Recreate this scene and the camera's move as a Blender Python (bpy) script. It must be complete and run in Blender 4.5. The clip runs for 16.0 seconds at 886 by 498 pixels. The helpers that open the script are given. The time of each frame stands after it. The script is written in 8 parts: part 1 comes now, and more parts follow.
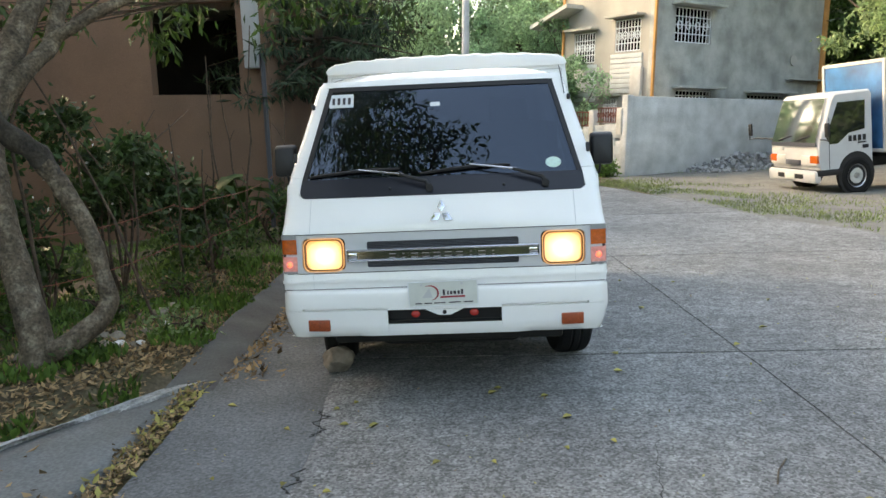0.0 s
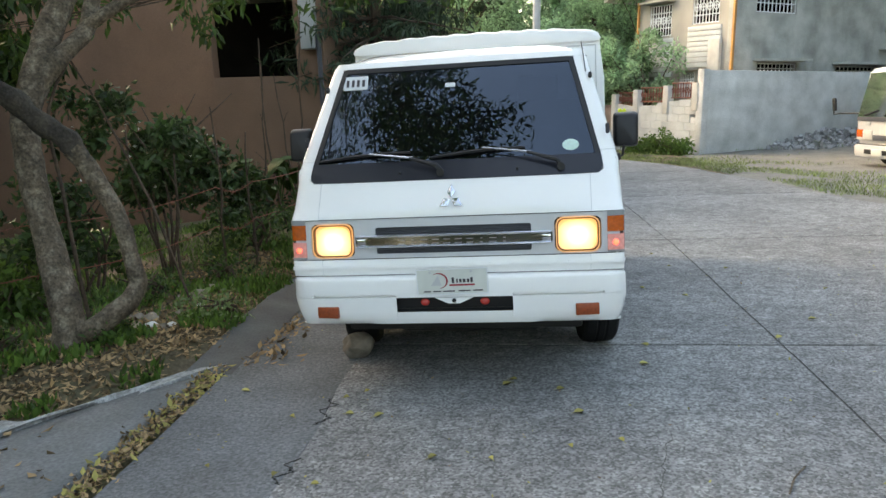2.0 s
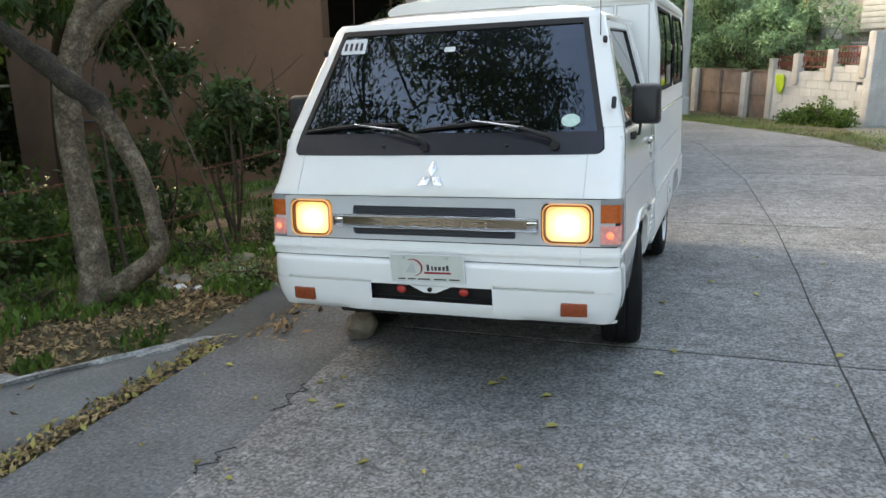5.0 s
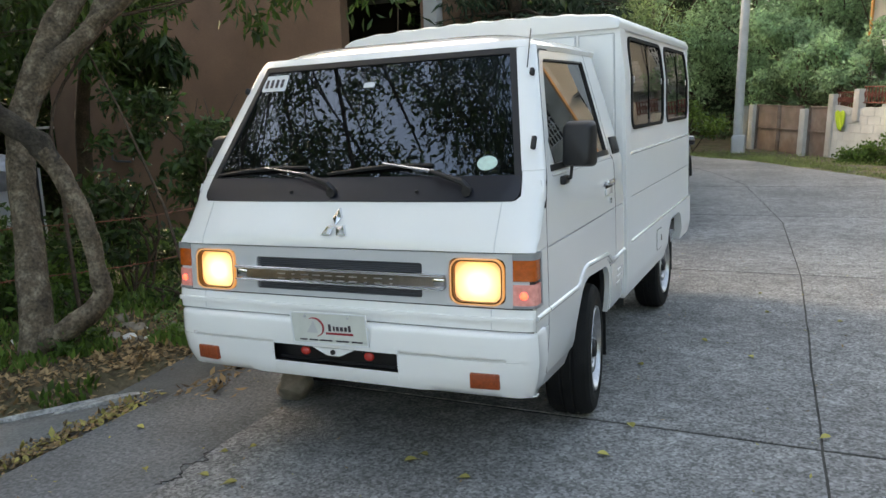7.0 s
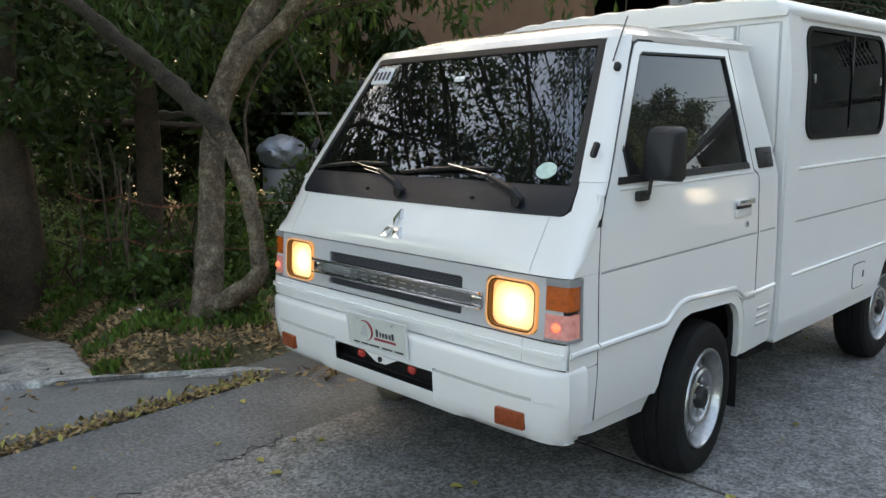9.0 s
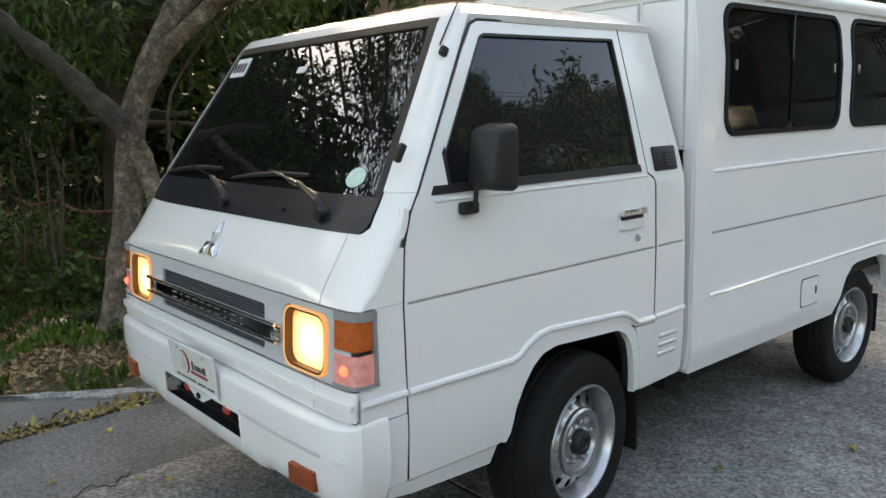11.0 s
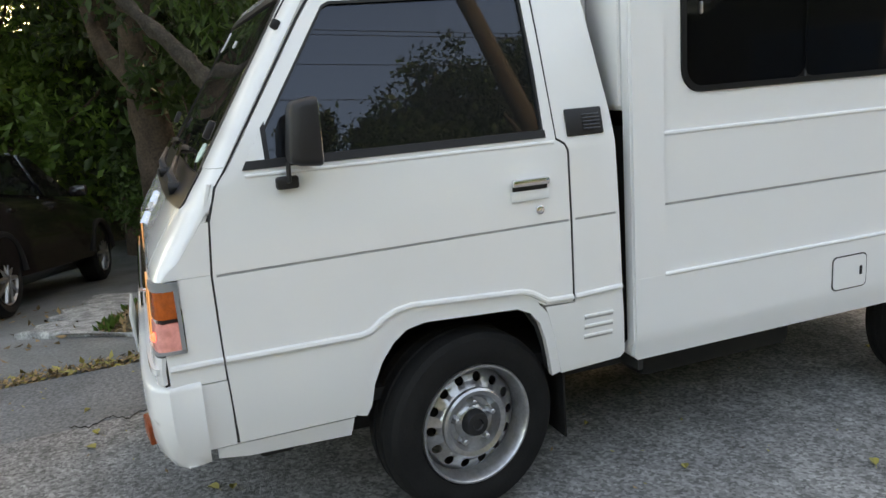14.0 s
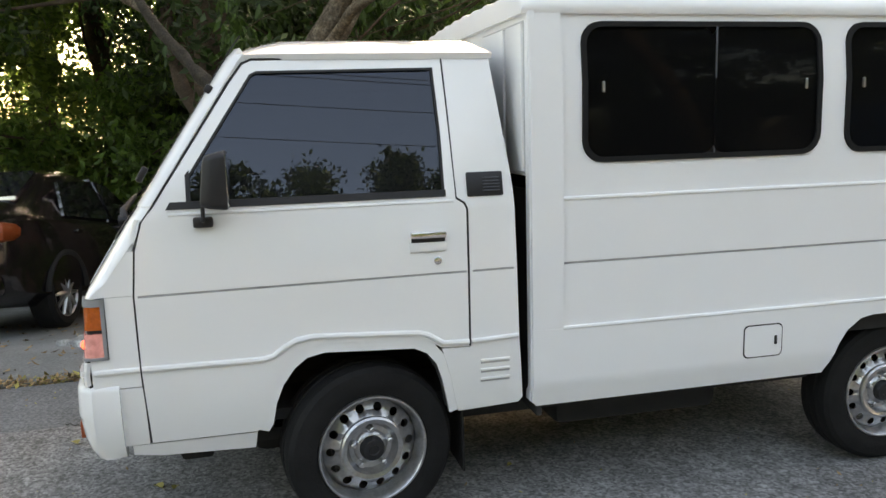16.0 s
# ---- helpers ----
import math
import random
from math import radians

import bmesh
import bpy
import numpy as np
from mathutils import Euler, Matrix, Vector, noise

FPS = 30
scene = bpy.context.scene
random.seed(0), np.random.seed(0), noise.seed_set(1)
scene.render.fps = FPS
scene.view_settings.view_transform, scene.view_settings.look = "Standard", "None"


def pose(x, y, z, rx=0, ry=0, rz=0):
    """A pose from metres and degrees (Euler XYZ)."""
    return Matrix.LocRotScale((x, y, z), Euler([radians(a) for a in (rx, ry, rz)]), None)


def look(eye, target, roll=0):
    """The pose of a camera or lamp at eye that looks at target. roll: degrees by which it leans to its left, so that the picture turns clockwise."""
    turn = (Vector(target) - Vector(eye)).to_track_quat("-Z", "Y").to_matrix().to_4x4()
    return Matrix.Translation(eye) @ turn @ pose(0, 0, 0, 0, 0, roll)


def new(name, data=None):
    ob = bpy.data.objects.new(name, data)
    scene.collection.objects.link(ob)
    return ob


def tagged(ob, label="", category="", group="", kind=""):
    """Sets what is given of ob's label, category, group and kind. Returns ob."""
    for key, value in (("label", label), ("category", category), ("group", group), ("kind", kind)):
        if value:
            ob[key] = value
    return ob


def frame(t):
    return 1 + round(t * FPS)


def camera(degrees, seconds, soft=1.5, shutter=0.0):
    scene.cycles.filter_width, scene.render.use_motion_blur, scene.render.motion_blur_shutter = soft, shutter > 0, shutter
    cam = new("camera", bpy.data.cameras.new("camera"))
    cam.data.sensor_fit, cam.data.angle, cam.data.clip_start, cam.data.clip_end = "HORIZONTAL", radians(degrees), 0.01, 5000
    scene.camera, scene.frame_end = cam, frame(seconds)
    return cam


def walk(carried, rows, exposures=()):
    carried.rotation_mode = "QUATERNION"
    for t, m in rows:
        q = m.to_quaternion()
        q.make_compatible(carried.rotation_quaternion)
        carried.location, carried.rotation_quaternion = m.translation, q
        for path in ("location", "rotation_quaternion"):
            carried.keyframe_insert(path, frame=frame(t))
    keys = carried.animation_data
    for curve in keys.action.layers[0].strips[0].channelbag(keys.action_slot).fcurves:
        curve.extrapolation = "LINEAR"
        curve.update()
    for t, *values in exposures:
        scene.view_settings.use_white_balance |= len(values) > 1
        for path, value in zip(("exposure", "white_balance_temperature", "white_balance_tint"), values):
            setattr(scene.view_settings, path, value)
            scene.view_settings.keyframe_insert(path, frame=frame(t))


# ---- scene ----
cam = camera(59.1, 16.0)
METRES, EYE, TILT, LEAN, TURN = 5.988, 1.5225, 1.15, 0.0, 2.7
ROWS = [
    (0.0, 0.0, 0.0, 0.0, -0.35, -10.68, 1.88),
    (0.5, 0.0147, 0.0004, -0.0021, 1.74, -11.42, 2.54),
    (1.0, 0.0294, 0.0085, 0.0001, 0.17, -11.54, 2.52),
    (1.5, 0.0432, 0.0153, -0.004, 3.07, -11.89, 2.43),
    (2.0, 0.0604, 0.0248, 0.0008, 5.52, -12.05, 2.74),
    (2.5, 0.0697, 0.0313, 0.0024, 7.32, -12.91, 3.62),
    (3.0, 0.0957, 0.0408, -0.0003, 11.38, -11.58, 2.26),
    (3.5, 0.1182, 0.0541, 0.0002, 11.58, -13.0, 2.67),
    (6.0, 0.2324, 0.1645, -0.0047, 20.58, -14.35, 2.02),
    (6.5, 0.2506, 0.1888, -0.008, 20.07, -13.87, 2.6),
    (7.0, 0.2726, 0.2212, -0.0098, 22.42, -11.33, 2.8),
    (7.5, 0.2871, 0.2436, -0.0079, 22.68, -12.93, 3.7),
    (8.0, 0.3167, 0.2737, -0.0104, 31.09, -11.03, 2.1),
    (10.5, 0.4022, 0.4497, -0.0177, 48.79, -12.59, 2.95),
    (11.0, 0.4017, 0.4827, -0.0194, 46.87, -11.15, 1.98),
    (11.5, 0.4045, 0.5054, -0.0191, 47.25, -10.95, 2.48),
    (12.0, 0.4274, 0.5424, -0.0194, 52.95, -9.49, 2.34),
    (12.5, 0.4465, 0.5794, -0.0178, 53.59, -12.15, 2.03),
    (13.0, 0.4568, 0.6161, -0.0197, 57.93, -11.9, 4.5),
    (13.5, 0.4701, 0.6389, -0.0187, 59.37, -11.7, 3.29),
    (14.0, 0.5068, 0.6591, -0.0223, 65.83, -13.61, 5.02),
    (14.5, 0.5372, 0.6783, -0.0185, 65.4, -14.29, 4.7),
    (15.0, 0.5542, 0.6941, -0.0197, 68.45, -12.78, 3.06),
    (15.5, 0.5689, 0.7194, -0.0191, 70.94, -12.61, 1.56),
    (16.0, 0.5911, 0.7454, -0.0185, 73.61, -9.83, 2.56),
]
walk(cam, [(t, pose(0, 0, EYE, TILT, LEAN, TURN) @ pose(METRES * x, METRES * y, METRES * z, 90 + pitch, roll, yaw)) for t, x, y, z, yaw, pitch, roll in ROWS],
     exposures=[(0.0, 2.77, 9300, 8), (2.0, 2.79, 9300, 8), (3.5, 2.76, 9400, 9), (6.5, 2.80, 9650, 10), (7.2, 2.59, 9700, 10), (10.5, 2.7, 10100, 11), (16.0, 2.92, 11200, 14)])
# world, sun and exposure
world = bpy.data.worlds.new("sky")
scene.world = world
world.use_nodes = True
nt = world.node_tree
nt.nodes.clear()
sky = nt.nodes.new("ShaderNodeTexSky")
sky.sky_type = "NISHITA"
sky.sun_disc = False
sky.sun_elevation = radians(26)
sky.sun_rotation = radians(-65)
sky.air_density, sky.dust_density, sky.ozone_density = 1.0, 3.0, 1.5
bg = nt.nodes.new("ShaderNodeBackground")
bg.inputs[1].default_value = 0.15
wo = nt.nodes.new("ShaderNodeOutputWorld")
nt.links.new(sky.outputs[0], bg.inputs[0])
nt.links.new(bg.outputs[0], wo.inputs[0])
sun_data = bpy.data.lights.new("sun", "SUN")
sun_data.energy, sun_data.angle, sun_data.color = 0.2, radians(40), (1.0, 0.93, 0.84)
sun = new("sun", sun_data)
sun.matrix_world = look((-9, 4.5, 5), (0, 0, 0))


# ---- materials ----
def mat(name, base, rough=0.6, metal=0.0, vary=0.0, scale=4.0, fine=0.0, fine_scale=80.0, bump=0.0, bump_scale=60.0,
        second=None, amount=0.5, stain_scale=1.2, coat=0.0, island=0.0, piece=0.0, emit=None, power=0.0, spec=0.5,
        through_light=0.0, ior=1.45, leafy=0.0, grit=0.0, grit_scale=60.0, broom=0.0, sky_tint=None, veil=0.0):
    """Principled surface with grain and stains at two scales, in metres."""
    m = bpy.data.materials.new(name)
    m.use_nodes = True
    t = m.node_tree
    b = t.nodes["Principled BSDF"]
    b.inputs["Roughness"].default_value = rough
    b.inputs["Metallic"].default_value = metal
    b.inputs["Coat Weight"].default_value = coat
    b.inputs["Coat Roughness"].default_value = 0.05
    b.inputs["Specular IOR Level"].default_value = spec
    b.inputs["IOR"].default_value = ior
    # the sky's blue, put into the colour of the reflections
    if sky_tint:
        b.inputs["Specular Tint"].default_value = (*sky_tint, 1)
    # adds a faint grey sheen to the surface
    b.inputs["Sheen Weight"].default_value = veil
    b.inputs["Sheen Roughness"].default_value = 0.9
    b.inputs["Transmission Weight"].default_value = through_light
    co = t.nodes.new("ShaderNodeTexCoord")
    col = t.nodes.new("ShaderNodeRGB")
    col.outputs[0].default_value = (*base, 1)
    out = col.outputs[0]

    def tex(s, detail=5.0):
        n = t.nodes.new("ShaderNodeTexNoise")
        n.inputs["Scale"].default_value = s
        n.inputs["Detail"].default_value = detail
        t.links.new(co.outputs["Object"], n.inputs["Vector"])
        return n.outputs["Fac"]

    def ramp(src, lo, hi):
        r = t.nodes.new("ShaderNodeMapRange")
        r.inputs["From Min"].default_value = lo
        r.inputs["From Max"].default_value = hi
        t.links.new(src, r.inputs["Value"])
        return r.outputs[0]

    def mix(kind, fac, a, c):
        n = t.nodes.new("ShaderNodeMix")
        n.data_type, n.blend_type = "RGBA", kind
        if isinstance(fac, float):
            n.inputs[0].default_value = fac
        else:
            t.links.new(fac, n.inputs[0])
        t.links.new(a, n.inputs[6])
        if isinstance(c, tuple):
            n.inputs[7].default_value = (*c, 1)
        else:
            t.links.new(c, n.inputs[7])
        return n.outputs[2]

    def scaled(src, lo, hi):
        r = t.nodes.new("ShaderNodeMapRange")
        r.inputs["To Min"].default_value = lo
        r.inputs["To Max"].default_value = hi
        t.links.new(src, r.inputs["Value"])
        return r.outputs[0]

    def times(a, fac):
        c = t.nodes.new("ShaderNodeCombineColor")
        for i in range(3):
            t.links.new(fac, c.inputs[i])
        return mix("MULTIPLY", 1.0, a, c.outputs[0])

    if second:
        out = mix("MIX", ramp(tex(stain_scale), 0.5 - 0.25 * amount, 0.85 - 0.25 * amount), out, second)
    if vary:
        out = times(out, scaled(ramp(tex(scale), 0.3, 0.7), 1 - vary, 1 + vary))
    if fine:
        out = times(out, scaled(ramp(tex(fine_scale, 3.0), 0.3, 0.7), 1 - fine, 1 + fine))
    if grit:
        # sparse light and dark grains of stone
        vo = t.nodes.new("ShaderNodeTexVoronoi")
        vo.inputs["Scale"].default_value = grit_scale
        t.links.new(co.outputs["Object"], vo.inputs["Vector"])
        bw = t.nodes.new("ShaderNodeRGBToBW")
        t.links.new(vo.outputs["Color"], bw.inputs[0])
        out = times(out, scaled(ramp(bw.outputs[0], 0.2, 0.8), 1 - grit, 1 + grit))
    if broom:
        # streaks of the broom, drawn across the road
        mp = t.nodes.new("ShaderNodeMapping")
        mp.inputs["Scale"].default_value = (0.9, 11.0, 1.0)
        t.links.new(co.outputs["Object"], mp.inputs["Vector"])
        nb = t.nodes.new("ShaderNodeTexNoise")
        nb.inputs["Scale"].default_value = 1.6
        nb.inputs["Detail"].default_value = 8.0
        nb.inputs["Roughness"].default_value = 0.65
        t.links.new(mp.outputs[0], nb.inputs["Vector"])
        out = times(out, scaled(ramp(nb.outputs["Fac"], 0.3, 0.7), 1 - broom, 1 + broom))
    if island:
        g = t.nodes.new("ShaderNodeNewGeometry")
        out = times(out, scaled(g.outputs["Random Per Island"], 1 - island, 1 + island))
    if piece:
        o = t.nodes.new("ShaderNodeObjectInfo")
        out = times(out, scaled(o.outputs["Random"], 1 - piece, 1 + piece))
    t.links.new(out, b.inputs["Base Color"])
    if leafy:
        tr = t.nodes.new("ShaderNodeBsdfTranslucent")
        t.links.new(out, tr.inputs["Color"])
        ms = t.nodes.new("ShaderNodeMixShader")
        ms.inputs[0].default_value = leafy
        t.links.new(b.outputs[0], ms.inputs[1])
        t.links.new(tr.outputs[0], ms.inputs[2])
        t.links.new(ms.outputs[0], t.nodes["Material Output"].inputs["Surface"])
    if bump:
        n = t.nodes.new("ShaderNodeBump")
        n.inputs["Strength"].default_value = min(1.0, bump)
        n.inputs["Distance"].default_value = 0.01
        t.links.new(tex(bump_scale, 6.0), n.inputs["Height"])
        t.links.new(n.outputs[0], b.inputs["Normal"])
    if emit:
        b.inputs["Emission Color"].default_value = (*emit, 1)
        b.inputs["Emission Strength"].default_value = power
    return m


WHITE = mat("white_paint", (0.84, 0.84, 0.83), 0.24, vary=0.015, scale=2.0, coat=0.9)
WHITE_DULL = mat("white_panel_paint", (0.82, 0.825, 0.825), 0.36, vary=0.02, scale=1.5, coat=0.15)
BLACK = mat("black_plastic", (0.014, 0.014, 0.016), 0.5, fine=0.15, fine_scale=200)
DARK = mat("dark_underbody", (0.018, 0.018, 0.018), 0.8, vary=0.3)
COWLM = mat("black_satin_paint", (0.010, 0.012, 0.019), 0.3, vary=0.1, coat=0.2)
RUBBER = mat("rubber", (0.011, 0.011, 0.0112), 0.75, spec=0.25, vary=0.25, scale=10, bump=0.25, bump_scale=120)
GREYM = mat("silver_grey_plastic", (0.52, 0.53, 0.54), 0.4, vary=0.03)
GRILLEM = mat("dark_grey_grille", (0.075, 0.08, 0.095), 0.5)
CHROME = mat("chrome", (0.75, 0.76, 0.78), 0.12, 1.0)
STEEL = mat("painted_steel_wheel", (0.46, 0.465, 0.475), 0.3, 0.92, vary=0.15, scale=25, fine=0.1, fine_scale=90)
GLASS = mat("tinted_glass", (0.03, 0.036, 0.048), 0.0, through_light=1.0, ior=1.88, sky_tint=(0.64, 0.8, 1.0), veil=0.008)
BARCHROME = mat("dull_chrome", (0.58, 0.59, 0.61), 0.1, 1.0, vary=0.15, scale=8)
# no lamp itself: its emission imitates the headlight's glare on the panel
RINGGLOW = mat("headlight_glare", (0.45, 0.36, 0.26), 0.35, emit=(1.0, 0.42, 0.06), power=0.1)
DARKGLASS = mat("dark_tinted_glass", (0.003, 0.0032, 0.0034), 0.0, through_light=1.0, ior=1.13, veil=0.015)
DOORGLASS = mat("door_glass", (0.006, 0.006, 0.008), 0.0, through_light=1.0, ior=1.52, sky_tint=(0.72, 0.82, 1.0), veil=0.035)
AMBER = mat("amber_lens", (0.55, 0.10, 0.012), 0.15, vary=0.2, scale=60, bump=0.3, bump_scale=150, coat=0.5)
REDLENS = mat("clear_red_lens", (0.56, 0.33, 0.3), 0.15, vary=0.2, scale=50, coat=0.5, emit=(1.0, 0.13, 0.07), power=0.025)
TOWLIT = mat("lit_red_lamp", (0.3, 0.03, 0.03), 0.25, coat=0.4, emit=(1, 0.09, 0.07), power=0.012)
REDGLOW = mat("lit_parking_bulb", (0.6, 0.1, 0.08), 0.3, emit=(1, 0.08, 0.05), power=0.8)
MARKER = mat("red_reflector", (0.3, 0.055, 0.016), 0.3, vary=0.25, scale=90, bump=0.4, bump_scale=180)
HEADLIT = mat("lit_headlight_lens", (0.9, 0.8, 0.6), 0.1, emit=(1.0, 0.46, 0.09), power=1.0)
nt = HEADLIT.node_tree
gen = nt.nodes.new("ShaderNodeTexCoord")
off_ = nt.nodes.new("ShaderNodeVectorMath")
off_.operation = "SUBTRACT"
off_.inputs[1].default_value = (0.5, 0.5, 0.46)
flat_ = nt.nodes.new("ShaderNodeVectorMath")
flat_.operation = "MULTIPLY"
flat_.inputs[1].default_value = (1.0, 0.0, 0.9)
dist = nt.nodes.new("ShaderNodeVectorMath")
dist.operation = "LENGTH"
glow = nt.nodes.new("ShaderNodeValToRGB")
glow.color_ramp.elements[0].position, glow.color_ramp.elements[0].color = 0.12, (0.40, 0.33, 0.22, 1)
glow.color_ramp.elements[1].position, glow.color_ramp.elements[1].color = 0.52, (0.17, 0.062, 0.008, 1)
e_ = glow.color_ramp.elements.new(0.32)
e_.color = (0.34, 0.22, 0.075, 1)
nt.links.new(gen.outputs["Generated"], off_.inputs[0])
nt.links.new(off_.outputs[0], flat_.inputs[0])
nt.links.new(flat_.outputs[0], dist.inputs[0])
nt.links.new(dist.outputs["Value"], glow.inputs[0])
nt.links.new(glow.outputs[0], nt.nodes["Principled BSDF"].inputs["Emission Color"])
BEZEL = mat("headlight_bezel", (0.09, 0.045, 0.014), 0.35, 0.3)
PLATEM = mat("plate_paint", (0.62, 0.64, 0.6), 0.45, vary=0.06, scale=12)
PRINTD = mat("dark_print", (0.05, 0.04, 0.05), 0.5)
PRINTR = mat("red_print", (0.35, 0.03, 0.04), 0.5)
STICKW = mat("white_sticker", (0.72, 0.74, 0.76), 0.5)
STICKG = mat("pale_green_sticker", (0.5, 0.68, 0.62), 0.5, vary=0.12, scale=60)
SEATM = mat("dark_seat_vinyl", (0.03, 0.03, 0.035), 0.6, vary=0.2)
CONCRETE = mat("road_concrete", (0.235, 0.235, 0.23), 0.85, vary=0.24, scale=9, fine=0.24, fine_scale=40, bump=0.5,
               bump_scale=110, second=(0.155, 0.155, 0.153), amount=0.6, stain_scale=0.8, piece=0.05, grit=0.42, grit_scale=85, broom=0.13)
GUTTERM = mat("smooth_gutter_concrete", (0.162, 0.172, 0.178), 0.8, vary=0.12, scale=3, fine=0.3, fine_scale=55, bump=0.35,
              bump_scale=90, second=(0.118, 0.124, 0.126), amount=0.7, stain_scale=1.4, grit=0.2, grit_scale=80)
APRONM = mat("worn_apron_concrete", (0.215, 0.225, 0.228), 0.85, vary=0.12, scale=2.5, fine=0.22, fine_scale=60, bump=0.3,
             bump_scale=30, second=(0.12, 0.12, 0.11), amount=0.5, stain_scale=1.1)
PALECON = mat("pale_worn_concrete", (0.40, 0.40, 0.39), 0.85, vary=0.35, scale=13, fine=0.25, bump=0.6, bump_scale=25,
              second=(0.2, 0.2, 0.195), amount=0.42, stain_scale=6, grit=0.2, grit_scale=60)
KERBM = mat("dark_kerb_concrete", (0.098, 0.1, 0.098), 0.9, vary=0.25, scale=3, fine=0.2, bump=0.5, bump_scale=25)
JOINTM = mat("dark_joint_dirt", (0.05, 0.048, 0.044), 0.95, vary=0.6, scale=5)
SOIL = mat("leaf_strewn_soil", (0.128, 0.096, 0.064), 0.95, vary=0.35, scale=2.5, fine=0.4, fine_scale=30, bump=0.9,
           bump_scale=18, second=(0.065, 0.08, 0.032), amount=0.4, stain_scale=1.0)
TANM = mat("tan_stucco", (0.245, 0.142, 0.094), 0.9, vary=0.14, scale=1.2, fine=0.12, fine_scale=70, bump=0.4, bump_scale=60,
           second=(0.19, 0.118, 0.084), amount=0.4, stain_scale=0.5)
GREYWALL = mat("grey_plaster", (0.6, 0.605, 0.6), 0.9, vary=0.12, scale=0.8, fine=0.1, fine_scale=30, bump=0.2,
               bump_scale=12, second=(0.4, 0.41, 0.4), amount=0.6, stain_scale=1.9)
HOUSEWALL = mat("weathered_grey_plaster", (0.47, 0.48, 0.455), 0.9, vary=0.14, scale=0.8, fine=0.12, fine_scale=30, bump=0.2,
                bump_scale=12, second=(0.27, 0.275, 0.255), amount=0.6, stain_scale=1.7)
CREAM = mat("cream_plaster", (0.36, 0.345, 0.31), 0.9, vary=0.1, scale=0.9, fine=0.08, bump=0.2, bump_scale=12,
            second=(0.3, 0.29, 0.26), amount=0.4)
BLOCKM = mat("whitewashed_block", (0.53, 0.55, 0.545), 0.9, vary=0.12, scale=2.0, fine=0.1, fine_scale=40, bump=0.3, piece=0.03)
ORANGEM = mat("orange_primer", (0.5, 0.24, 0.08), 0.7, vary=0.15)
ROOFM = mat("aged_sheet_roof", (0.42, 0.42, 0.42), 0.55, vary=0.15)
RUSTM = mat("rusty_red_steel", (0.22, 0.075, 0.05), 0.7, vary=0.3, scale=3)
GATEM = mat("brown_gate_steel", (0.19, 0.135, 0.112), 0.65, vary=0.25, scale=2, second=(0.3, 0.25, 0.22), amount=0.35, stain_scale=2.2)
TARPM = mat("silver_tarpaulin", (0.6, 0.62, 0.68), 0.35, 0.3, vary=0.1, scale=6)
PALEPOST = mat("pale_concrete_post", (0.5, 0.49, 0.46), 0.9, vary=0.12, bump=0.2)
POLEM = mat("pole_concrete", (0.46, 0.47, 0.48), 0.8, vary=0.1)
BARK = mat("grey_bark", (0.105, 0.079, 0.055), 0.95, vary=0.4, scale=9, fine=0.5, fine_scale=55, bump=1.0, bump_scale=34,
           second=(0.24, 0.2, 0.15), amount=0.12, stain_scale=17)
# darker copy of the bark, with the upper limb's shade painted in
BARKDK = mat("shaded_bark", (0.045, 0.037, 0.029), 0.95, vary=0.4, scale=10, fine=0.4, fine_scale=60, bump=1.0, bump_scale=34)
BARKD = mat("brown_bark", (0.08, 0.056, 0.041), 0.95, vary=0.3, scale=5, fine=0.3, fine_scale=40, bump=1.0, bump_scale=20)
LEAFD = mat("dark_leaf", (0.034, 0.07, 0.018), 0.5, island=0.55, vary=0.2, scale=1.5, leafy=0.22)
LEAFM = mat("green_leaf", (0.044, 0.092, 0.018), 0.5, island=0.5, vary=0.25, scale=1.2, leafy=0.28)
LEAFL = mat("light_leaf", (0.19, 0.27, 0.115), 0.5, island=0.5, vary=0.25, scale=1.0, leafy=0.4)
CONIFER = mat("conifer_needles", (0.03, 0.055, 0.026), 0.7, island=0.5, vary=0.25, scale=1.0)
GRASSM = mat("grass_blades", (0.12, 0.205, 0.045), 0.7, island=0.5, vary=0.35, scale=1.5)
# haze painted in: leaf colour paler than foliage really is
LEAFH = mat("hazed_leaf", (0.27, 0.42, 0.25), 0.55, island=0.5, vary=0.25, scale=0.8, leafy=0.5)
LEAFB = mat("bright_leaf", (0.13, 0.21, 0.045), 0.5, island=0.6, vary=0.3, scale=0.8, leafy=0.5)
LEAFF = mat("fresh_leaf", (0.085, 0.165, 0.032), 0.5, island=0.45, vary=0.25, scale=1.2, leafy=0.45)
DRYGRASS = mat("dry_grass_blades", (0.25, 0.31, 0.11), 0.8, island=0.4, vary=0.3, scale=1.0)
LITTERM = mat("dead_leaf", (0.25, 0.165, 0.085), 0.85, island=0.85)
YELLOW = mat("yellow_leaf", (0.3, 0.26, 0.075), 0.7, island=0.4, piece=0.35, vary=0.2, scale=30)
STONEM = mat("fieldstone", (0.24, 0.205, 0.165), 0.9, vary=0.4, scale=14, bump=0.8, bump_scale=30, piece=0.2)
RUBBLEM = mat("grey_rubble", (0.3, 0.3, 0.3), 0.9, island=0.35, vary=0.15)
GRAVEL = mat("pale_gravel", (0.185, 0.178, 0.158), 0.95, vary=0.2, scale=3, fine=0.3, fine_scale=40, bump=0.6, bump_scale=30)
PAPER = mat("crumpled_white_paper", (0.7, 0.7, 0.7), 0.8, vary=0.1, scale=20)
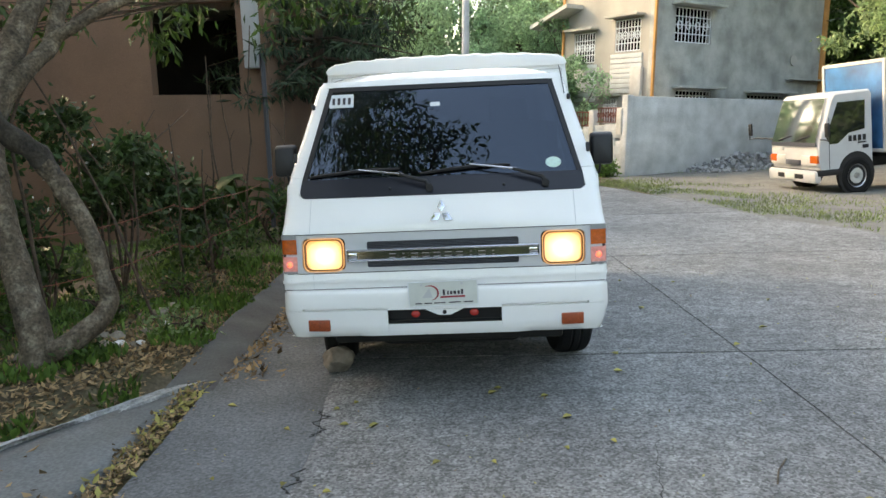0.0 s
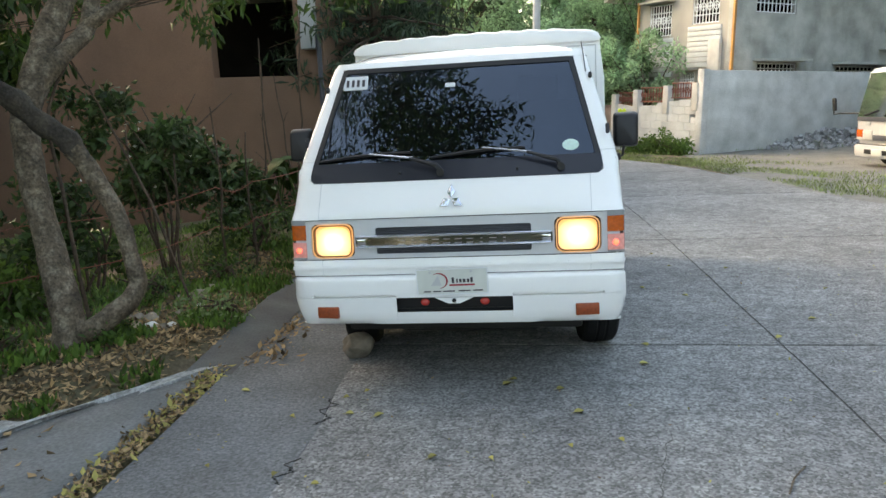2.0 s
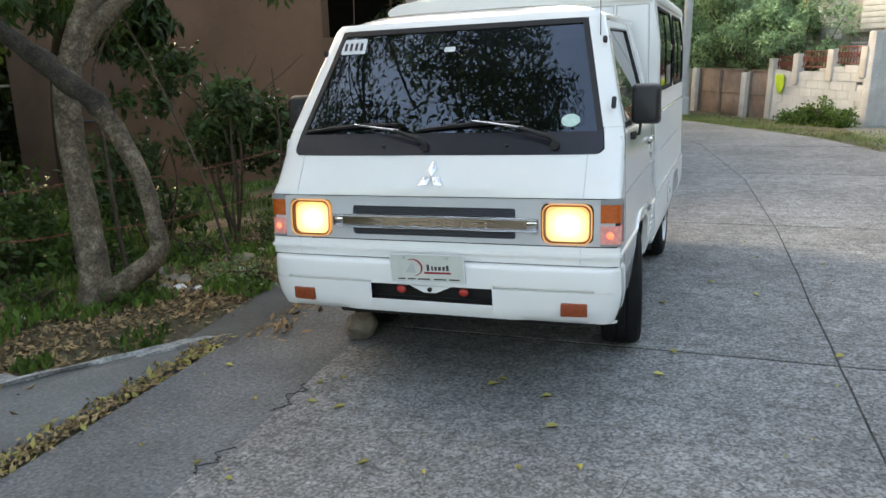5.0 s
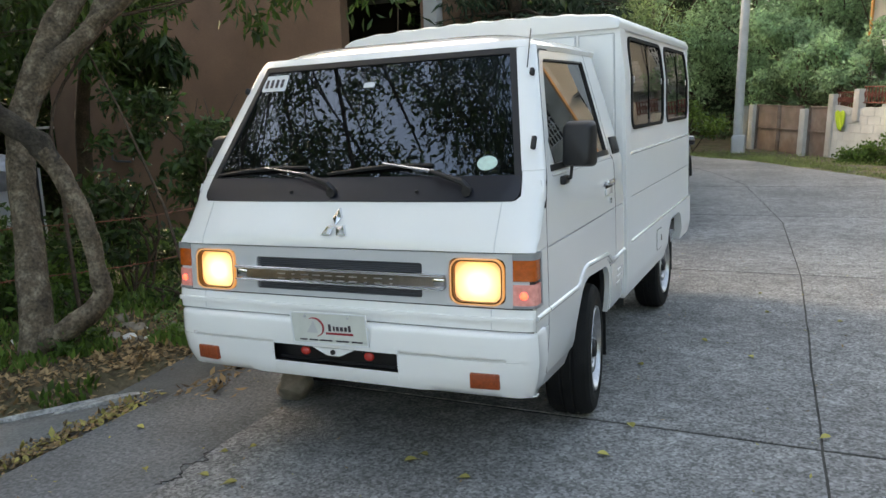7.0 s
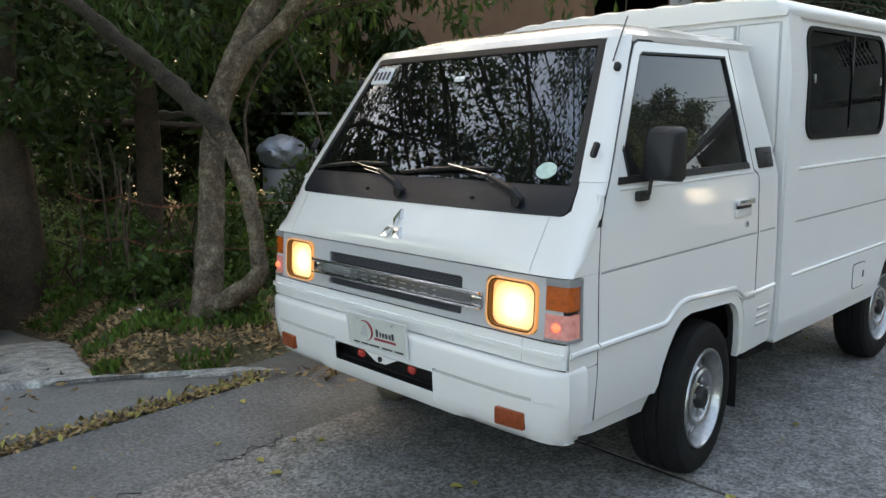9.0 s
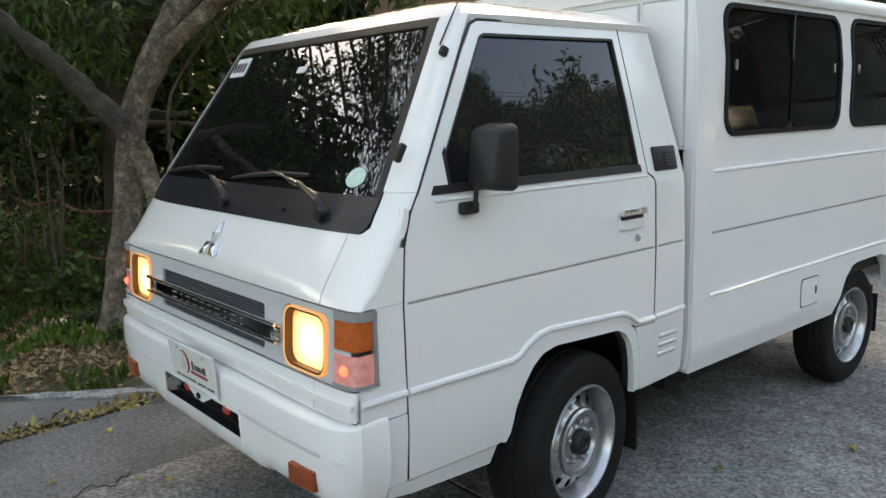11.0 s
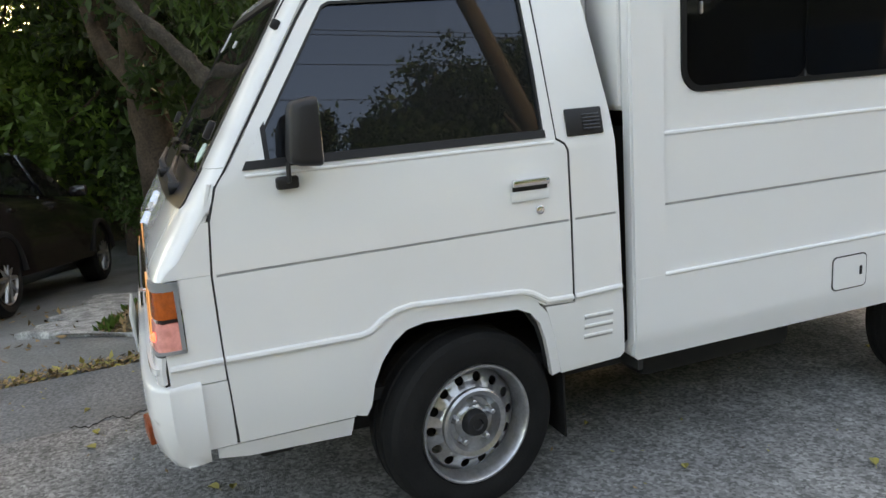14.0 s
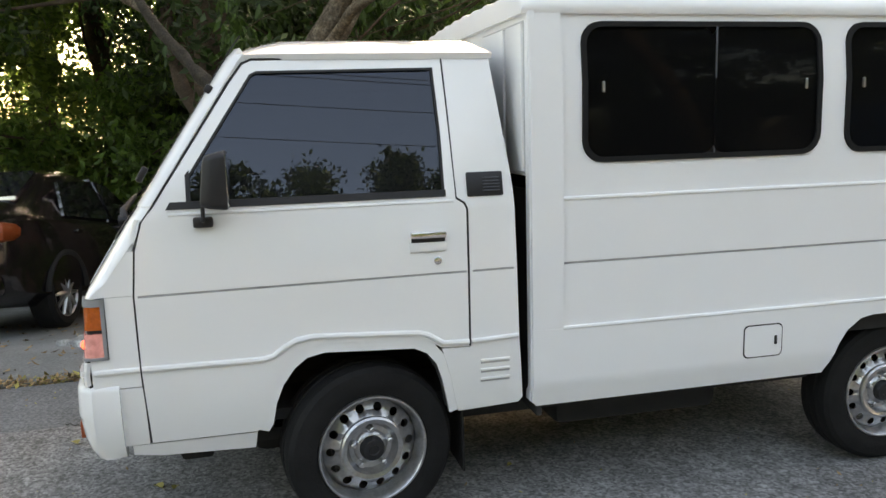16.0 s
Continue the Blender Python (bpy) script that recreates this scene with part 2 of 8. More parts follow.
CARBLK = mat("dark_maroon_car_paint", (0.012, 0.008, 0.009), 0.18, coat=0.8, vary=0.1)
BLUEBOX = mat("blue_cargo_panel", (0.03, 0.15, 0.34), 0.4, second=(0.02, 0.03, 0.06), amount=0.3, stain_scale=1.5, vary=0.2)
SIGNG = mat("lime_sign", (0.45, 0.62, 0.05), 0.6, vary=0.1)
LAMPFRAME = mat("dark_grey_lamp_frame", (0.27, 0.275, 0.28), 0.4, vary=0.05)
# grey that paints extra shade into pressed grooves and under louvres
SEAMM = mat("seam_shade", (0.4, 0.4, 0.4), 0.7, vary=0.2, scale=20)
WIRE = mat("cable_sheath", (0.02, 0.02, 0.02), 0.7)


# ---- helpers for shapes ----
def finish(ob_name, verts, faces, material, parent=None, label="", sharp=35, smooth=True):
    me = bpy.data.meshes.new(ob_name)
    me.from_pydata([tuple(map(float, v)) for v in verts], [], [tuple(map(int, f)) for f in faces])
    me.materials.append(material)
    bm = bmesh.new()
    bm.from_mesh(me)
    bmesh.ops.recalc_face_normals(bm, faces=bm.faces[:])
    bm.to_mesh(me)
    bm.free()
    shade(me, smooth, sharp)
    ob = new(ob_name, me)
    ob.parent = parent
    if label:
        ob["label"] = label
    return ob


def shade(me, smooth=True, sharp=35):
    me.polygons.foreach_set("use_smooth", [smooth] * len(me.polygons))
    if smooth:
        me.set_sharp_from_angle(angle=radians(sharp))
    me.update()


def part(name, bm, material, parent, label="", smooth=True, sharp=35):
    me = bpy.data.meshes.new(name)
    bmesh.ops.recalc_face_normals(bm, faces=bm.faces[:])
    bm.to_mesh(me)
    bm.free()
    me.materials.append(material)
    shade(me, smooth, sharp)
    ob = new(name, me)
    ob.parent = parent
    if label:
        ob["label"] = label
    return ob


def base(name, m, label, category, group="", kind=""):
    ob = new(name)
    ob.empty_display_size = 0.2
    ob.matrix_basis = m
    return tagged(ob, label, category, group, kind)


def add_box(bm, size, at=(0, 0, 0), bevel=0.0, m=None, segments=2):
    """A bevelled box into bm; size along x, y, z; centre at."""
    t = bmesh.new()
    bmesh.ops.create_cube(t, size=1.0)
    bmesh.ops.scale(t, vec=size, verts=t.verts)
    if bevel:
        bmesh.ops.bevel(t, geom=t.edges[:], offset=bevel, segments=segments, affect="EDGES", profile=0.5)
    mm = Matrix.Translation(at) @ (m if m else Matrix())
    bmesh.ops.transform(t, matrix=mm, verts=t.verts)
    me = bpy.data.meshes.new("t")
    t.to_mesh(me)
    t.free()
    bm.from_mesh(me)
    bpy.data.meshes.remove(me)
    return bm


def box(size, at=(0, 0, 0), bevel=0.0, m=None, segments=2):
    return add_box(bmesh.new(), size, at, bevel, m, segments)


def tube(bm, pts, radii, sides=8, caps=True):
    """A tapered tube along pts into bm."""
    pts = [Vector(p) for p in pts]
    rings = []
    a = None
    for i, p in enumerate(pts):
        d = (pts[min(i + 1, len(pts) - 1)] - pts[max(i - 1, 0)]).normalized()
        if a is None:
            a = d.cross(Vector((0.13, 0.31, 0.94)))
            if a.length < 0.2:
                a = d.cross(Vector((1, 0, 0)))
        else:
            a = a - d * a.dot(d)
        a.normalize()
        c = d.cross(a)
        r = radii[i] if isinstance(radii, (list, tuple)) else radii
        rings.append([bm.verts.new(p + r * (math.cos(2 * math.pi * k / sides) * a + math.sin(2 * math.pi * k / sides) * c)) for k in range(sides)])
    for r0, r1 in zip(rings, rings[1:]):
        for k in range(sides):
            bm.faces.new((r0[k], r0[(k + 1) % sides], r1[(k + 1) % sides], r1[k]))
    if caps:
        bm.faces.new(rings[0][::-1])
        bm.faces.new(rings[-1])
    return bm


def lathe(profile, sides=48, axis="x", close=False):
    """A turned shape; profile of (along, radius)."""
    bm = bmesh.new()
    rings = []
    for a, r in profile:
        ring = []
        for k in range(sides):
            c, s = math.cos(2 * math.pi * k / sides), math.sin(2 * math.pi * k / sides)
            ring.append(bm.verts.new({"x": (a, r * c, r * s), "z": (r * c, r * s, a), "y": (r * c, a, r * s)}[axis]))
        rings.append(ring)
    pairs = list(zip(rings, rings[1:]))
    if close:
        pairs.append((rings[-1], rings[0]))
    for r0, r1 in pairs:
        for k in range(sides):
            bm.faces.new((r0[k], r0[(k + 1) % sides], r1[(k + 1) % sides], r1[k]))
    if not close:
        bm.faces.new(rings[0])
        bm.faces.new(rings[-1])
    return bm


def solid(verts, faces, back):
    """Closes an open sheet of verts and faces with a second layer at back (list of points)."""
    n = len(verts)
    count = {}
    for f in faces:
        for a, b in zip(f, (*f[1:], f[0])):
            key = (min(a, b), max(a, b))
            count[key] = count.get(key, 0) + 1
    out = list(faces) + [tuple(i + n for i in reversed(f)) for f in faces]
    out += [(a, b, b + n, a + n) for (a, b), c in count.items() if c == 1]
    return list(verts) + list(back), out


def flat_fill(outer, holes=(), cuts_v=(), cuts_u=()):
    """Triangulates an outline with holes in the (u, v) plane and cuts it at given lines. Returns points and faces."""
    bm = bmesh.new()
    for loop in (outer, *holes):
        vs = [bm.verts.new((u, v, 0)) for u, v in loop]
        for a, b in zip(vs, vs[1:] + vs[:1]):
            bm.edges.new((a, b))
    bmesh.ops.triangle_fill(bm, use_beauty=True, use_dissolve=False, edges=bm.edges[:], normal=(0, 0, 1))
    for v in cuts_v:
        bmesh.ops.bisect_plane(bm, geom=bm.verts[:] + bm.edges[:] + bm.faces[:], plane_co=(0, v, 0), plane_no=(0, 1, 0))
    for u in cuts_u:
        bmesh.ops.bisect_plane(bm, geom=bm.verts[:] + bm.edges[:] + bm.faces[:], plane_co=(u, 0, 0), plane_no=(1, 0, 0))
    bm.verts.index_update()
    pts = [(v.co.x, v.co.y) for v in bm.verts]
    faces = [tuple(v.index for v in f.verts) for f in bm.faces]
    bm.free()
    return pts, faces


def rounded(u0, v0, u1, v1, r, n=5):
    pts = []
    for cu, cv, a0 in ((u1 - r, v1 - r, 0), (u0 + r, v1 - r, 90), (u0 + r, v0 + r, 180), (u1 - r, v0 + r, 270)):
        for i in range(n + 1):
            a = radians(a0 + 90 * i / n)
            pts.append((cu + r * math.cos(a), cv + r * math.sin(a)))
    return pts


def offset_loop(loop, d):
    """The same outline, drawn in by d (counterclockwise loops)."""
    out = []
    n = len(loop)
    for i in range(n):
        a, b, c = Vector(loop[i - 1]), Vector(loop[i]), Vector(loop[(i + 1) % n])
        e0, e1 = (b - a), (c - b)
        if e0.length < 1e-6 or e1.length < 1e-6:
            out.append(tuple(b))
            continue
        n0, n1 = Vector((-e0.y, e0.x)).normalized(), Vector((-e1.y, e1.x)).normalized()
        k = n0 + n1
        k = k / max(0.3, k.length_squared / 2)
        out.append((b.x + d * k.x, b.y + d * k.y))
    return out


def leaves(name, centres, sizes, material, parent=None, droop=0.3, slim=0.45, up=None, kind="", flat=False):
    """Many small folded leaves, each of two faces, in one mesh."""
    c = np.asarray(centres, float)
    n = len(c)
    s = np.asarray(sizes, float).reshape(-1, 1)
    d = np.random.normal(size=(n, 3))
    d[:, 2] -= droop
    if up is not None:
        d = np.random.normal(scale=0.35, size=(n, 3)) + np.array(up)
    d /= np.linalg.norm(d, axis=1, keepdims=True)
    q = np.cross(d, np.random.normal(size=(n, 3)))
    if flat:
        d[:, 2] = np.random.normal(scale=0.16, size=n)
        d /= np.linalg.norm(d, axis=1, keepdims=True)
        q = np.cross(d, np.array([0, 0, 1.0]) + np.random.normal(scale=0.25, size=(n, 3)))
    q /= np.linalg.norm(q, axis=1, keepdims=True) + 1e-9
    nn = np.cross(d, q)
    v = np.empty((n, 4, 3))
    v[:, 0] = c
    v[:, 1] = c + d * s * 0.5 + q * s * slim * 0.5 + nn * s * 0.08
    v[:, 2] = c + d * s - nn * s * 0.06
    v[:, 3] = c + d * s * 0.5 - q * s * slim * 0.5 + nn * s * 0.08
    me = bpy.data.meshes.new(name)
    me.vertices.add(4 * n)
    me.vertices.foreach_set("co", v.reshape(-1))
    idx = np.arange(4 * n).reshape(n, 4)
    tri = np.concatenate([idx[:, [0, 1, 2]], idx[:, [0, 2, 3]]], axis=1).reshape(-1)
    me.loops.add(6 * n)
    me.loops.foreach_set("vertex_index", tri.astype(np.int32))
    me.polygons.add(2 * n)
    me.polygons.foreach_set("loop_start", np.arange(0, 6 * n, 3, dtype=np.int32))
    me.update(calc_edges=True)
    me.validate()
    me.materials.append(material)
    ob = new(name, me)
    ob.parent = parent
    if kind:
        ob["kind"] = kind
    return ob


def clumps(blobs, per, spread=1.0, sub=14):
    """Points for leaves: each blob (centre, radius) holds small tufts, so that gaps stay between them."""
    out = []
    for centre, r in blobs:
        k = max(3, int(sub))
        dirs = np.random.normal(size=(k, 3))
        dirs /= np.linalg.norm(dirs, axis=1, keepdims=True)
        tufts = np.array(centre) + dirs * r * np.random.uniform(0.35, 1.0, (k, 1)) * np.array([1, 1, 0.8])
        m = max(1, int(per / k))
        for t in tufts:
            out.append(t + np.random.normal(scale=r * 0.17 * spread, size=(m, 3)))
    return np.concatenate(out)


# ---- ground and road ----
def joint_x(y):
    """The road's middle joint."""
    return float(np.interp(y, [-30, 0, 3.25, 4.85, 6.1, 8.8, 11.8, 15.5, 18, 21, 24, 34], [2.6, 1.82, 1.73, 1.65, 1.60, 1.50, 1.25, 0.52, -0.35, -1.9, -4.0, -14.0]))


def road_z(y):
    """The road dips gently behind the van's front wheels."""
    return float(np.interp(y, [4.6, 7.3, 9.0, 11.5, 15.5], [0.0, -0.05, -0.09, -0.085, 0.0]))


def left_edge(y):
    return joint_x(y) - 3.3 - float(np.interp(y, [10, 20], [0, 0.5]))


def right_edge(y):
    return joint_x(y) + float(np.interp(y, [8, 10.2, 11, 11.6, 12.4, 13.7, 15.1, 16.9, 18, 19, 20.8, 22, 24], [3.5, 3.6, 3.28, 3.02, 2.88, 2.8, 2.45, 2.4, 2.15, 2.06, 1.95, 1.6, 1.8]))


def apron_edge(x):
    return float(np.interp(x, [-12, -9, -4, -3, -2.4, -2.16, -1.87, -1.6], [4.4, 4.2, 3.95, 3.72, 3.58, 3.82, 4.32, 4.5]))


def drive_z(x):
    return -0.14 * max(0.0, min(-2.3 - x, 6.5))


def ground_z(x, y):
    l, r = left_edge(y), right_edge(y)
    if l < x < r:
        return -0.10 + road_z(y)
    dip = road_z(y) * max(0.0, 1 - max(l - x, x - r) / 2.5)
    wob = 0.025 * noise.noise(Vector((x * 0.9, y * 0.9, 0))) + 0.012 * noise.noise(Vector((x * 3, y * 3, 2)))
    if x >= r:
        d = x - r
        return dip - 0.03 - 0.028 * min(d, 3.6) + wob * min(1, d * 2) + (max(0, y - 24) * 0.03)
    d = l - x
    verge = max(-0.8, 0.02 + min(d * 0.12, 0.07) - 0.12 * max(0.0, min(d, 3.6) - 1.2) - 0.075 * max(0.0, d - 3.6)) + wob
    verge += dip - 0.07 * max(0.0, 1 - d / 0.34)
    low = drive_z(x) - 0.09
    e = apron_edge(max(-12, x))
    k = min(1, max(0, (y - e + 0.06) / 0.5))
    if y > 20:
        verge += 0.02 * (y - 20)
    return low + (verge - low) * k if x > -12 else low * 0.3 + verge * 0.7


gx = np.unique(np.concatenate([np.linspace(-400, -30, 12), np.linspace(-30, -9, 22), np.arange(-9, 9, 0.17), np.linspace(9, 30, 26), np.linspace(30, 400, 12)]))
gy = np.unique(np.concatenate([np.linspace(-400, -30, 12), np.linspace(-30, -3, 20), np.arange(-3, 16, 0.17), np.linspace(16, 34, 60), np.linspace(34, 400, 14)]))
gverts = [(x, y, ground_z(x, y)) for y in gy for x in gx]
nxg = len(gx)
gfaces = [(j * nxg + i, j * nxg + i + 1, (j + 1) * nxg + i + 1, (j + 1) * nxg + i) for j in range(len(gy) - 1) for i in range(nxg - 1)]
ground = finish("ground", gverts, gfaces, SOIL, sharp=180)
tagged(ground, "brown soil with leaf litter and patchy weeds", "ground", kind="structure")

road = base("road", pose(0, 0, 0), "grey broom-finished concrete road with cut joints", "road", kind="structure")
yj = [-26, -19, -12.5, -9.0, -5.55, -2.08, 1.39, 4.88, 8.8, 12.3, 15.27, 18.7, 22.2, 25.7, 29.2, 32.7]
bedv, bedf = [], []
ys = np.linspace(-26, 33, 240)
for y in ys:
    bedv += [(left_edge(y) + 0.02, y, road_z(y) - 0.007), (right_edge(y) - 0.02, y, road_z(y) - 0.007)]
bedf = [(2 * i, 2 * i + 1, 2 * i + 3, 2 * i + 2) for i in range(len(ys) - 1)]
bv, bf = solid(bedv, bedf, [(a, b, c - 0.1) for a, b, c in bedv])
finish("road_bed", bv, bf, JOINTM, road, "dark dirt in the joints")


def gutter_edge(y):
    return left_edge(y) + 0.78 + 0.05 * math.sin(1.3 * y) + 0.03 * math.sin(3.7 * y + 1)


def slab(y0, y1, xa, xb, m_=CONCRETE):
    rows, cols = 14, 7
    v = []
    for i in range(rows + 1):
        y = y0 + 0.012 + (y1 - y0 - 0.024) * i / rows
        a, b = xa(y) + 0.006, xb(y) - 0.006
        for j in range(cols + 1):
            x = a + (b - a) * j / cols
            edge = 0 < i < rows and 0 < j < cols
            jag = 0.0075 * noise.noise(Vector((x * 9, y * 9, 5))) if not edge else 0
            v.append((x + jag, y + jag, road_z(y) + (0.0 if edge else -0.003)))
    f = [(i * (cols + 1) + j, i * (cols + 1) + j + 1, (i + 1) * (cols + 1) + j + 1, (i + 1) * (cols + 1) + j) for i in range(rows) for j in range(cols)]
    sv, sf = solid(v, f, [(a, b, c - 0.07) for a, b, c in v])
    finish("slab", sv, sf, m_, road, sharp=40)


for y0, y1 in zip(yj, yj[1:]):
    slab(y0, y1, gutter_edge, joint_x)
    slab(y0, y1, joint_x, right_edge)

for y0, y1 in zip(yj[::2], yj[2::2]):
    slab(y0, y1, left_edge, lambda y: gutter_edge(y) + 0.014, GUTTERM)

# jagged cracks in the concrete
def crack(pts, wide, seed):
    v = []
    n_ = 40
    for i in range(n_ + 1):
        u = i / n_ * (len(pts) - 1)
        k = min(int(u), len(pts) - 2)
        x = pts[k][0] + (pts[k + 1][0] - pts[k][0]) * (u - k) + 0.03 * noise.noise(Vector((u * 5, seed, 0))) + 0.012 * noise.noise(Vector((u * 23, seed, 3)))
        y = pts[k][1] + (pts[k + 1][1] - pts[k][1]) * (u - k)
        h = wide * (0.35 + 0.65 * abs(noise.noise(Vector((u * 7, seed, 8))))) * min(1.0, i / 4, (n_ - i) / 4 + 0.05)
        v += [(x - h, y, road_z(y) + 0.0012), (x + h, y, road_z(y) + 0.0012)]
    f = [(2 * i, 2 * i + 1, 2 * i + 3, 2 * i + 2) for i in range(n_)]
    cv, cf = solid(v, f, [(a, b, c - 0.01) for a, b, c in v])
    finish("crack", cv, cf, JOINTM, road, "dark jagged crack", 60)


for y0, y1, wide in ((1.5, 2.0, 0.006), (2.25, 2.75, 0.007), (3.0, 3.25, 0.005), (3.6, 3.95, 0.004), (5.2, 5.7, 0.004)):
    crack([(gutter_edge(y0 + (y1 - y0) * k / 4) + 0.035 * math.sin(2.7 * k + 5 * y0), y0 + (y1 - y0) * k / 4) for k in range(5)], wide, y0)
crack([(0.9, 2.2), (0.7, 2.9), (0.82, 3.6)], 0.0035, 5.0)

# the sloping driveway beside the road
av, af, cols, rows = [], [], 30, 26
for i in range(cols + 1):
    x = -1.74 - 9.0 * (i / cols) ** 1.3
    for j in range(rows + 1):
        y = -6 + (apron_edge(x) + 6) * (j / rows) ** 0.7
        av.append((x + 0.02 * noise.noise(Vector((x * 4, y * 4, 0))) * (i == 0), y + (j == rows) * 0.05 * noise.noise(Vector((x * 3, 1, 0))), drive_z(x) - 0.012 + 0.006 * noise.noise(Vector((x, y, 3)))))
af = [(i * (rows + 1) + j, (i + 1) * (rows + 1) + j, (i + 1) * (rows + 1) + j + 1, i * (rows + 1) + j + 1) for i in range(cols) for j in range(rows)]
sv, sf = solid(av, af, [(a, b, c - 0.12) for a, b, c in av])
tagged(finish("driveway", sv, sf, APRONM, sharp=180), "sloping worn concrete driveway meeting the road", "driveway", kind="structure")

# pale broken edge of the driveway
ev, ef = [], []
for i in range(101):
    x = -1.68 - 2.5 * i / 100
    y = apron_edge(x)
    wdt = 0.40 + 0.26 * noise.noise(Vector((x * 4, 0, 1)))
    for k in range(8):
        u = k / 7
        dy = -wdt + (wdt + 0.10) * u + (0.045 * noise.noise(Vector((x * 14, k * 0.3, 4))) if k in (0, 7) else 0.0)
        dz = (-0.02, 0.001, 0.006, 0.008, 0.010, 0.012, 0.009, -0.04)[k] + 0.009 * noise.noise(Vector((x * 12, k * 0.9, 9)))
        ev.append((x + dy * 0.7, y + dy, drive_z(x) + dz))
ef = [(i * 8 + k, (i + 1) * 8 + k, (i + 1) * 8 + k + 1, i * 8 + k + 1) for i in range(100) for k in range(7)]
sv, sf = solid(ev, ef, [(a, b, c - 0.12) for a, b, c in ev])
tagged(finish("kerb_edge", sv, sf, PALECON, sharp=60), "pale crumbling concrete edge of the driveway", "kerb", kind="structure")

# kerb along the verge
kv, kf = [], []
for i in range(60):
    y = 4.3 + 15.6 * i / 59
    x = left_edge(y)
    rise = min(1.0, max(0.12, (y - 4.25) / 1.1))
    for dx, dz in ((0.06, -0.05), (0.05, 0.006), (-0.17, 0.075), (-0.24, 0.085), (-0.29, -0.05)):
        kv.append((x + dx + 0.012 * noise.noise(Vector((y * 4, dx * 9, 0))), y, road_z(y) + dz * (rise if dz > 0 else 1) + 0.01 * noise.noise(Vector((y * 5, dx * 9, 2)))))
kf = [(i * 5 + k, (i + 1) * 5 + k, (i + 1) * 5 + k + 1, i * 5 + k + 1) for i in range(59) for k in range(4)] + [tuple(range(5)), tuple(range(59 * 5 + 4, 59 * 5 - 1, -1))]
tagged(finish("kerb", kv, kf, KERBM, sharp=40), "dark sloping concrete kerb along the verge", "kerb", kind="structure")

# ---- the van ----
VX, VY = -0.185, 4.0
van = base("van", Matrix.Translation((VX + 0.855, VY, 0)) @ pose(0, 0, 0, 0, -0.6, 0) @ Matrix.Translation((-0.855, 0, 0)),
           "white cab-over van with boxy passenger body and lit headlights", "van")


def half_w(z):
    return float(np.interp(z, [0.35, 0.44, 0.6, 0.72, 0.95, 1.19, 1.23, 1.73, 1.8], [0.80, 0.832, 0.85, 0.855, 0.855, 0.848, 0.838, 0.705, 0.66]))


def front_y(z):
    return float(np.interp(z, [0.4, 0.70, 0.745, 0.93, 0.96, 1.0, 1.13, 1.22, 1.40, 1.56, 1.72, 1.76], [0.035, 0.03, 0.037, 0.05, 0.052, 0.058, 0.139, 0.215, 0.332, 0.436, 0.54, 0.575]))


def skin(x, z):
    """The nose's surface: how far back it lies at x, z."""
    depth = float(np.interp(z, [0.7, 0.95, 1.0, 1.13, 1.22], [0.05, 0.055, 0.10, 0.12, 0.10]))
    n = float(np.interp(z, [0.95, 1.0, 1.13, 1.22], [6.0, 3.6, 3.8, 5.5]))
    s = min(abs(x) / half_w(z), 0.9995)
    return front_y(z) + depth * (1 - (1 - s ** n) ** (1 / n))


def skin_at(x, z, off=0.0):
    e = 0.004
    y = skin(x, z)
    xx = max(-half_w(z) + 0.012, min(half_w(z) - 0.012, x))
    nx = -(skin(xx + e, z) - skin(xx - e, z)) / (2 * e)
    nz = -(skin(x, z + e) - skin(x, z - e)) / (2 * e)
    nrm = Vector((nx, 1, nz)).normalized()
    p = Vector((x, y, z)) - nrm * off
    return p


def patch(name, zs, lo, hi, material, parent, off=0.0, thick=0.012, cols=24, label="", sharp=35, ends=None):
    """A piece of the nose between lo(z) and hi(z), standing off it."""
    v = []
    for z in zs:
        a, b = lo(z), hi(z)
        for j in range(cols + 1):
            u = j / cols
            if ends:
                u = 0.5 - 0.5 * math.cos(math.pi * u)
            v.append(skin_at(a + (b - a) * u, z, off))
    back = []
    for z in zs:
        a, b = lo(z), hi(z)
        for j in range(cols + 1):
            u = j / cols
            if ends:
                u = 0.5 - 0.5 * math.cos(math.pi * u)
            back.append(skin_at(a + (b - a) * u, z, off - thick))
    c = cols + 1
    f = [(i * c + j, i * c + j + 1, (i + 1) * c + j + 1, (i + 1) * c + j) for i in range(len(zs) - 1) for j in range(cols)]
    sv, sf = solid(v, f, back)
    return finish(name, sv, sf, material, parent, label, sharp)


def shaped(name, outer, holes, material, parent, off=0.0, thick=0.012, cuts_u=(), cuts_v=(), label="", sharp=35):
    """A piece of the nose with any outline in (x, z)."""
    pts, faces = flat_fill(outer, holes, cuts_v, cuts_u)
    sv, sf = solid([skin_at(u, v, off) for u, v in pts], faces, [skin_at(u, v, off - thick) for u, v in pts])
    return finish(name, sv, sf, material, parent, label, sharp)


def side_sheet(name, outer, holes, material, parent, sx=1, off=0.0, thick=0.014, wide=half_w, cuts=(0.44, 0.6, 0.72, 0.95, 1.19, 1.23, 1.4, 1.55, 1.7), label="", sharp=30):
    """A body side panel, outline in (y, z), following the side's curve."""
    pts, faces = flat_fill(outer, holes, cuts)
    v = [(sx * (wide(z) + off), y, z) for y, z in pts]
    b = [(sx * (wide(z) + off - thick), y, z) for y, z in pts]
    sv, sf = solid(v, faces, b)
    return finish(name, sv, sf, material, parent, label, sharp)


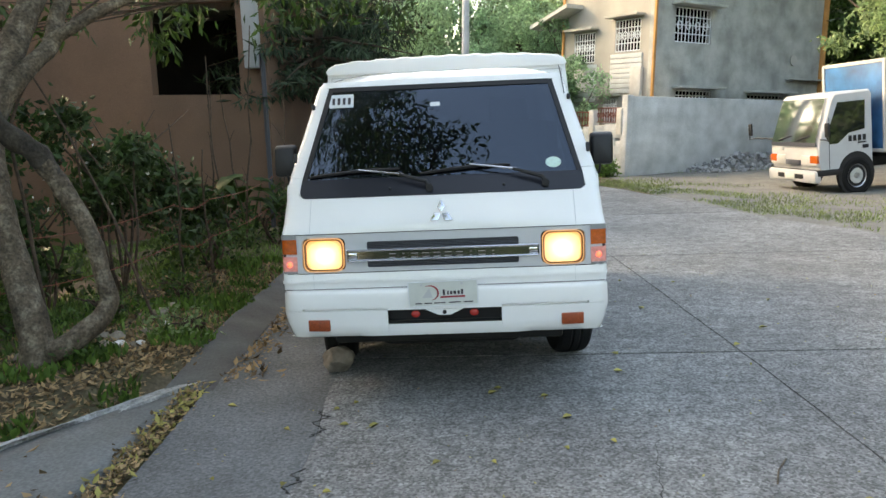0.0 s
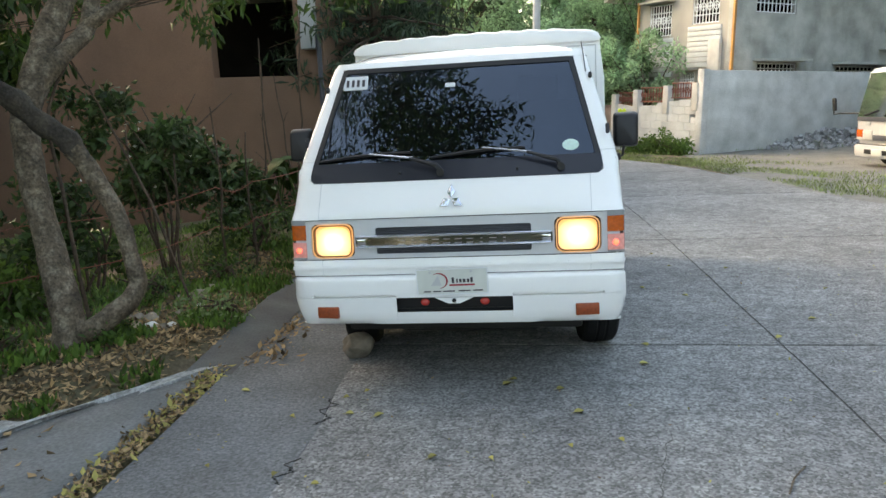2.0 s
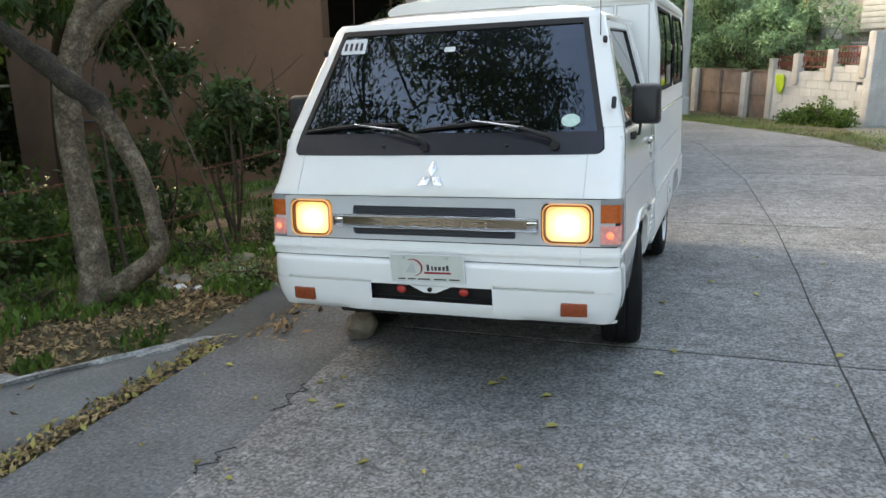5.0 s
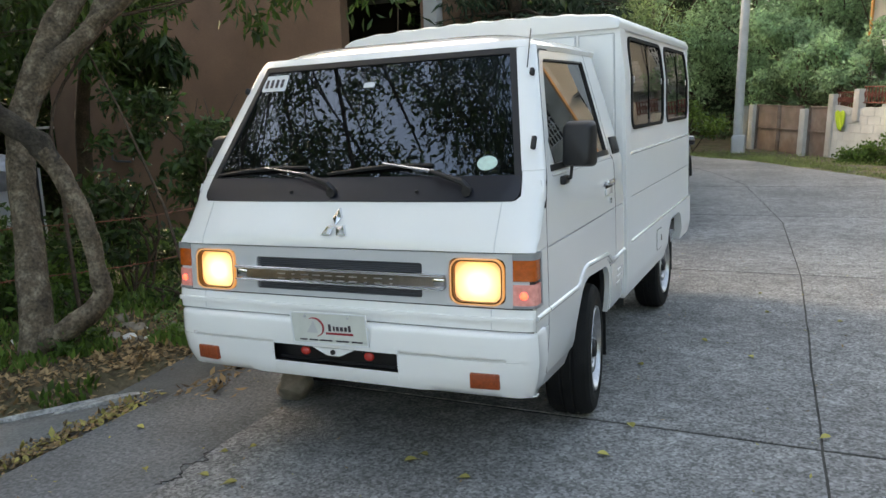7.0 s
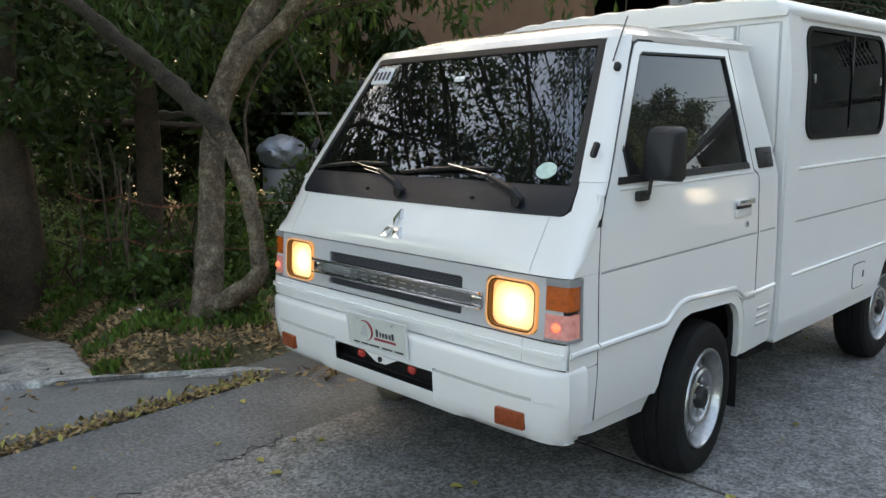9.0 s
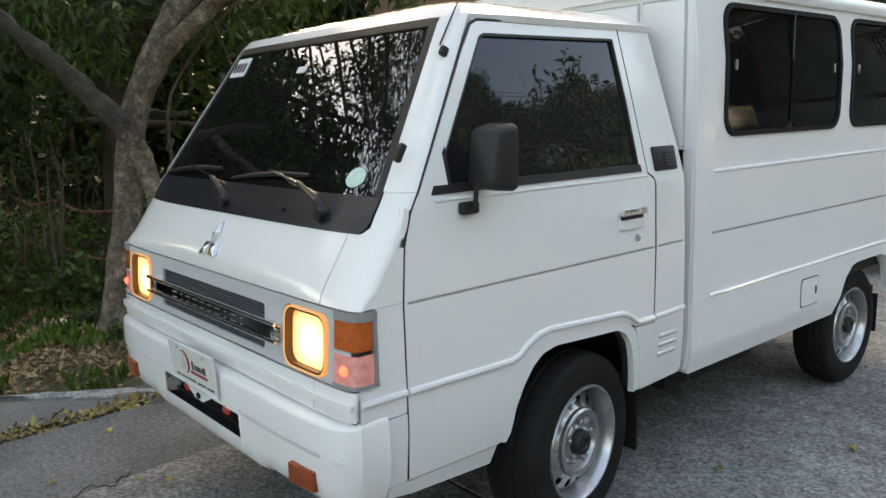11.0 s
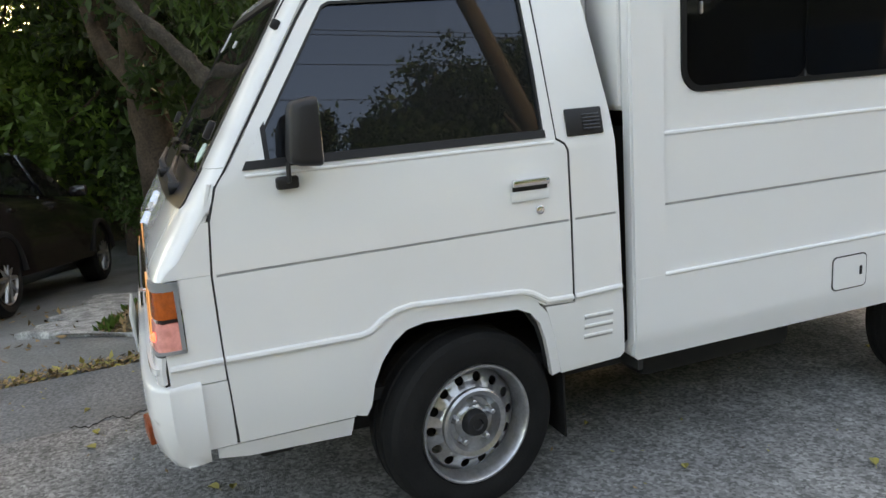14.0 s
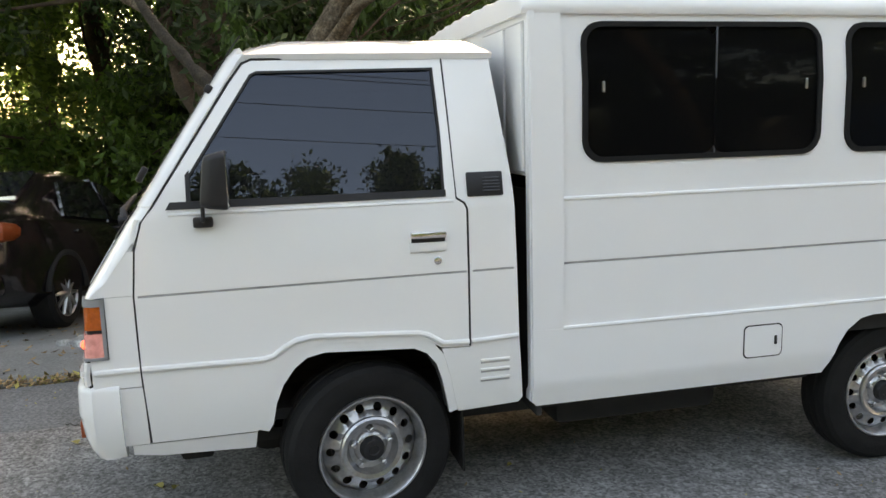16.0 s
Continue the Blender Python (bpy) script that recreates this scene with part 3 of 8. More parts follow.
def door_line(z):
    """Where the door's front edge runs."""
    return float(np.interp(z, [0.41, 0.45, 0.70, 0.95, 1.1, 1.2, 1.236, 1.63, 1.70, 1.715], [0.233, 0.232, 0.221, 0.219, 0.232, 0.262, 0.30, 0.56, 0.612, 0.64])) - 0.003


def edge_x(z):
    """How far out the nose reaches before the door begins."""
    w_ = half_w(z)
    if skin(w_, z) <= door_line(z):
        return w_ - 0.0005
    lo_, hi_ = 0.3, w_
    for _ in range(30):
        m_ = (lo_ + hi_) / 2
        if skin(m_, z) < door_line(z):
            lo_ = m_
        else:
            hi_ = m_
    return lo_


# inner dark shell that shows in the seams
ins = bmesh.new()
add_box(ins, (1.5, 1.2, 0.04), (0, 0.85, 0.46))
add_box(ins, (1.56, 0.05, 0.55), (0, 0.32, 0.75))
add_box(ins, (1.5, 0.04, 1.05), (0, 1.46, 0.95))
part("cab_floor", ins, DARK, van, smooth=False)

# nose panel between the lamps' panel and the black cowl, wrapping to the door seams
seam = edge_x
hood = patch("hood", [0.953, 0.965, 0.98, 1.0, 1.03, 1.06, 1.09, 1.12, 1.133], lambda z: -seam(z) + 0.0005, lambda z: seam(z) - 0.0005, WHITE, van, cols=60, ends=True, label="white front panel below the windscreen", sharp=50)
patch("front_panel", [0.662, 0.68, 0.70, 0.715, 0.73, 0.742], lambda z: -seam(z) + 0.0005, lambda z: seam(z) - 0.0005, WHITE, van, off=0.006, cols=60, ends=True, label="white strip above the bumper")
patch("bumper_gap", [0.64, 0.652, 0.664], lambda z: -seam(z) + 0.003, lambda z: seam(z) - 0.003, BLACK, van, off=-0.006, cols=60, ends=True, label="dark gap above the bumper")
patch("front_bead", [0.6955, 0.699, 0.7075, 0.711], lambda z: -seam(z) + 0.004, lambda z: seam(z) - 0.004, WHITE, van, off=0.015, cols=60, ends=True)
for sx in (1, -1):
    # corner of the nose beside the lamps and the foot of the pillar
    def side_strip(z0, z1, ya, yb, nm):
        side_sheet(nm, [(ya(z0), z0), (yb(z0), z0), (yb(z1), z1), (ya(z1), z1)], [], WHITE, van, sx)
    dseam = lambda z: float(np.interp(z, [0.41, 0.45, 0.70, 0.95, 1.1, 1.2, 1.24], [0.233, 0.232, 0.221, 0.219, 0.232, 0.262, 0.29]))
    side_sheet("nose_corner", [(0.07, 0.645), (dseam(0.645) - 0.003, 0.645), (dseam(0.8) - 0.003, 0.8), (dseam(0.95) - 0.003, 0.953), (0.1285, 0.953), (0.1285, 0.747), (0.07, 0.747)], [], WHITE, van, sx)
    side_sheet("nose_side", [(skin(0.9, 0.953) - 0.004, 0.954)] + [(door_line(z), z) for z in (0.954, 1.0, 1.06, 1.1)] + [(min(skin(0.9, z) - 0.004, door_line(z) - 0.004), z) for z in (1.1, 1.06, 1.03, 1.0, 0.975)], [], WHITE, van, sx)
    side_sheet("nose_lower", [(0.15, 0.434), (0.227, 0.434), (0.224, 0.641), (0.13, 0.641)], [], WHITE, van, sx)

    part("pillar_root", tube(bmesh.new(), [(sx * (half_w(z) - 0.0125), door_line(z) - 0.0125, z) for z in (1.06, 1.09, 1.12, 1.15, 1.18, 1.2)], [0.002, 0.006, 0.009, 0.011, 0.0115, 0.0115], 8), WHITE, van)
    part("corner_ledge", tube(bmesh.new(), [(sx * (half_w(0.703) - 0.001), y, 0.7035) for y in (0.075, 0.12, 0.17, 0.219)], 0.0105, 8), WHITE, van)
    part("hood_seam", tube(bmesh.new(), [skin_at(sx * 0.70, z, 0.0003) for z in (0.955, 0.98, 1.01, 1.05, 1.09, 1.128)], 0.0017, 5), GREYM, hood)
    part("strip_seam", tube(bmesh.new(), [skin_at(sx * 0.69, z, 0.0065) for z in (0.666, 0.69, 0.741)], 0.0015, 5), GREYM, hood)

# black cowl below the glass
wsx = lambda z: float(np.interp(z, [1.128, 1.15, 1.22, 1.72], [0.735, 0.765, 0.757, 0.635]))
cowl = patch("cowl", [1.131, 1.145, 1.165, 1.19, 1.215, 1.224], lambda z: -wsx(z), lambda z: wsx(z), COWLM, van, off=0.004, cols=40, label="satin black cowl panel under the windscreen")
patch("pillar_foot", [1.125, 1.15, 1.18, 1.21, 1.24], lambda z: wsx(z) + 0.004, edge_x, WHITE, van, cols=14, ends=True)
patch("pillar_foot", [1.125, 1.15, 1.18, 1.21, 1.24], lambda z: -edge_x(z), lambda z: -wsx(z) - 0.004, WHITE, van, cols=14, ends=True)
# windscreen with its rubber
zs_ws = [1.226 + 0.484 * i / 12 for i in range(13)]
screen = patch("windscreen", zs_ws, lambda z: -wsx(z) + 0.018, lambda z: wsx(z) - 0.018, GLASS, van, off=-0.002, thick=0.005, cols=30, label="tinted windscreen", sharp=80)
screen.visible_shadow = False
for sx in (1, -1):
    lo = (lambda z: wsx(z) - 0.026) if sx > 0 else (lambda z: -wsx(z) - 0.001)
    hi = (lambda z: wsx(z) + 0.001) if sx > 0 else (lambda z: -wsx(z) + 0.026)
    patch("windscreen_seal", [1.222] + zs_ws[1:] + [1.722], lo, hi, BLACK, van, off=0.004, thick=0.014, cols=2)
    pl = (lambda z: wsx(z) + 0.002) if sx > 0 else (lambda z: -edge_x(z))
    ph = edge_x if sx > 0 else (lambda z: -wsx(z) - 0.002)
    patch("front_pillar", [1.24] + zs_ws[1:] + [1.735], pl, ph, WHITE, van, off=0.003, thick=0.03, cols=12, ends=True)
patch("windscreen_seal", [1.70, 1.712, 1.724], lambda z: -wsx(z) + 0.02, lambda z: wsx(z) - 0.02, BLACK, van, off=0.004, thick=0.014, cols=24)
patch("windscreen_header", [1.726, 1.738, 1.75, 1.757], lambda z: -half_w(z) + 0.012, lambda z: half_w(z) - 0.012, WHITE, van, off=0.003, thick=0.02, cols=30, ends=True)

# cab roof, crowned, with a turned gutter edge
rv = []
RN, RM = 16, 20
for i in range(RN + 1):
    t = i / RN
    for j in range(RM + 1):
        a = -1 + 2 * j / RM
        s = math.copysign(1 - (1 - abs(a)) ** 1.5, a)
        x = s * (0.70 + 0.02 * min(1, t * 6))
        y0 = skin(0.98 * x, 1.756)
        rise = 0.02 + 0.055 * min(1, t * 5) ** 0.7 - 0.03 * max(0, (t - 0.93) / 0.07) ** 2
        rv.append((x, y0 + (1.50 - y0) * t, 1.735 + rise * (1 - abs(s) ** 6)))
rf = [(i * (RM + 1) + j, i * (RM + 1) + j + 1, (i + 1) * (RM + 1) + j + 1, (i + 1) * (RM + 1) + j) for i in range(RN) for j in range(RM)]
sv, sf = solid(rv, rf, [(a * 0.99, b, c - 0.02) for a, b, c in rv])
finish("cab_roof", sv, sf, WHITE, van, sharp=60)


MIRROR = (0.906, 0.50, 1.322)


def door(sx):
    """Front door with its pane, handle, lock and belt strip."""
    z0 = 0.436
    arch = [(0.585, z0), (0.607, 0.47), (0.625, 0.55), (0.655, 0.625), (0.70, 0.685), (0.75, 0.722), (0.82, 0.737), (1.16, 0.722), (1.20, 0.708), (1.25, 0.682), (1.352, 0.678)]
    lower = [(dseam(z0) + 0.003, z0)] + arch + [(1.354, 1.18), (1.345, 1.2), (1.318, 1.218), (1.312, 1.50), (1.305, 1.718), (0.640, 1.713), (0.612, 1.70), (0.56, 1.63), (0.30, 1.236), (0.265, 1.2)] + [(dseam(z) + 0.003, z) for z in (1.1, 0.95, 0.80, 0.70, 0.55)]
    win = [(0.345, 1.233), (1.281, 1.233), (1.283, 1.45), (1.275, 1.684), (0.655, 1.678), (0.632, 1.667)]
    slot = [(0.232, 0.9445), (1.349, 0.9515), (1.349, 0.9595), (0.232, 0.9525)]
    d = side_sheet("door", lower, [win, slot], WHITE, van, sx, thick=0.03, label="white front door with a black-framed window")
    # pane and its black edges
    pane = side_sheet("door_window", offset_loop(win, 0.004), [], DOORGLASS, d, sx, off=-0.012, thick=0.004, label="dark tinted door window", cuts=())
    pane.visible_shadow = False
    inner = offset_loop(win, 0.008)
    side_sheet("window_seal", win, [inner], BLACK, d, sx, off=-0.002, thick=0.012)
    side_sheet("belt_strip", [(0.338, 1.228), (1.283, 1.228), (1.283, 1.252), (0.352, 1.252)], [], BLACK, d, sx, off=0.004, thick=0.012)
    side_sheet("corner_trim", [(0.352, 1.252), (0.405, 1.252), (0.405, 1.335)], [], WHITE, d, sx, off=0.001, thick=0.012)
    side_sheet("window_divider", [(0.404, 1.25), (0.418, 1.25), (0.418, 1.355), (0.404, 1.338)], [], BLACK, d, sx, off=0.002, thick=0.012)
    zs_ = (0.44, 0.5, 0.6, 0.7, 0.8, 0.9, 1.0, 1.1, 1.18, 1.195)
    part("door_gap", tube(bmesh.new(), [(sx * (half_w(z) - 0.0035), dseam(z), z) for z in zs_], 0.0045, 6), BLACK, d)
    # groove pressed along the door, gaps round its frame, lower ledge
    side_sheet("door_groove", offset_loop(slot, -0.004), [], SEAMM, d, sx, off=-0.006, thick=0.006, cuts=())
    for run in ([(0.2605, 1.19), (0.295, 1.239), (0.556, 1.634), (0.608, 1.704), (0.64, 1.7175), (1.303, 1.7225)], [(1.3085, 1.72), (1.315, 1.5), (1.3205, 1.222), (1.348, 1.203), (1.358, 1.18), (1.358, 0.95), (1.357, 0.68)]):
        part("frame_gap", tube(bmesh.new(), [(sx * (half_w(z) - 0.003), y, z) for y, z in run], 0.004, 6), BLACK, d)
    part("belt_bead", tube(bmesh.new(), [(sx * (half_w(1.212) - 0.001), 0.345, 1.211), (sx * (half_w(1.212) - 0.001), 1.31, 1.211)], 0.006, 8), WHITE, d)
    g = bmesh.new()
    line = [(0.226, 0.703), (0.45, 0.701), (0.62, 0.70), (0.655, 0.708), (0.69, 0.735), (0.735, 0.757), (0.79, 0.765), (1.165, 0.744), (1.20, 0.733), (1.255, 0.698), (1.352, 0.695)]
    tube(g, [(sx * (half_w(z) + 0.0), y, z) for y, z in line], 0.011, 8)
    part("arch_flare", g, WHITE, d)
    # handle
    part("handle", box((0.02, 0.13, 0.024), (sx * 0.866, 1.21, 1.097), 0.006), CHROME, d, "chrome door handle")
    # black strip paints the shade in the recess under the handle
    part("handle_gap", box((0.006, 0.122, 0.016), (sx * 0.859, 1.21, 1.079), 0.002), BLACK, d)
    part("handle_cup", box((0.008, 0.134, 0.034), (sx * 0.8565, 1.21, 1.054), 0.0035), WHITE, d)
    bm = lathe([(sx * 0.846, 0.014), (sx * 0.861, 0.014), (sx * 0.863, 0.011), (sx * 0.8631, 0.005), (sx * 0.858, 0.0045)], 20)
    bmesh.ops.translate(bm, vec=(0, 1.243, 1.003), verts=bm.verts)
    part("lock", bm, CHROME, d, "chrome key lock")
    # sill under the door, part of the body
    side_sheet("sill", [(0.17, 0.394), (0.26, 0.378), (0.573, 0.366), (0.583, 0.43), (0.17, 0.43)], [], WHITE, van, sx, off=-0.004)
    # quarter panel behind the door, with the rear half of the arch
    q = [(1.36, 0.674), (1.25, 0.676), (1.262, 0.64), (1.285, 0.55), (1.30, 0.47), (1.312, 0.424), (1.545, 0.436), (1.562, 0.455), (1.545, 0.69), (1.534, 1.23), (1.53, 1.31), (1.50, 1.60), (1.487, 1.722), (1.312, 1.722), (1.318, 1.50), (1.322, 1.224), (1.352, 1.205), (1.362, 1.18)]
    slot = [(1.372, 0.9517), (1.528, 0.953), (1.528, 0.961), (1.372, 0.9597)]
    qp = side_sheet("quarter_panel", q, [slot], WHITE, van, sx, thick=0.03)
    side_sheet("panel_groove", offset_loop(slot, -0.004), [], SEAMM, qp, sx, off=-0.006, thick=0.006, cuts=())
    # arch upper edge over the wheel, joined to the quarter panel
    side_sheet("wheel_arch", [(0.588, 0.43), (0.64, 0.43), (0.65, 0.53), (0.68, 0.60), (0.73, 0.66), (0.80, 0.70), (1.13, 0.69), (1.19, 0.66), (1.23, 0.60), (1.256, 0.52), (1.27, 0.44), (1.308, 0.424), (1.29, 0.55), (1.262, 0.64), (1.245, 0.672), (1.2, 0.70), (1.16, 0.716), (0.82, 0.731), (0.75, 0.716), (0.705, 0.68), (0.66, 0.62), (0.63, 0.55), (0.612, 0.47)], [], DARK, van, sx, off=-0.03, thick=0.02)
    lip = [(0.594, 0.437), (0.612, 0.47), (0.63, 0.55), (0.66, 0.62), (0.705, 0.68), (0.752, 0.716), (0.82, 0.731), (1.0, 0.724), (1.16, 0.714), (1.21, 0.69), (1.248, 0.645), (1.272, 0.58), (1.292, 0.50), (1.308, 0.43)]
    band = [(y + (0.97 - y) * 0.03 / math.hypot(0.97 - y, 0.315 - z), z + (0.315 - z) * 0.03 / math.hypot(0.97 - y, 0.315 - z)) for y, z in lip]
    over = [(y - (0.97 - y) * 0.014 / math.hypot(0.97 - y, 0.315 - z), z - (0.315 - z) * 0.014 / math.hypot(0.97 - y, 0.315 - z)) for y, z in lip]
    side_sheet("arch_return", over + band[::-1], [], WHITE, van, sx, off=-0.003, thick=0.025, cuts=())
    # lines on the quarter panel
    g = bmesh.new()
    tube(g, [(sx * half_w(0.7), 1.36, 0.695), (sx * half_w(0.7), 1.542, 0.702)], 0.010, 8)
    part("panel_ledge", g, WHITE, qp)
    vent = bmesh.new()
    mv = Matrix.Rotation(radians(-sx * 12.5), 4, "Y")
    add_box(vent, (0.014, 0.135, 0.088), (sx * (half_w(1.266) + 0.003), 1.429, 1.266), 0.006, mv)
    vp = part("air_vent", vent, BLACK, qp, "black slatted air vent")
    for k in range(5):
        g = box((0.008, 0.062, 0.004), (sx * (half_w(1.266) + 0.012 - (k - 2) * 0.003), 1.45, 1.266 + (k - 2) * 0.011), 0.001, mv)
        part("slat", g, GRILLEM, vp)
    for k in range(3):
        g = box((0.012, 0.115, 0.011), (sx * (half_w(0.545 + 0.036 * k) - 0.001), 1.452, 0.545 + 0.036 * k), 0.005)
        part("louvre", g, WHITE, qp)
        # grey strip paints the shade under each louvre
        part("louvre_slot", box((0.006, 0.112, 0.007), (sx * (half_w(0.536 + 0.036 * k) - 0.0015), 1.452, 0.5365 + 0.036 * k), 0.001), SEAMM, qp)
    # mirror on its arm
    mv_, mf_ = [], []
    stations = ((-0.048, 0.046, 0.070), (-0.042, 0.056, 0.081), (-0.018, 0.062, 0.088), (0.034, 0.066, 0.093), (0.042, 0.064, 0.091))
    for yy, hw, hh in stations:
        mv_ += [(u, yy + 0.12 * (v + 0.1) * (yy < 0.03), v) for u, v in rounded(-hw, -hh, hw, hh, 0.022, 4)]
    nr_ = len(mv_) // len(stations)
    for i in range(len(stations) - 1):
        mf_ += [(i * nr_ + k, i * nr_ + (k + 1) % nr_, (i + 1) * nr_ + (k + 1) % nr_, (i + 1) * nr_ + k) for k in range(nr_)]
    mf_ += [tuple(range(nr_)), tuple(range(len(mv_) - nr_, len(mv_)))]
    mr = finish("door_mirror", mv_, mf_, BLACK, van, "black plastic wing mirror", 50)
    mr.matrix_basis = Matrix.Translation((MIRROR[0] * sx, MIRROR[1], MIRROR[2])) @ pose(0, 0, 0, 0, 0, -sx * 2)
    part("mirror_glass", box((0.115, 0.003, 0.165), (0, 0.0435, 0), 0.001), CHROME, mr, "silver mirror glass")
    g = tube(bmesh.new(), [(sx * 0.862, 0.455, 1.185), (sx * 0.884, 0.457, 1.19), (sx * 0.890, 0.458, 1.238), (sx * 0.893, 0.468, 1.243), (sx * (MIRROR[0] - 0.03), MIRROR[1] - 0.015, MIRROR[2] - 0.06)], 0.0068, 8)
    part("mirror_arm", g, BLACK, van)
    part("mirror_foot", box((0.026, 0.064, 0.036), (sx * 0.860, 0.455, 1.184), 0.008), BLACK, van)
    # hinge caps and aerial on the pillar
    for yy, z in ((0.33, 1.345), (0.53, 1.62)):
        hgap = box((0.02, 0.022 if z < 1.5 else 0.026, 0.055 if z < 1.5 else 0.03), (sx * (half_w(z) - 0.012), yy - 0.06 if z < 1.5 else yy - 0.035, z), 0.007, pose(0, 0, 0, -30, 0, 0))
        part("pillar_cap", hgap, BLACK, van)
    return d


door(1)
door(-1)
part("aerial", tube(bmesh.new(), [(0.70, 0.50, 1.64), (0.688, 0.58, 1.76), (0.683, 0.61, 1.80)], 0.0025, 6), BLACK, van, "thin aerial along the pillar")

# grille panel with lamps
gp = shaped("grille_panel", rounded(-0.835, 0.746, 0.835, 0.948, 0.02), [rounded(-0.745, 0.757, -0.515, 0.93, 0.03), rounded(0.515, 0.757, 0.745, 0.93, 0.03), rounded(-0.40, 0.768, 0.40, 0.808, 0.012), rounded(-0.40, 0.858, 0.40, 0.905, 0.012)],
            GREYM, van, off=0.0, thick=0.03, cuts_u=[-0.8, -0.76, -0.7, -0.6, -0.5, -0.3, -0.1, 0.1, 0.3, 0.5, 0.6, 0.7, 0.76, 0.8], label="silver grey grille panel")
patch("grille_backing", [0.755, 0.84, 0.94], lambda z: -0.83, lambda z: 0.83, BLACK, gp, off=-0.025, thick=0.01, cols=24)
for k in range(5):
    for zc in (0.787, 0.884):
        g = box((0.8, 0.012, 0.0042), (0, front_y(zc) + 0.012, zc + (k - 2) * 0.0085), 0.0005)
        part("grille_slat", g, GRILLEM, gp)
bar = shaped("grille_bar", rounded(-0.505, 0.806, 0.505, 0.858, 0.012), [], BARCHROME, gp, off=0.008, thick=0.012, cuts_u=[-0.4, -0.2, 0, 0.2, 0.4], label="chrome bar across the grille")
shaped("chrome_strip", rounded(-0.505, 0.852, 0.505, 0.864, 0.005), [], CHROME, gp, off=0.014, thick=0.014, cuts_u=[-0.4, -0.2, 0, 0.2, 0.4])
for zr, rr in ((0.861, 0.0065), (0.807, 0.0045)):
    line = [skin_at(abs(x), zr, 0.02) for x in [-0.5 + 0.05 * i for i in range(21)]]
    line = [(p.x if i >= 10 else -p.x, p.y, p.z) for i, p in enumerate(line)]
    part("chrome_bead", tube(bmesh.new(), line, rr, 10), CHROME, bar, "bright chrome bead")
for k in range(10):
    xk = -0.265 + 0.059 * k
    wd = 0.036 if k not in (1, 7, 9) else 0.012
    mk = bmesh.new()
    for zk, hk in ((0.838, 0.0035), (0.8185, 0.0035)):
        add_box(mk, (wd, 0.003, hk), (xk, skin(xk, 0.83) - 0.0095, zk), 0.0008, None, 1)
    part("bar_mark", mk, STEEL, bar)
for sx in (1, -1):
    # shallow gloss panel at each end of the bar
    part("bar_end", box((0.045, 0.005, 0.036), (sx * 0.475, skin(0.475, 0.835) - 0.0085, 0.83), 0.004), CHROME, bar)
    a, b = (0.524, 0.736) if sx > 0 else (-0.736, -0.524)
    bez = shaped("headlight_bezel", rounded(a + 0.002, 0.757, b - 0.002, 0.925, 0.04), [rounded(a + 0.009, 0.764, b - 0.009, 0.918, 0.036)], BEZEL, van, off=0.004, thick=0.03, cuts_u=[a + 0.05, a + 0.108, b - 0.05], label="dark bronze headlight ring")
    # added ring that paints the lamp's orange glare round the lens
    shaped("lamp_rim", rounded(a - 0.002, 0.753, b + 0.002, 0.929, 0.042), [rounded(a + 0.003, 0.758, b - 0.003, 0.924, 0.04)], RINGGLOW, bez, off=0.006, thick=0.02, cuts_u=[a + 0.05, a + 0.108, b - 0.05], label="emitting ring that imitates the lamp's orange glow")
    shaped("headlight", rounded(a + 0.008, 0.763, b - 0.008, 0.919, 0.036), [], HEADLIT, van, off=-0.018, thick=0.007, cuts_u=[a + 0.05, a + 0.108, b - 0.05], label="lit square headlight glowing warm")
    # corner lamp wrapping round to the side
    def wrap(z0, z1, nm, m_, lab, off, y_end):
        v, n = [], 14
        zs = [z0, z0 + 0.3 * (z1 - z0), z0 + 0.7 * (z1 - z0), z1]
        lay = []
        for o in (off, off - 0.02):
            for z in zs:
                for j in range(n + 1):
                    if j <= 9:
                        x = 0.774 + (0.8537 - 0.774) * (1 - (1 - j / 9) ** 2)
                        p = skin_at(x, z, o)
                    else:
                        y0 = skin(0.8537, z)
                        y = y0 + (y_end - y0) * (j - 9) / 5
                        p = Vector((0.855 + o, y, z))
                    lay.append((sx * p.x, p.y, p.z))
        c = n + 1
        half = len(lay) // 2
        f = [(i * c + j, i * c + j + 1, (i + 1) * c + j + 1, (i + 1) * c + j) for i in range(3) for j in range(n)]
        sv, sf = solid(lay[:half], f, lay[half:])
        return finish(nm, sv, sf, m_, van, lab, 40)
    wrap(0.849, 0.927, "indicator_lamp", AMBER, "amber wrap-round indicator lens", 0.004, 0.114)
    rl = wrap(0.757, 0.836, "parking_lamp", REDLENS, "clear pinkish parking lens, lit", 0.004, 0.114)
    wrap(0.7475, 0.758, "lamp_frame", LAMPFRAME, "", 0.008, 0.127)
    wrap(0.927, 0.95, "lamp_frame", LAMPFRAME, "", 0.008, 0.127)
    wrap(0.836, 0.849, "lamp_divider", BLACK, "dark bar between the lenses", -0.004, 0.114)
    side_sheet("lamp_frame", rounded(0.1145, 0.749, 0.1255, 0.949, 0.005, 3), [], LAMPFRAME, van, sx, off=0.008)
    s = bmesh.new()
    bmesh.ops.create_uvsphere(s, u_segments=12, v_segments=8, radius=0.015)
    pb = skin_at(0.815, 0.795, 0.0)
    bmesh.ops.translate(s, vec=(sx * pb.x, pb.y, pb.z), verts=s.verts)
    part("parking_bulb", s, REDGLOW, rl)

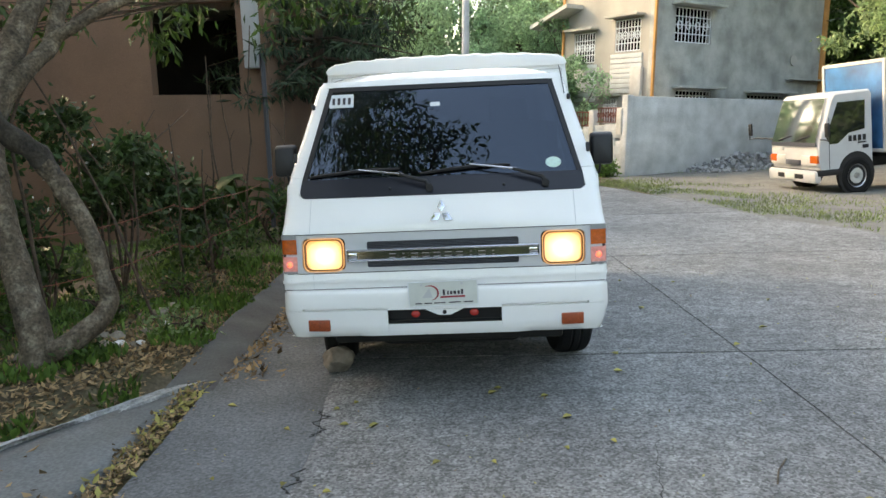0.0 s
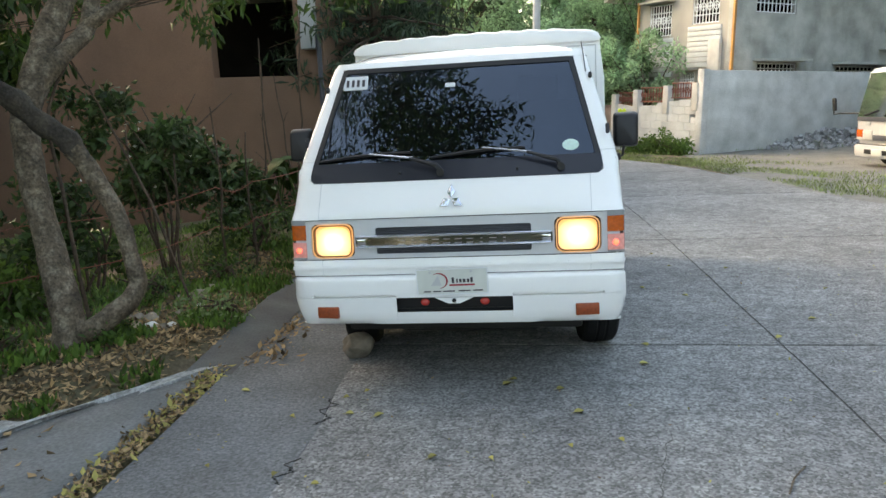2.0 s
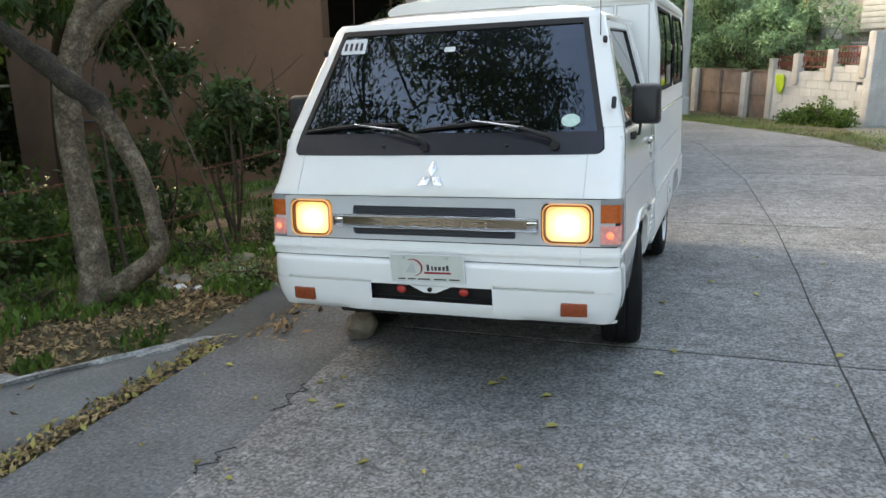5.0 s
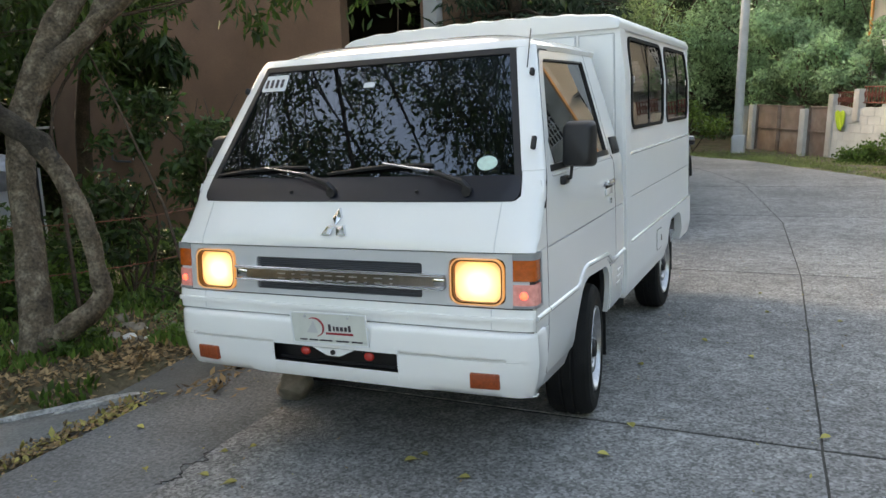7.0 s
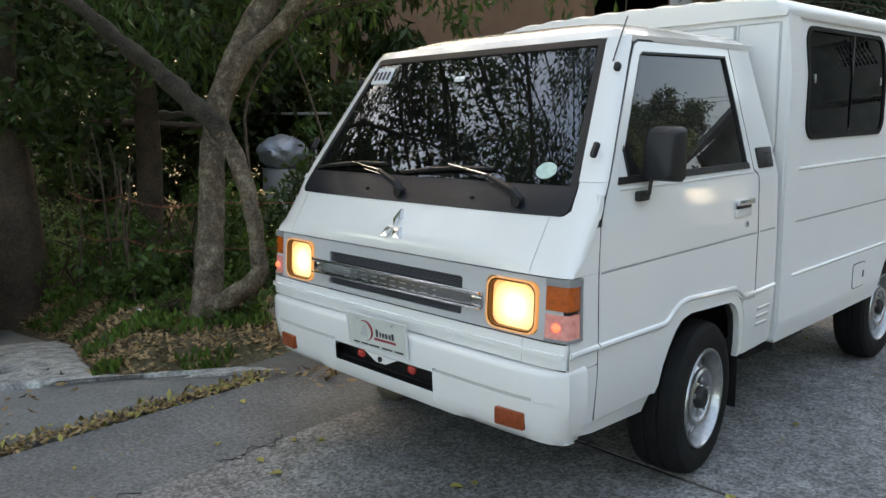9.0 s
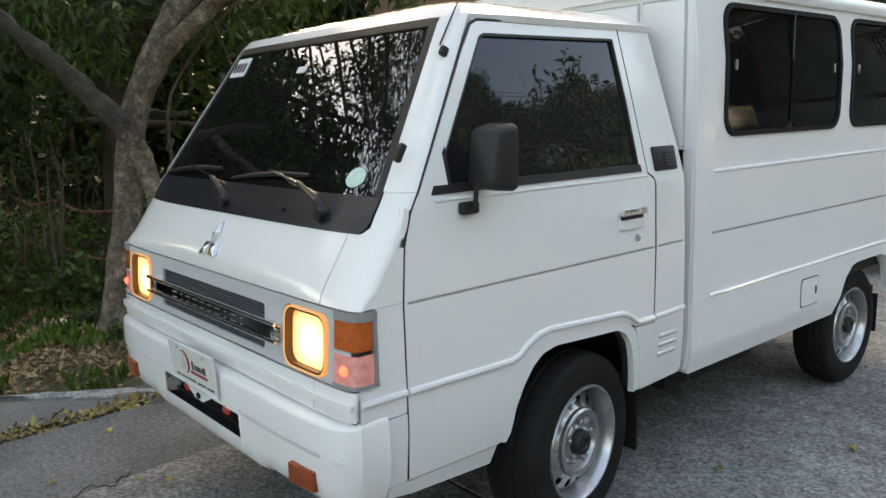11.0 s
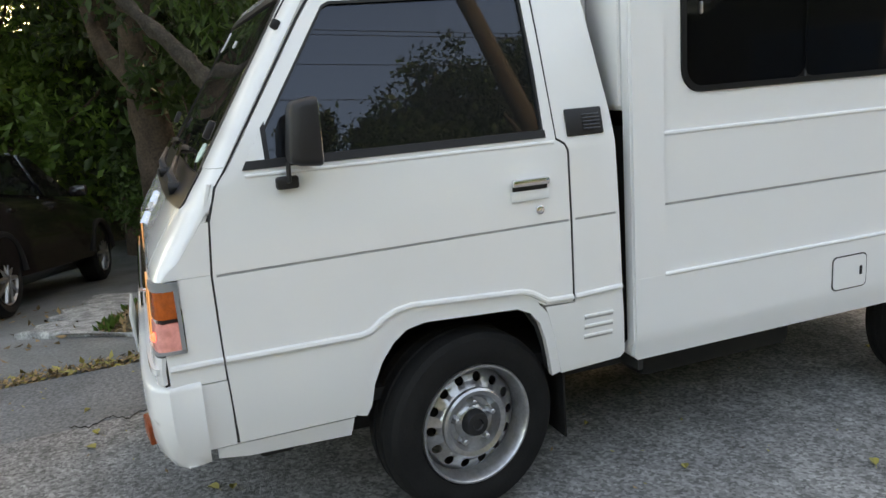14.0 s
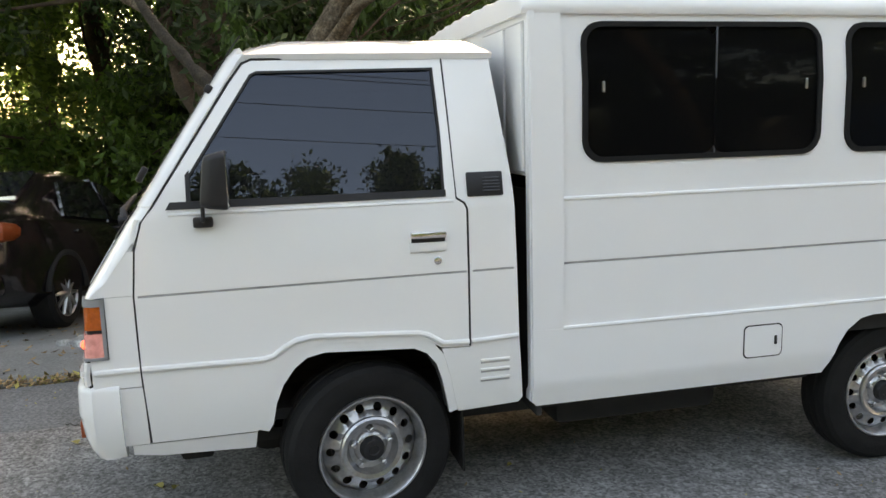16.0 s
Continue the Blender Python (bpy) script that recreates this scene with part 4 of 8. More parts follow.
# three-part chrome emblem
em = bmesh.new()
for ang in (90, 210, 330):
    c, s_ = math.cos(radians(ang)), math.sin(radians(ang))
    def q(u, w_):
        return (u * c - w_ * s_, u * s_ + w_ * c)
    top = []
    for u, w_ in ((0.004, 0), (0.031, 0.0205), (0.068, 0), (0.031, -0.0205)):
        x, dz = q(u, w_)
        z = 1.034 + dz
        top.append(skin_at(x, z, 0.012))
    vs = [em.verts.new(p) for p in top] + [em.verts.new(skin_at(p.x, p.z, 0.0)) for p in top]
    ux, uz = q(0.034, 0.0)
    tip = em.verts.new(skin_at(ux, 1.034 + uz, 0.017))
    for k in range(4):
        em.faces.new((vs[k], vs[(k + 1) % 4], tip))
    for k in range(4):
        em.faces.new((vs[k], vs[(k + 1) % 4], vs[4 + (k + 1) % 4], vs[4 + k]))
part("emblem", em, CHROME, van, "chrome three-pointed emblem", smooth=False)

# bumper: a section swept round the nose, with an opening in the middle
def section(x):
    """The bumper's outline at x: a groove on the face only, corners cut away below."""
    a = abs(x)
    g = 0.024 if 0.30 < a < 0.745 else 0.0
    low = 0.0 if 0.30 < a < 0.80 else 0.004
    k = min(1.0, max(0.0, (a - 0.70) / 0.10))
    k = k * k * (3 - 2 * k)
    mid = 0.012 if a < 0.40 else max(0.0, 0.012 - (a - 0.40) * 0.3)
    return [(-0.02, 0.657), (0.014, 0.657), (0.040, 0.654), (0.047, 0.648), (0.0505, 0.637), (0.053, 0.562), (0.053 - g, 0.559), (0.053 - g, 0.549), (0.049 + low, 0.546), (0.049 + low, 0.533), (0.047 + low - 0.008 * k, 0.47), (0.042 + mid * 0.5 - 0.014 * k, 0.432 - 0.002 * k), (0.020 + mid - 0.008 * k, 0.403 - 0.006 * k), (-0.012, 0.395 - 0.004 * k), (-0.03, 0.40 - 0.004 * k)]


prof = section(0.0)
bw, bd = 0.815, 0.14
path = []
for k in range(61):
    s = -1 + 2 * k / 60
    x = bw * math.copysign(1 - (1 - abs(s)) ** 1.6, s) if abs(s) < 1 else bw * s
    path.append(x)


def bump_plan(x, out):
    s = min(abs(x) / bw, 0.9999)
    y = 0.038 + 0.09 * (1 - (1 - s ** 6) ** (1 / 6))
    e = 0.002
    s2 = min((abs(x) + e) / bw, 0.99995)
    y2 = 0.038 + 0.09 * (1 - (1 - s2 ** 6) ** (1 / 6))
    nx, ny = (y2 - y), -e
    ln = math.hypot(nx, ny)
    return Vector((x + math.copysign(nx / ln * out, x) if x else 0, y + ny / ln * out, 0))


bv = []
NP = len(prof)
path += [0.299, 0.301, 0.744, 0.746, -0.299, -0.301, -0.744, -0.746, 0.315, -0.315]
path.sort()
for x in path:
    for o, z in section(x):
        p = bump_plan(x, o)
        bv.append((p.x, p.y, z))
# side returns
bv = [*[(-(bw + o), 0.15, z) for o, z in section(bw)], *bv, *[(bw + o, 0.15, z) for o, z in section(bw)]]
bf = []
xs_all = [-9] + path + [9]
for i in range(len(xs_all) - 1):
    for k in range(NP - 1):
        mid = (xs_all[i] + xs_all[i + 1]) / 2
        zc = (prof[k][1] + prof[k + 1][1]) / 2
        if abs(mid) < 0.300 and 0.46 < zc < 0.54:
            continue
        bf.append((i * NP + k, (i + 1) * NP + k, (i + 1) * NP + k + 1, i * NP + k + 1))
bf += [tuple(range(NP)), tuple(range(len(bv) - NP, len(bv)))]
bumper = finish("bumper", bv, bf, WHITE, van, "white moulded front bumper", 40)
ik = bmesh.new()
add_box(ik, (0.70, 0.02, 0.13), (0, 0.07, 0.495))
add_box(ik, (0.64, 0.06, 0.006), (0, 0.035, 0.452))
add_box(ik, (0.64, 0.06, 0.006), (0, 0.035, 0.537))
add_box(ik, (0.6, 0.01, 0.006), (0, 0.03, 0.475))
part("bumper_intake", ik, BLACK, bumper, "black opening in the bumper", smooth=False)
for sx in (1, -1):
    a = (sx * 0.667, 0, 0)
    y = bump_plan(sx * 0.667, 0.054).y
    part("reflector", box((0.116, 0.024, 0.06), (sx * 0.668, y + 0.006, 0.471), 0.005, pose(0, 0, 0, 0, 0, sx * 7)), MARKER, bumper, "dark red bumper reflector")
    s = bmesh.new()
    bmesh.ops.create_uvsphere(s, u_segments=16, v_segments=8, radius=0.022)
    bmesh.ops.scale(s, vec=(1.1, 0.5, 0.85), verts=s.verts)
    bmesh.ops.translate(s, vec=(sx * 0.155, 0.012, 0.515), verts=s.verts)
    part("tow_lamp", s, TOWLIT, bumper, "small lit red lamp in the bumper opening")
lipm = bmesh.new()
v = [lipm.verts.new(p) for p in ((-0.1, -0.013, 0.543), (0.1, -0.013, 0.543), (0.03, -0.014, 0.512), (-0.03, -0.014, 0.512), (-0.1, 0.02, 0.543), (0.1, 0.02, 0.543), (0.03, 0.02, 0.512), (-0.03, 0.02, 0.512))]
for f in ((0, 1, 2, 3), (4, 5, 6, 7), (0, 1, 5, 4), (1, 2, 6, 5), (2, 3, 7, 6), (3, 0, 4, 7)):
    lipm.faces.new([v[i] for i in f])
part("bumper_lip", lipm, WHITE, bumper, smooth=False)
hl = lathe([(-0.02, 0.011), (-0.0145, 0.011)], 16, "y")
bmesh.ops.translate(hl, vec=(0, 0, 0.528), verts=hl.verts)
part("lip_hole", hl, BLACK, bumper)
part("undertray", box((1.25, 0.5, 0.04), (0, 0.40, 0.40), 0.01), DARK, van)

# plate with unreadable print
plate = part("number_plate", box((0.366, 0.006, 0.14), (0, 0, 0), 0.003, None, 1), PLATEM, van, "pale dealer plate with dark and red print")
plate.matrix_basis = Matrix.Translation((-0.004, -0.024, 0.63)) @ pose(0, 0, 0, 4, -1.0, 0)
rim = bmesh.new()
for sz, at in (((0.366, 0.004, 0.005), (0, -0.004, 0.066)), ((0.366, 0.004, 0.005), (0, -0.004, -0.066)), ((0.005, 0.004, 0.134), (0.18, -0.004, 0)), ((0.005, 0.004, 0.134), (-0.18, -0.004, 0))):
    add_box(rim, sz, at)
part("plate_rim", rim, STICKW, plate, smooth=False)
tri = bmesh.new()
vs = [tri.verts.new(p) for p in ((-0.11, -0.004, -0.02), (-0.055, -0.004, -0.02), (-0.07, -0.004, 0.035), (-0.11, -0.001, -0.02), (-0.055, -0.001, -0.02), (-0.07, -0.001, 0.035))]
tri.faces.new(vs[:3]), tri.faces.new(vs[3:])
for k in range(3):
    tri.faces.new((vs[k], vs[(k + 1) % 3], vs[3 + (k + 1) % 3], vs[3 + k]))
part("print_wedge", tri, GREYM, plate, smooth=False)
arc = tube(bmesh.new(), [(-0.05 + 0.045 * math.sin(radians(a)) - 0.02, -0.0035, 0.005 + 0.04 * math.cos(radians(a))) for a in range(-30, 190, 20)], [0.001 + 0.004 * math.sin(math.pi * i / 10) for i in range(11)], 6)
part("print_arc", arc, PRINTR, plate)
for x0, wd, zz, hh, m_ in ((0.005, 0.012, 0.006, 0.03, PRINTD), (0.026, 0.008, 0.003, 0.02, PRINTD), (0.043, 0.012, 0.003, 0.018, PRINTD), (0.062, 0.014, 0.003, 0.018, PRINTD), (0.082, 0.012, 0.003, 0.018, PRINTD), (0.1, 0.012, 0.006, 0.026, PRINTD),
                          (0.05, 0.13, -0.019, 0.009, PRINTR), (-0.13, 0.035, -0.05, 0.006, PRINTD), (-0.08, 0.04, -0.05, 0.006, PRINTD), (-0.02, 0.06, -0.05, 0.006, PRINTD), (0.06, 0.06, -0.05, 0.006, PRINTD), (0.13, 0.05, -0.05, 0.006, PRINTD)):
    part("print_bar", box((wd, 0.002, hh), (x0, -0.0038, zz)), m_, plate, smooth=False)
for x0 in (-0.11, 0.1):
    b = lathe([(-0.009, 0.006), (-0.002, 0.007)], 12, "y")
    bmesh.ops.translate(b, vec=(x0, 0, 0.052), verts=b.verts)
    part("plate_screw", b, GREYM, plate)

# stickers, wipers
st = shaped("sticker", rounded(-0.63, 1.612, -0.49, 1.685, 0.008), [], STICKW, screen, off=0.001, thick=0.003, label="white paper sticker with dark bars")
for k in range(4):
    shaped("sticker_bar", rounded(-0.612 + 0.03 * k, 1.628, -0.597 + 0.03 * k, 1.665, 0.002), [], PRINTD, screen, off=0.003, thick=0.002)
shaped("sticker_mirror", rounded(-0.055, 1.60, 0.0, 1.622, 0.006), [], STICKW, screen, off=0.001, thick=0.003)
shaped("round_sticker", [(0.608 + 0.042 * math.cos(a), 1.272 + 0.027 * math.sin(a)) for a in np.linspace(0, 2 * math.pi, 25)[:-1]], [], STICKG, screen, off=0.001, thick=0.003, label="pale green oval sticker")
for xa, za, xb, zb in ((-0.447, 1.258, -0.06, 1.178), (0.155, 1.266, 0.556, 1.182)):
    wp = part("wiper", tube(bmesh.new(), [skin_at(xb, zb - 0.01, 0.012), skin_at(xb - 0.02, zb + 0.004, 0.034), skin_at((xa + xb) / 2 + 0.03, (za + zb) / 2 + 0.006, 0.036)], [0.016, 0.013, 0.008], 8), BLACK, van, "black wiper with a bright arm")
    part("wiper_arm", tube(bmesh.new(), [skin_at((xa + xb) / 2 + 0.05, (za + zb) / 2 + 0.004, 0.036), skin_at(xa, za, 0.026)], [0.007, 0.0045], 6), CHROME, wp, "bright metal wiper arm")
    part("wiper_blade", tube(bmesh.new(), [skin_at(xa - 0.27, 1.236, 0.008), skin_at(xa - 0.1, 1.252, 0.012), skin_at(xa + 0.05, 1.262, 0.012), skin_at(xa + 0.22, 1.266, 0.008)], [0.006, 0.009, 0.009, 0.006], 6), BLACK, wp)
    b = lathe([(0.0, 0.02), (0.035, 0.018)], 14, "y")
    bmesh.ops.translate(b, vec=(xb + 0.0, skin(xb, zb - 0.01) - 0.03, zb - 0.01), verts=b.verts)
    part("wiper_pivot", b, BLACK, wp)
    part("washer_nozzle", box((0.012, 0.015, 0.012), skin_at((xa + xb) / 2 - 0.02, 1.165, 0.008), 0.003), BLACK, van)

# cab interior
seat_bm = bmesh.new()
for sx in (-0.42, 0.42):
    add_box(seat_bm, (0.55, 0.5, 0.16), (sx, 1.05, 0.86), 0.05)
    add_box(seat_bm, (0.52, 0.14, 0.6), (sx, 1.30, 1.2), 0.05, pose(0, 0, 0, -12, 0, 0))
    add_box(seat_bm, (0.26, 0.1, 0.18), (sx, 1.37, 1.56), 0.04)
part("cab_seat", seat_bm, SEATM, van)
part("dashboard", box((1.5, 0.28, 0.22), (0, 0.45, 1.10), 0.06), SEATM, van)
sw = tube(bmesh.new(), [(0.42 + 0.19 * math.cos(a), 0.66 + 0.07 * math.sin(a), 1.19 + 0.17 * math.sin(a)) for a in np.linspace(0, 2 * math.pi, 25)], 0.013, 8, False)
part("steering_wheel", sw, BLACK, van)

# ---- passenger box ----
BX = 0.858
BY0, BY1 = 1.595, 3.975


def bwide(d):
    return lambda z: BX + d - float(np.interp(z, [1.62, 1.88], [0.0, 0.03]))


rarch = [(2.875, 0.413), (2.905, 0.46), (2.935, 0.53), (2.975, 0.59), (3.04, 0.637), (3.10, 0.648), (3.40, 0.648), (3.47, 0.62), (3.52, 0.56), (3.555, 0.48), (3.575, 0.413)]
win1 = rounded(1.81, 1.335, 2.80, 1.825, 0.075)
win2 = rounded(2.93, 1.335, 3.86, 1.825, 0.075)
for sx in (1, -1):
    outer = [(BY0, 0.43), (BY0 + 0.02, 0.413)] + rarch + [(BY1 - 0.02, 0.413), (BY1, 0.45), (BY1, 1.885), (BY0, 1.885)]
    bs = side_sheet("box_side", outer, [rounded(1.80, 1.325, 2.81, 1.835, 0.08), rounded(2.92, 1.325, 3.87, 1.835, 0.08)], WHITE_DULL, van, sx, off=0, thick=0.04, wide=lambda z: bwide(-0.014)(z) - (0.022 if z < 0.47 else 0.0), cuts=(0.46, 0.484, 0.713, 1.197, 1.62, 1.75), label="white box side with pressed panel lines")
    # proud panels, each with a soft edge
    lowp = [(BY0 + 0.003, 0.43), (BY0 + 0.02, 0.412)] + [(y, z + 0.002) for y, z in rarch] + [(BY1 - 0.02, 0.412), (BY1 - 0.003, 0.45), (BY1 - 0.003, 0.712), (BY0 + 0.003, 0.712)]
    side_sheet("skirt_panel", lowp, [], WHITE_DULL, bs, sx, thick=0.02, wide=lambda z: BX - float(np.interp(z, [0.41, 0.47, 0.5, 0.52], [0.022, 0.008, 0.001, 0.0])), cuts=(0.45, 0.47, 0.5, 0.52))
    side_sheet("front_strip", [(BY0 + 0.003, 0.7125), (1.722, 0.7125), (1.722, 1.88), (BY0 + 0.003, 1.88)], [], WHITE_DULL, bs, sx, thick=0.02, wide=bwide(0.0), cuts=(1.62,))
    side_sheet("middle_panel", [(1.7225, 0.7127), (BY1 - 0.04, 0.7127), (BY1 - 0.04, 0.953), (1.7225, 0.953)], [], WHITE_DULL, bs, sx, thick=0.02, wide=bwide(-0.007), cuts=())
    side_sheet("middle_panel", [(1.7225, 0.963), (BY1 - 0.04, 0.963), (BY1 - 0.04, 1.197), (1.7225, 1.197)], [], WHITE_DULL, bs, sx, thick=0.02, wide=bwide(-0.007), cuts=())
    # grey strip deepens the groove's shade by colour
    side_sheet("groove_dirt", [(1.724, 0.954), (BY1 - 0.042, 0.954), (BY1 - 0.042, 0.962), (1.724, 0.962)], [], SEAMM, bs, sx, thick=0.006, wide=bwide(-0.0125), cuts=())
    for zz, d_ in ((0.7127, -0.004), (1.1985, -0.0105)):
        part("pressed_edge", tube(bmesh.new(), [(sx * (BX + d_), 1.72, zz), (sx * (BX + d_), BY1 - 0.04, zz)], 0.0085, 8), WHITE, bs)
    for n_, (wl, y0, y1) in enumerate(((win1, 1.81, 2.80), (win2, 2.93, 3.86))):
        fr = side_sheet("box_window", offset_loop(wl, -0.009), [offset_loop(wl, 0.0105)], RUBBER, van, sx, thick=0.03, wide=bwide(-0.006), cuts=(1.62,), label="sliding window with black rubber frame")
        mid = (y0 + y1) / 2 + 0.04
        for ya, yb, d_ in ((y0 + 0.01, mid, -0.019), (mid - 0.01, y1 - 0.01, -0.014)):
            pn = side_sheet("pane", rounded(ya, 1.345, yb, 1.815, 0.05), [], DARKGLASS, fr, sx, thick=0.004, wide=bwide(d_), cuts=(1.62,), label="dark tinted sliding pane")
            pn.visible_shadow = False
        part("window_rail", box((0.004, 0.006, 0.47), (sx * (BX - 0.0165), mid, 1.58), 0.001), GRILLEM, fr)
        for yy in (y0 + 0.075, y1 - 0.06):
            part("latch", box((0.012, 0.011, 0.04), (sx * (BX - 0.016), yy, 1.60), 0.004), STEEL, fr)
    fl = side_sheet("fuel_flap", rounded(2.492, 0.522, 2.66, 0.648, 0.02), [], WHITE_DULL, van, sx, thick=0.004, wide=bwide(0.0035), cuts=()) if sx > 0 else None
    if fl:
        side_sheet("flap_seam", rounded(2.487, 0.517, 2.665, 0.653, 0.022), [rounded(2.493, 0.523, 2.659, 0.647, 0.02)], BLACK, fl, sx, thick=0.004, wide=bwide(0.0015), cuts=())
        part("flap_catch", box((0.006, 0.012, 0.036), (BX + 0.004, 2.632, 0.585), 0.002), BLACK, fl)
    # mudflaps
    part("mudflap", box((0.2, 0.008, 0.26), (sx * 0.70, 1.335, 0.30), 0.002), RUBBER, van)
    part("mudflap", box((0.2, 0.008, 0.22), (sx * 0.67, 3.62, 0.27), 0.002), RUBBER, van)
# front and rear walls, roof
fw = bmesh.new()
add_box(fw, (2 * BX - 0.05, 0.03, 0.60), (0, BY0 + 0.014, 1.585), 0.006)
fwp = part("box_front", fw, WHITE_DULL, van, "white flat front wall of the box")
for sx in (1, -1):
    for x0, x1 in ((0.62, 0.80), (0.30, 0.595)):
        part("front_inset", box((x1 - x0, 0.02, 0.53), (sx * (x0 + x1) / 2, BY0 - 0.004, 1.565), 0.006), WHITE_DULL, fwp)
        for fr_ in (((x0 - 0.004, 1.295), (x0 - 0.004, 1.835)), ((x1 + 0.004, 1.295), (x1 + 0.004, 1.835)), ((x0 - 0.004, 1.835), (x1 + 0.004, 1.835))):
            part("panel_line", tube(bmesh.new(), [(sx * u, BY0 - 0.0015, z) for u, z in fr_], 0.0035, 5), GREYM, fwp)
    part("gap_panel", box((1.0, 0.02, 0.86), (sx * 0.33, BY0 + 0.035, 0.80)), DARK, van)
rw = bmesh.new()
add_box(rw, (2 * BX - 0.05, 0.03, 1.45), (0, BY1 - 0.016, 1.15), 0.006)
part("box_rear", rw, WHITE_DULL, van, "white rear wall of the box")
ROOF_S = [-1, -0.985, -0.93, -0.85] + [-0.775 + 1.55 * k / 31 for k in range(32)] + [0.85, 0.93, 0.985, 1]
NS = len(ROOF_S)
roofv = []
for i, y in enumerate([BY0 - 0.02, BY0 - 0.012, BY0 + 0.04] + [BY0 + 0.04 + (BY1 - BY0 - 0.08) * k / 24 for k in range(1, 25)] + [BY1 + 0.01, BY1 + 0.018]):
    edge = 0 if 2 <= i <= 26 else (0.045 if i in (0, 28) else 0.012)
    for s in ROOF_S:
        dz = float(np.interp(abs(s), [0, 0.5, 0.8, 0.93, 0.985, 1], [0.084, 0.078, 0.066, 0.055, 0.035, 0.0]))
        rib = 0.006 if abs(s) < 0.8 and ROOF_S.index(s) % 4 in (0, 1) else 0.0
        roofv.append((s * 0.838, y, 1.88 + max(0, dz + rib - edge)))
nr = 29
rf = [(i * NS + j, i * NS + j + 1, (i + 1) * NS + j + 1, (i + 1) * NS + j) for i in range(nr - 1) for j in range(NS - 1)]
sv, sf = solid(roofv, rf, [(a * 0.99, b, 1.86) for a, b, c in roofv])
finish("box_roof", sv, sf, WHITE_DULL, van, "white box roof with shallow ribs", 50)
part("box_floor", box((1.6, 2.3, 0.06), (0, 2.78, 0.60)), DARK, van)
cin = bmesh.new()
for sx in (-0.6, 0.6):
    add_box(cin, (0.36, 2.0, 0.1), (sx, 2.8, 1.02), 0.03)
    add_box(cin, (0.1, 2.0, 0.4), (sx * 1.27, 2.8, 1.28), 0.03)
part("bench_seat", cin, SEATM, van)
ch = bmesh.new()
for sx in (-0.42, 0.42):
    add_box(ch, (0.09, 3.6, 0.12), (sx, 2.15, 0.46))
for yy in (0.99, 3.265):
    tube(ch, [(-0.6, yy, 0.29), (0.6, yy, 0.29)], 0.045, 10)
add_box(ch, (0.5, 0.6, 0.25), (0, 1.9, 0.42), 0.03)
part("chassis", ch, DARK, van)
# mostly unseen underbody shapes, added to block light under the van
part("gearbox", box((0.42, 1.3, 0.22), (0, 1.7, 0.29), 0.06), DARK, van)
part("fuel_tank", box((0.42, 0.75, 0.2), (0.42, 2.15, 0.33), 0.04), DARK, van)
sp_ = lathe([(-0.08, 0.18), (-0.08, 0.29), (-0.05, 0.31), (0.05, 0.31), (0.08, 0.29), (0.08, 0.18)], 32, close=True)
bmesh.ops.rotate(sp_, matrix=Matrix.Rotation(radians(90), 3, "Y"), verts=sp_.verts)
bmesh.ops.translate(sp_, vec=(0.1, 2.45, 0.3), verts=sp_.verts)
part("spare_tyre", sp_, RUBBER, van)
part("floor_pan", box((1.3, 3.55, 0.05), (0, 2.1, 0.35), 0.01), DARK, van, "dark underbody sheet added to block light under the van")
part("engine", box((0.85, 0.85, 0.26), (0, 0.98, 0.31), 0.05), DARK, van)
part("cross_member", box((1.3, 0.12, 0.1), (0, 0.36, 0.33), 0.02), DARK, van)
for sx in (1, -1):
    for yy in (0.985, 3.265):
        inn = bmesh.new()
        add_box(inn, (0.01, 0.74, 0.32), (sx * 0.44, yy, 0.56))
        part("wheel_well", inn, DARK, van)


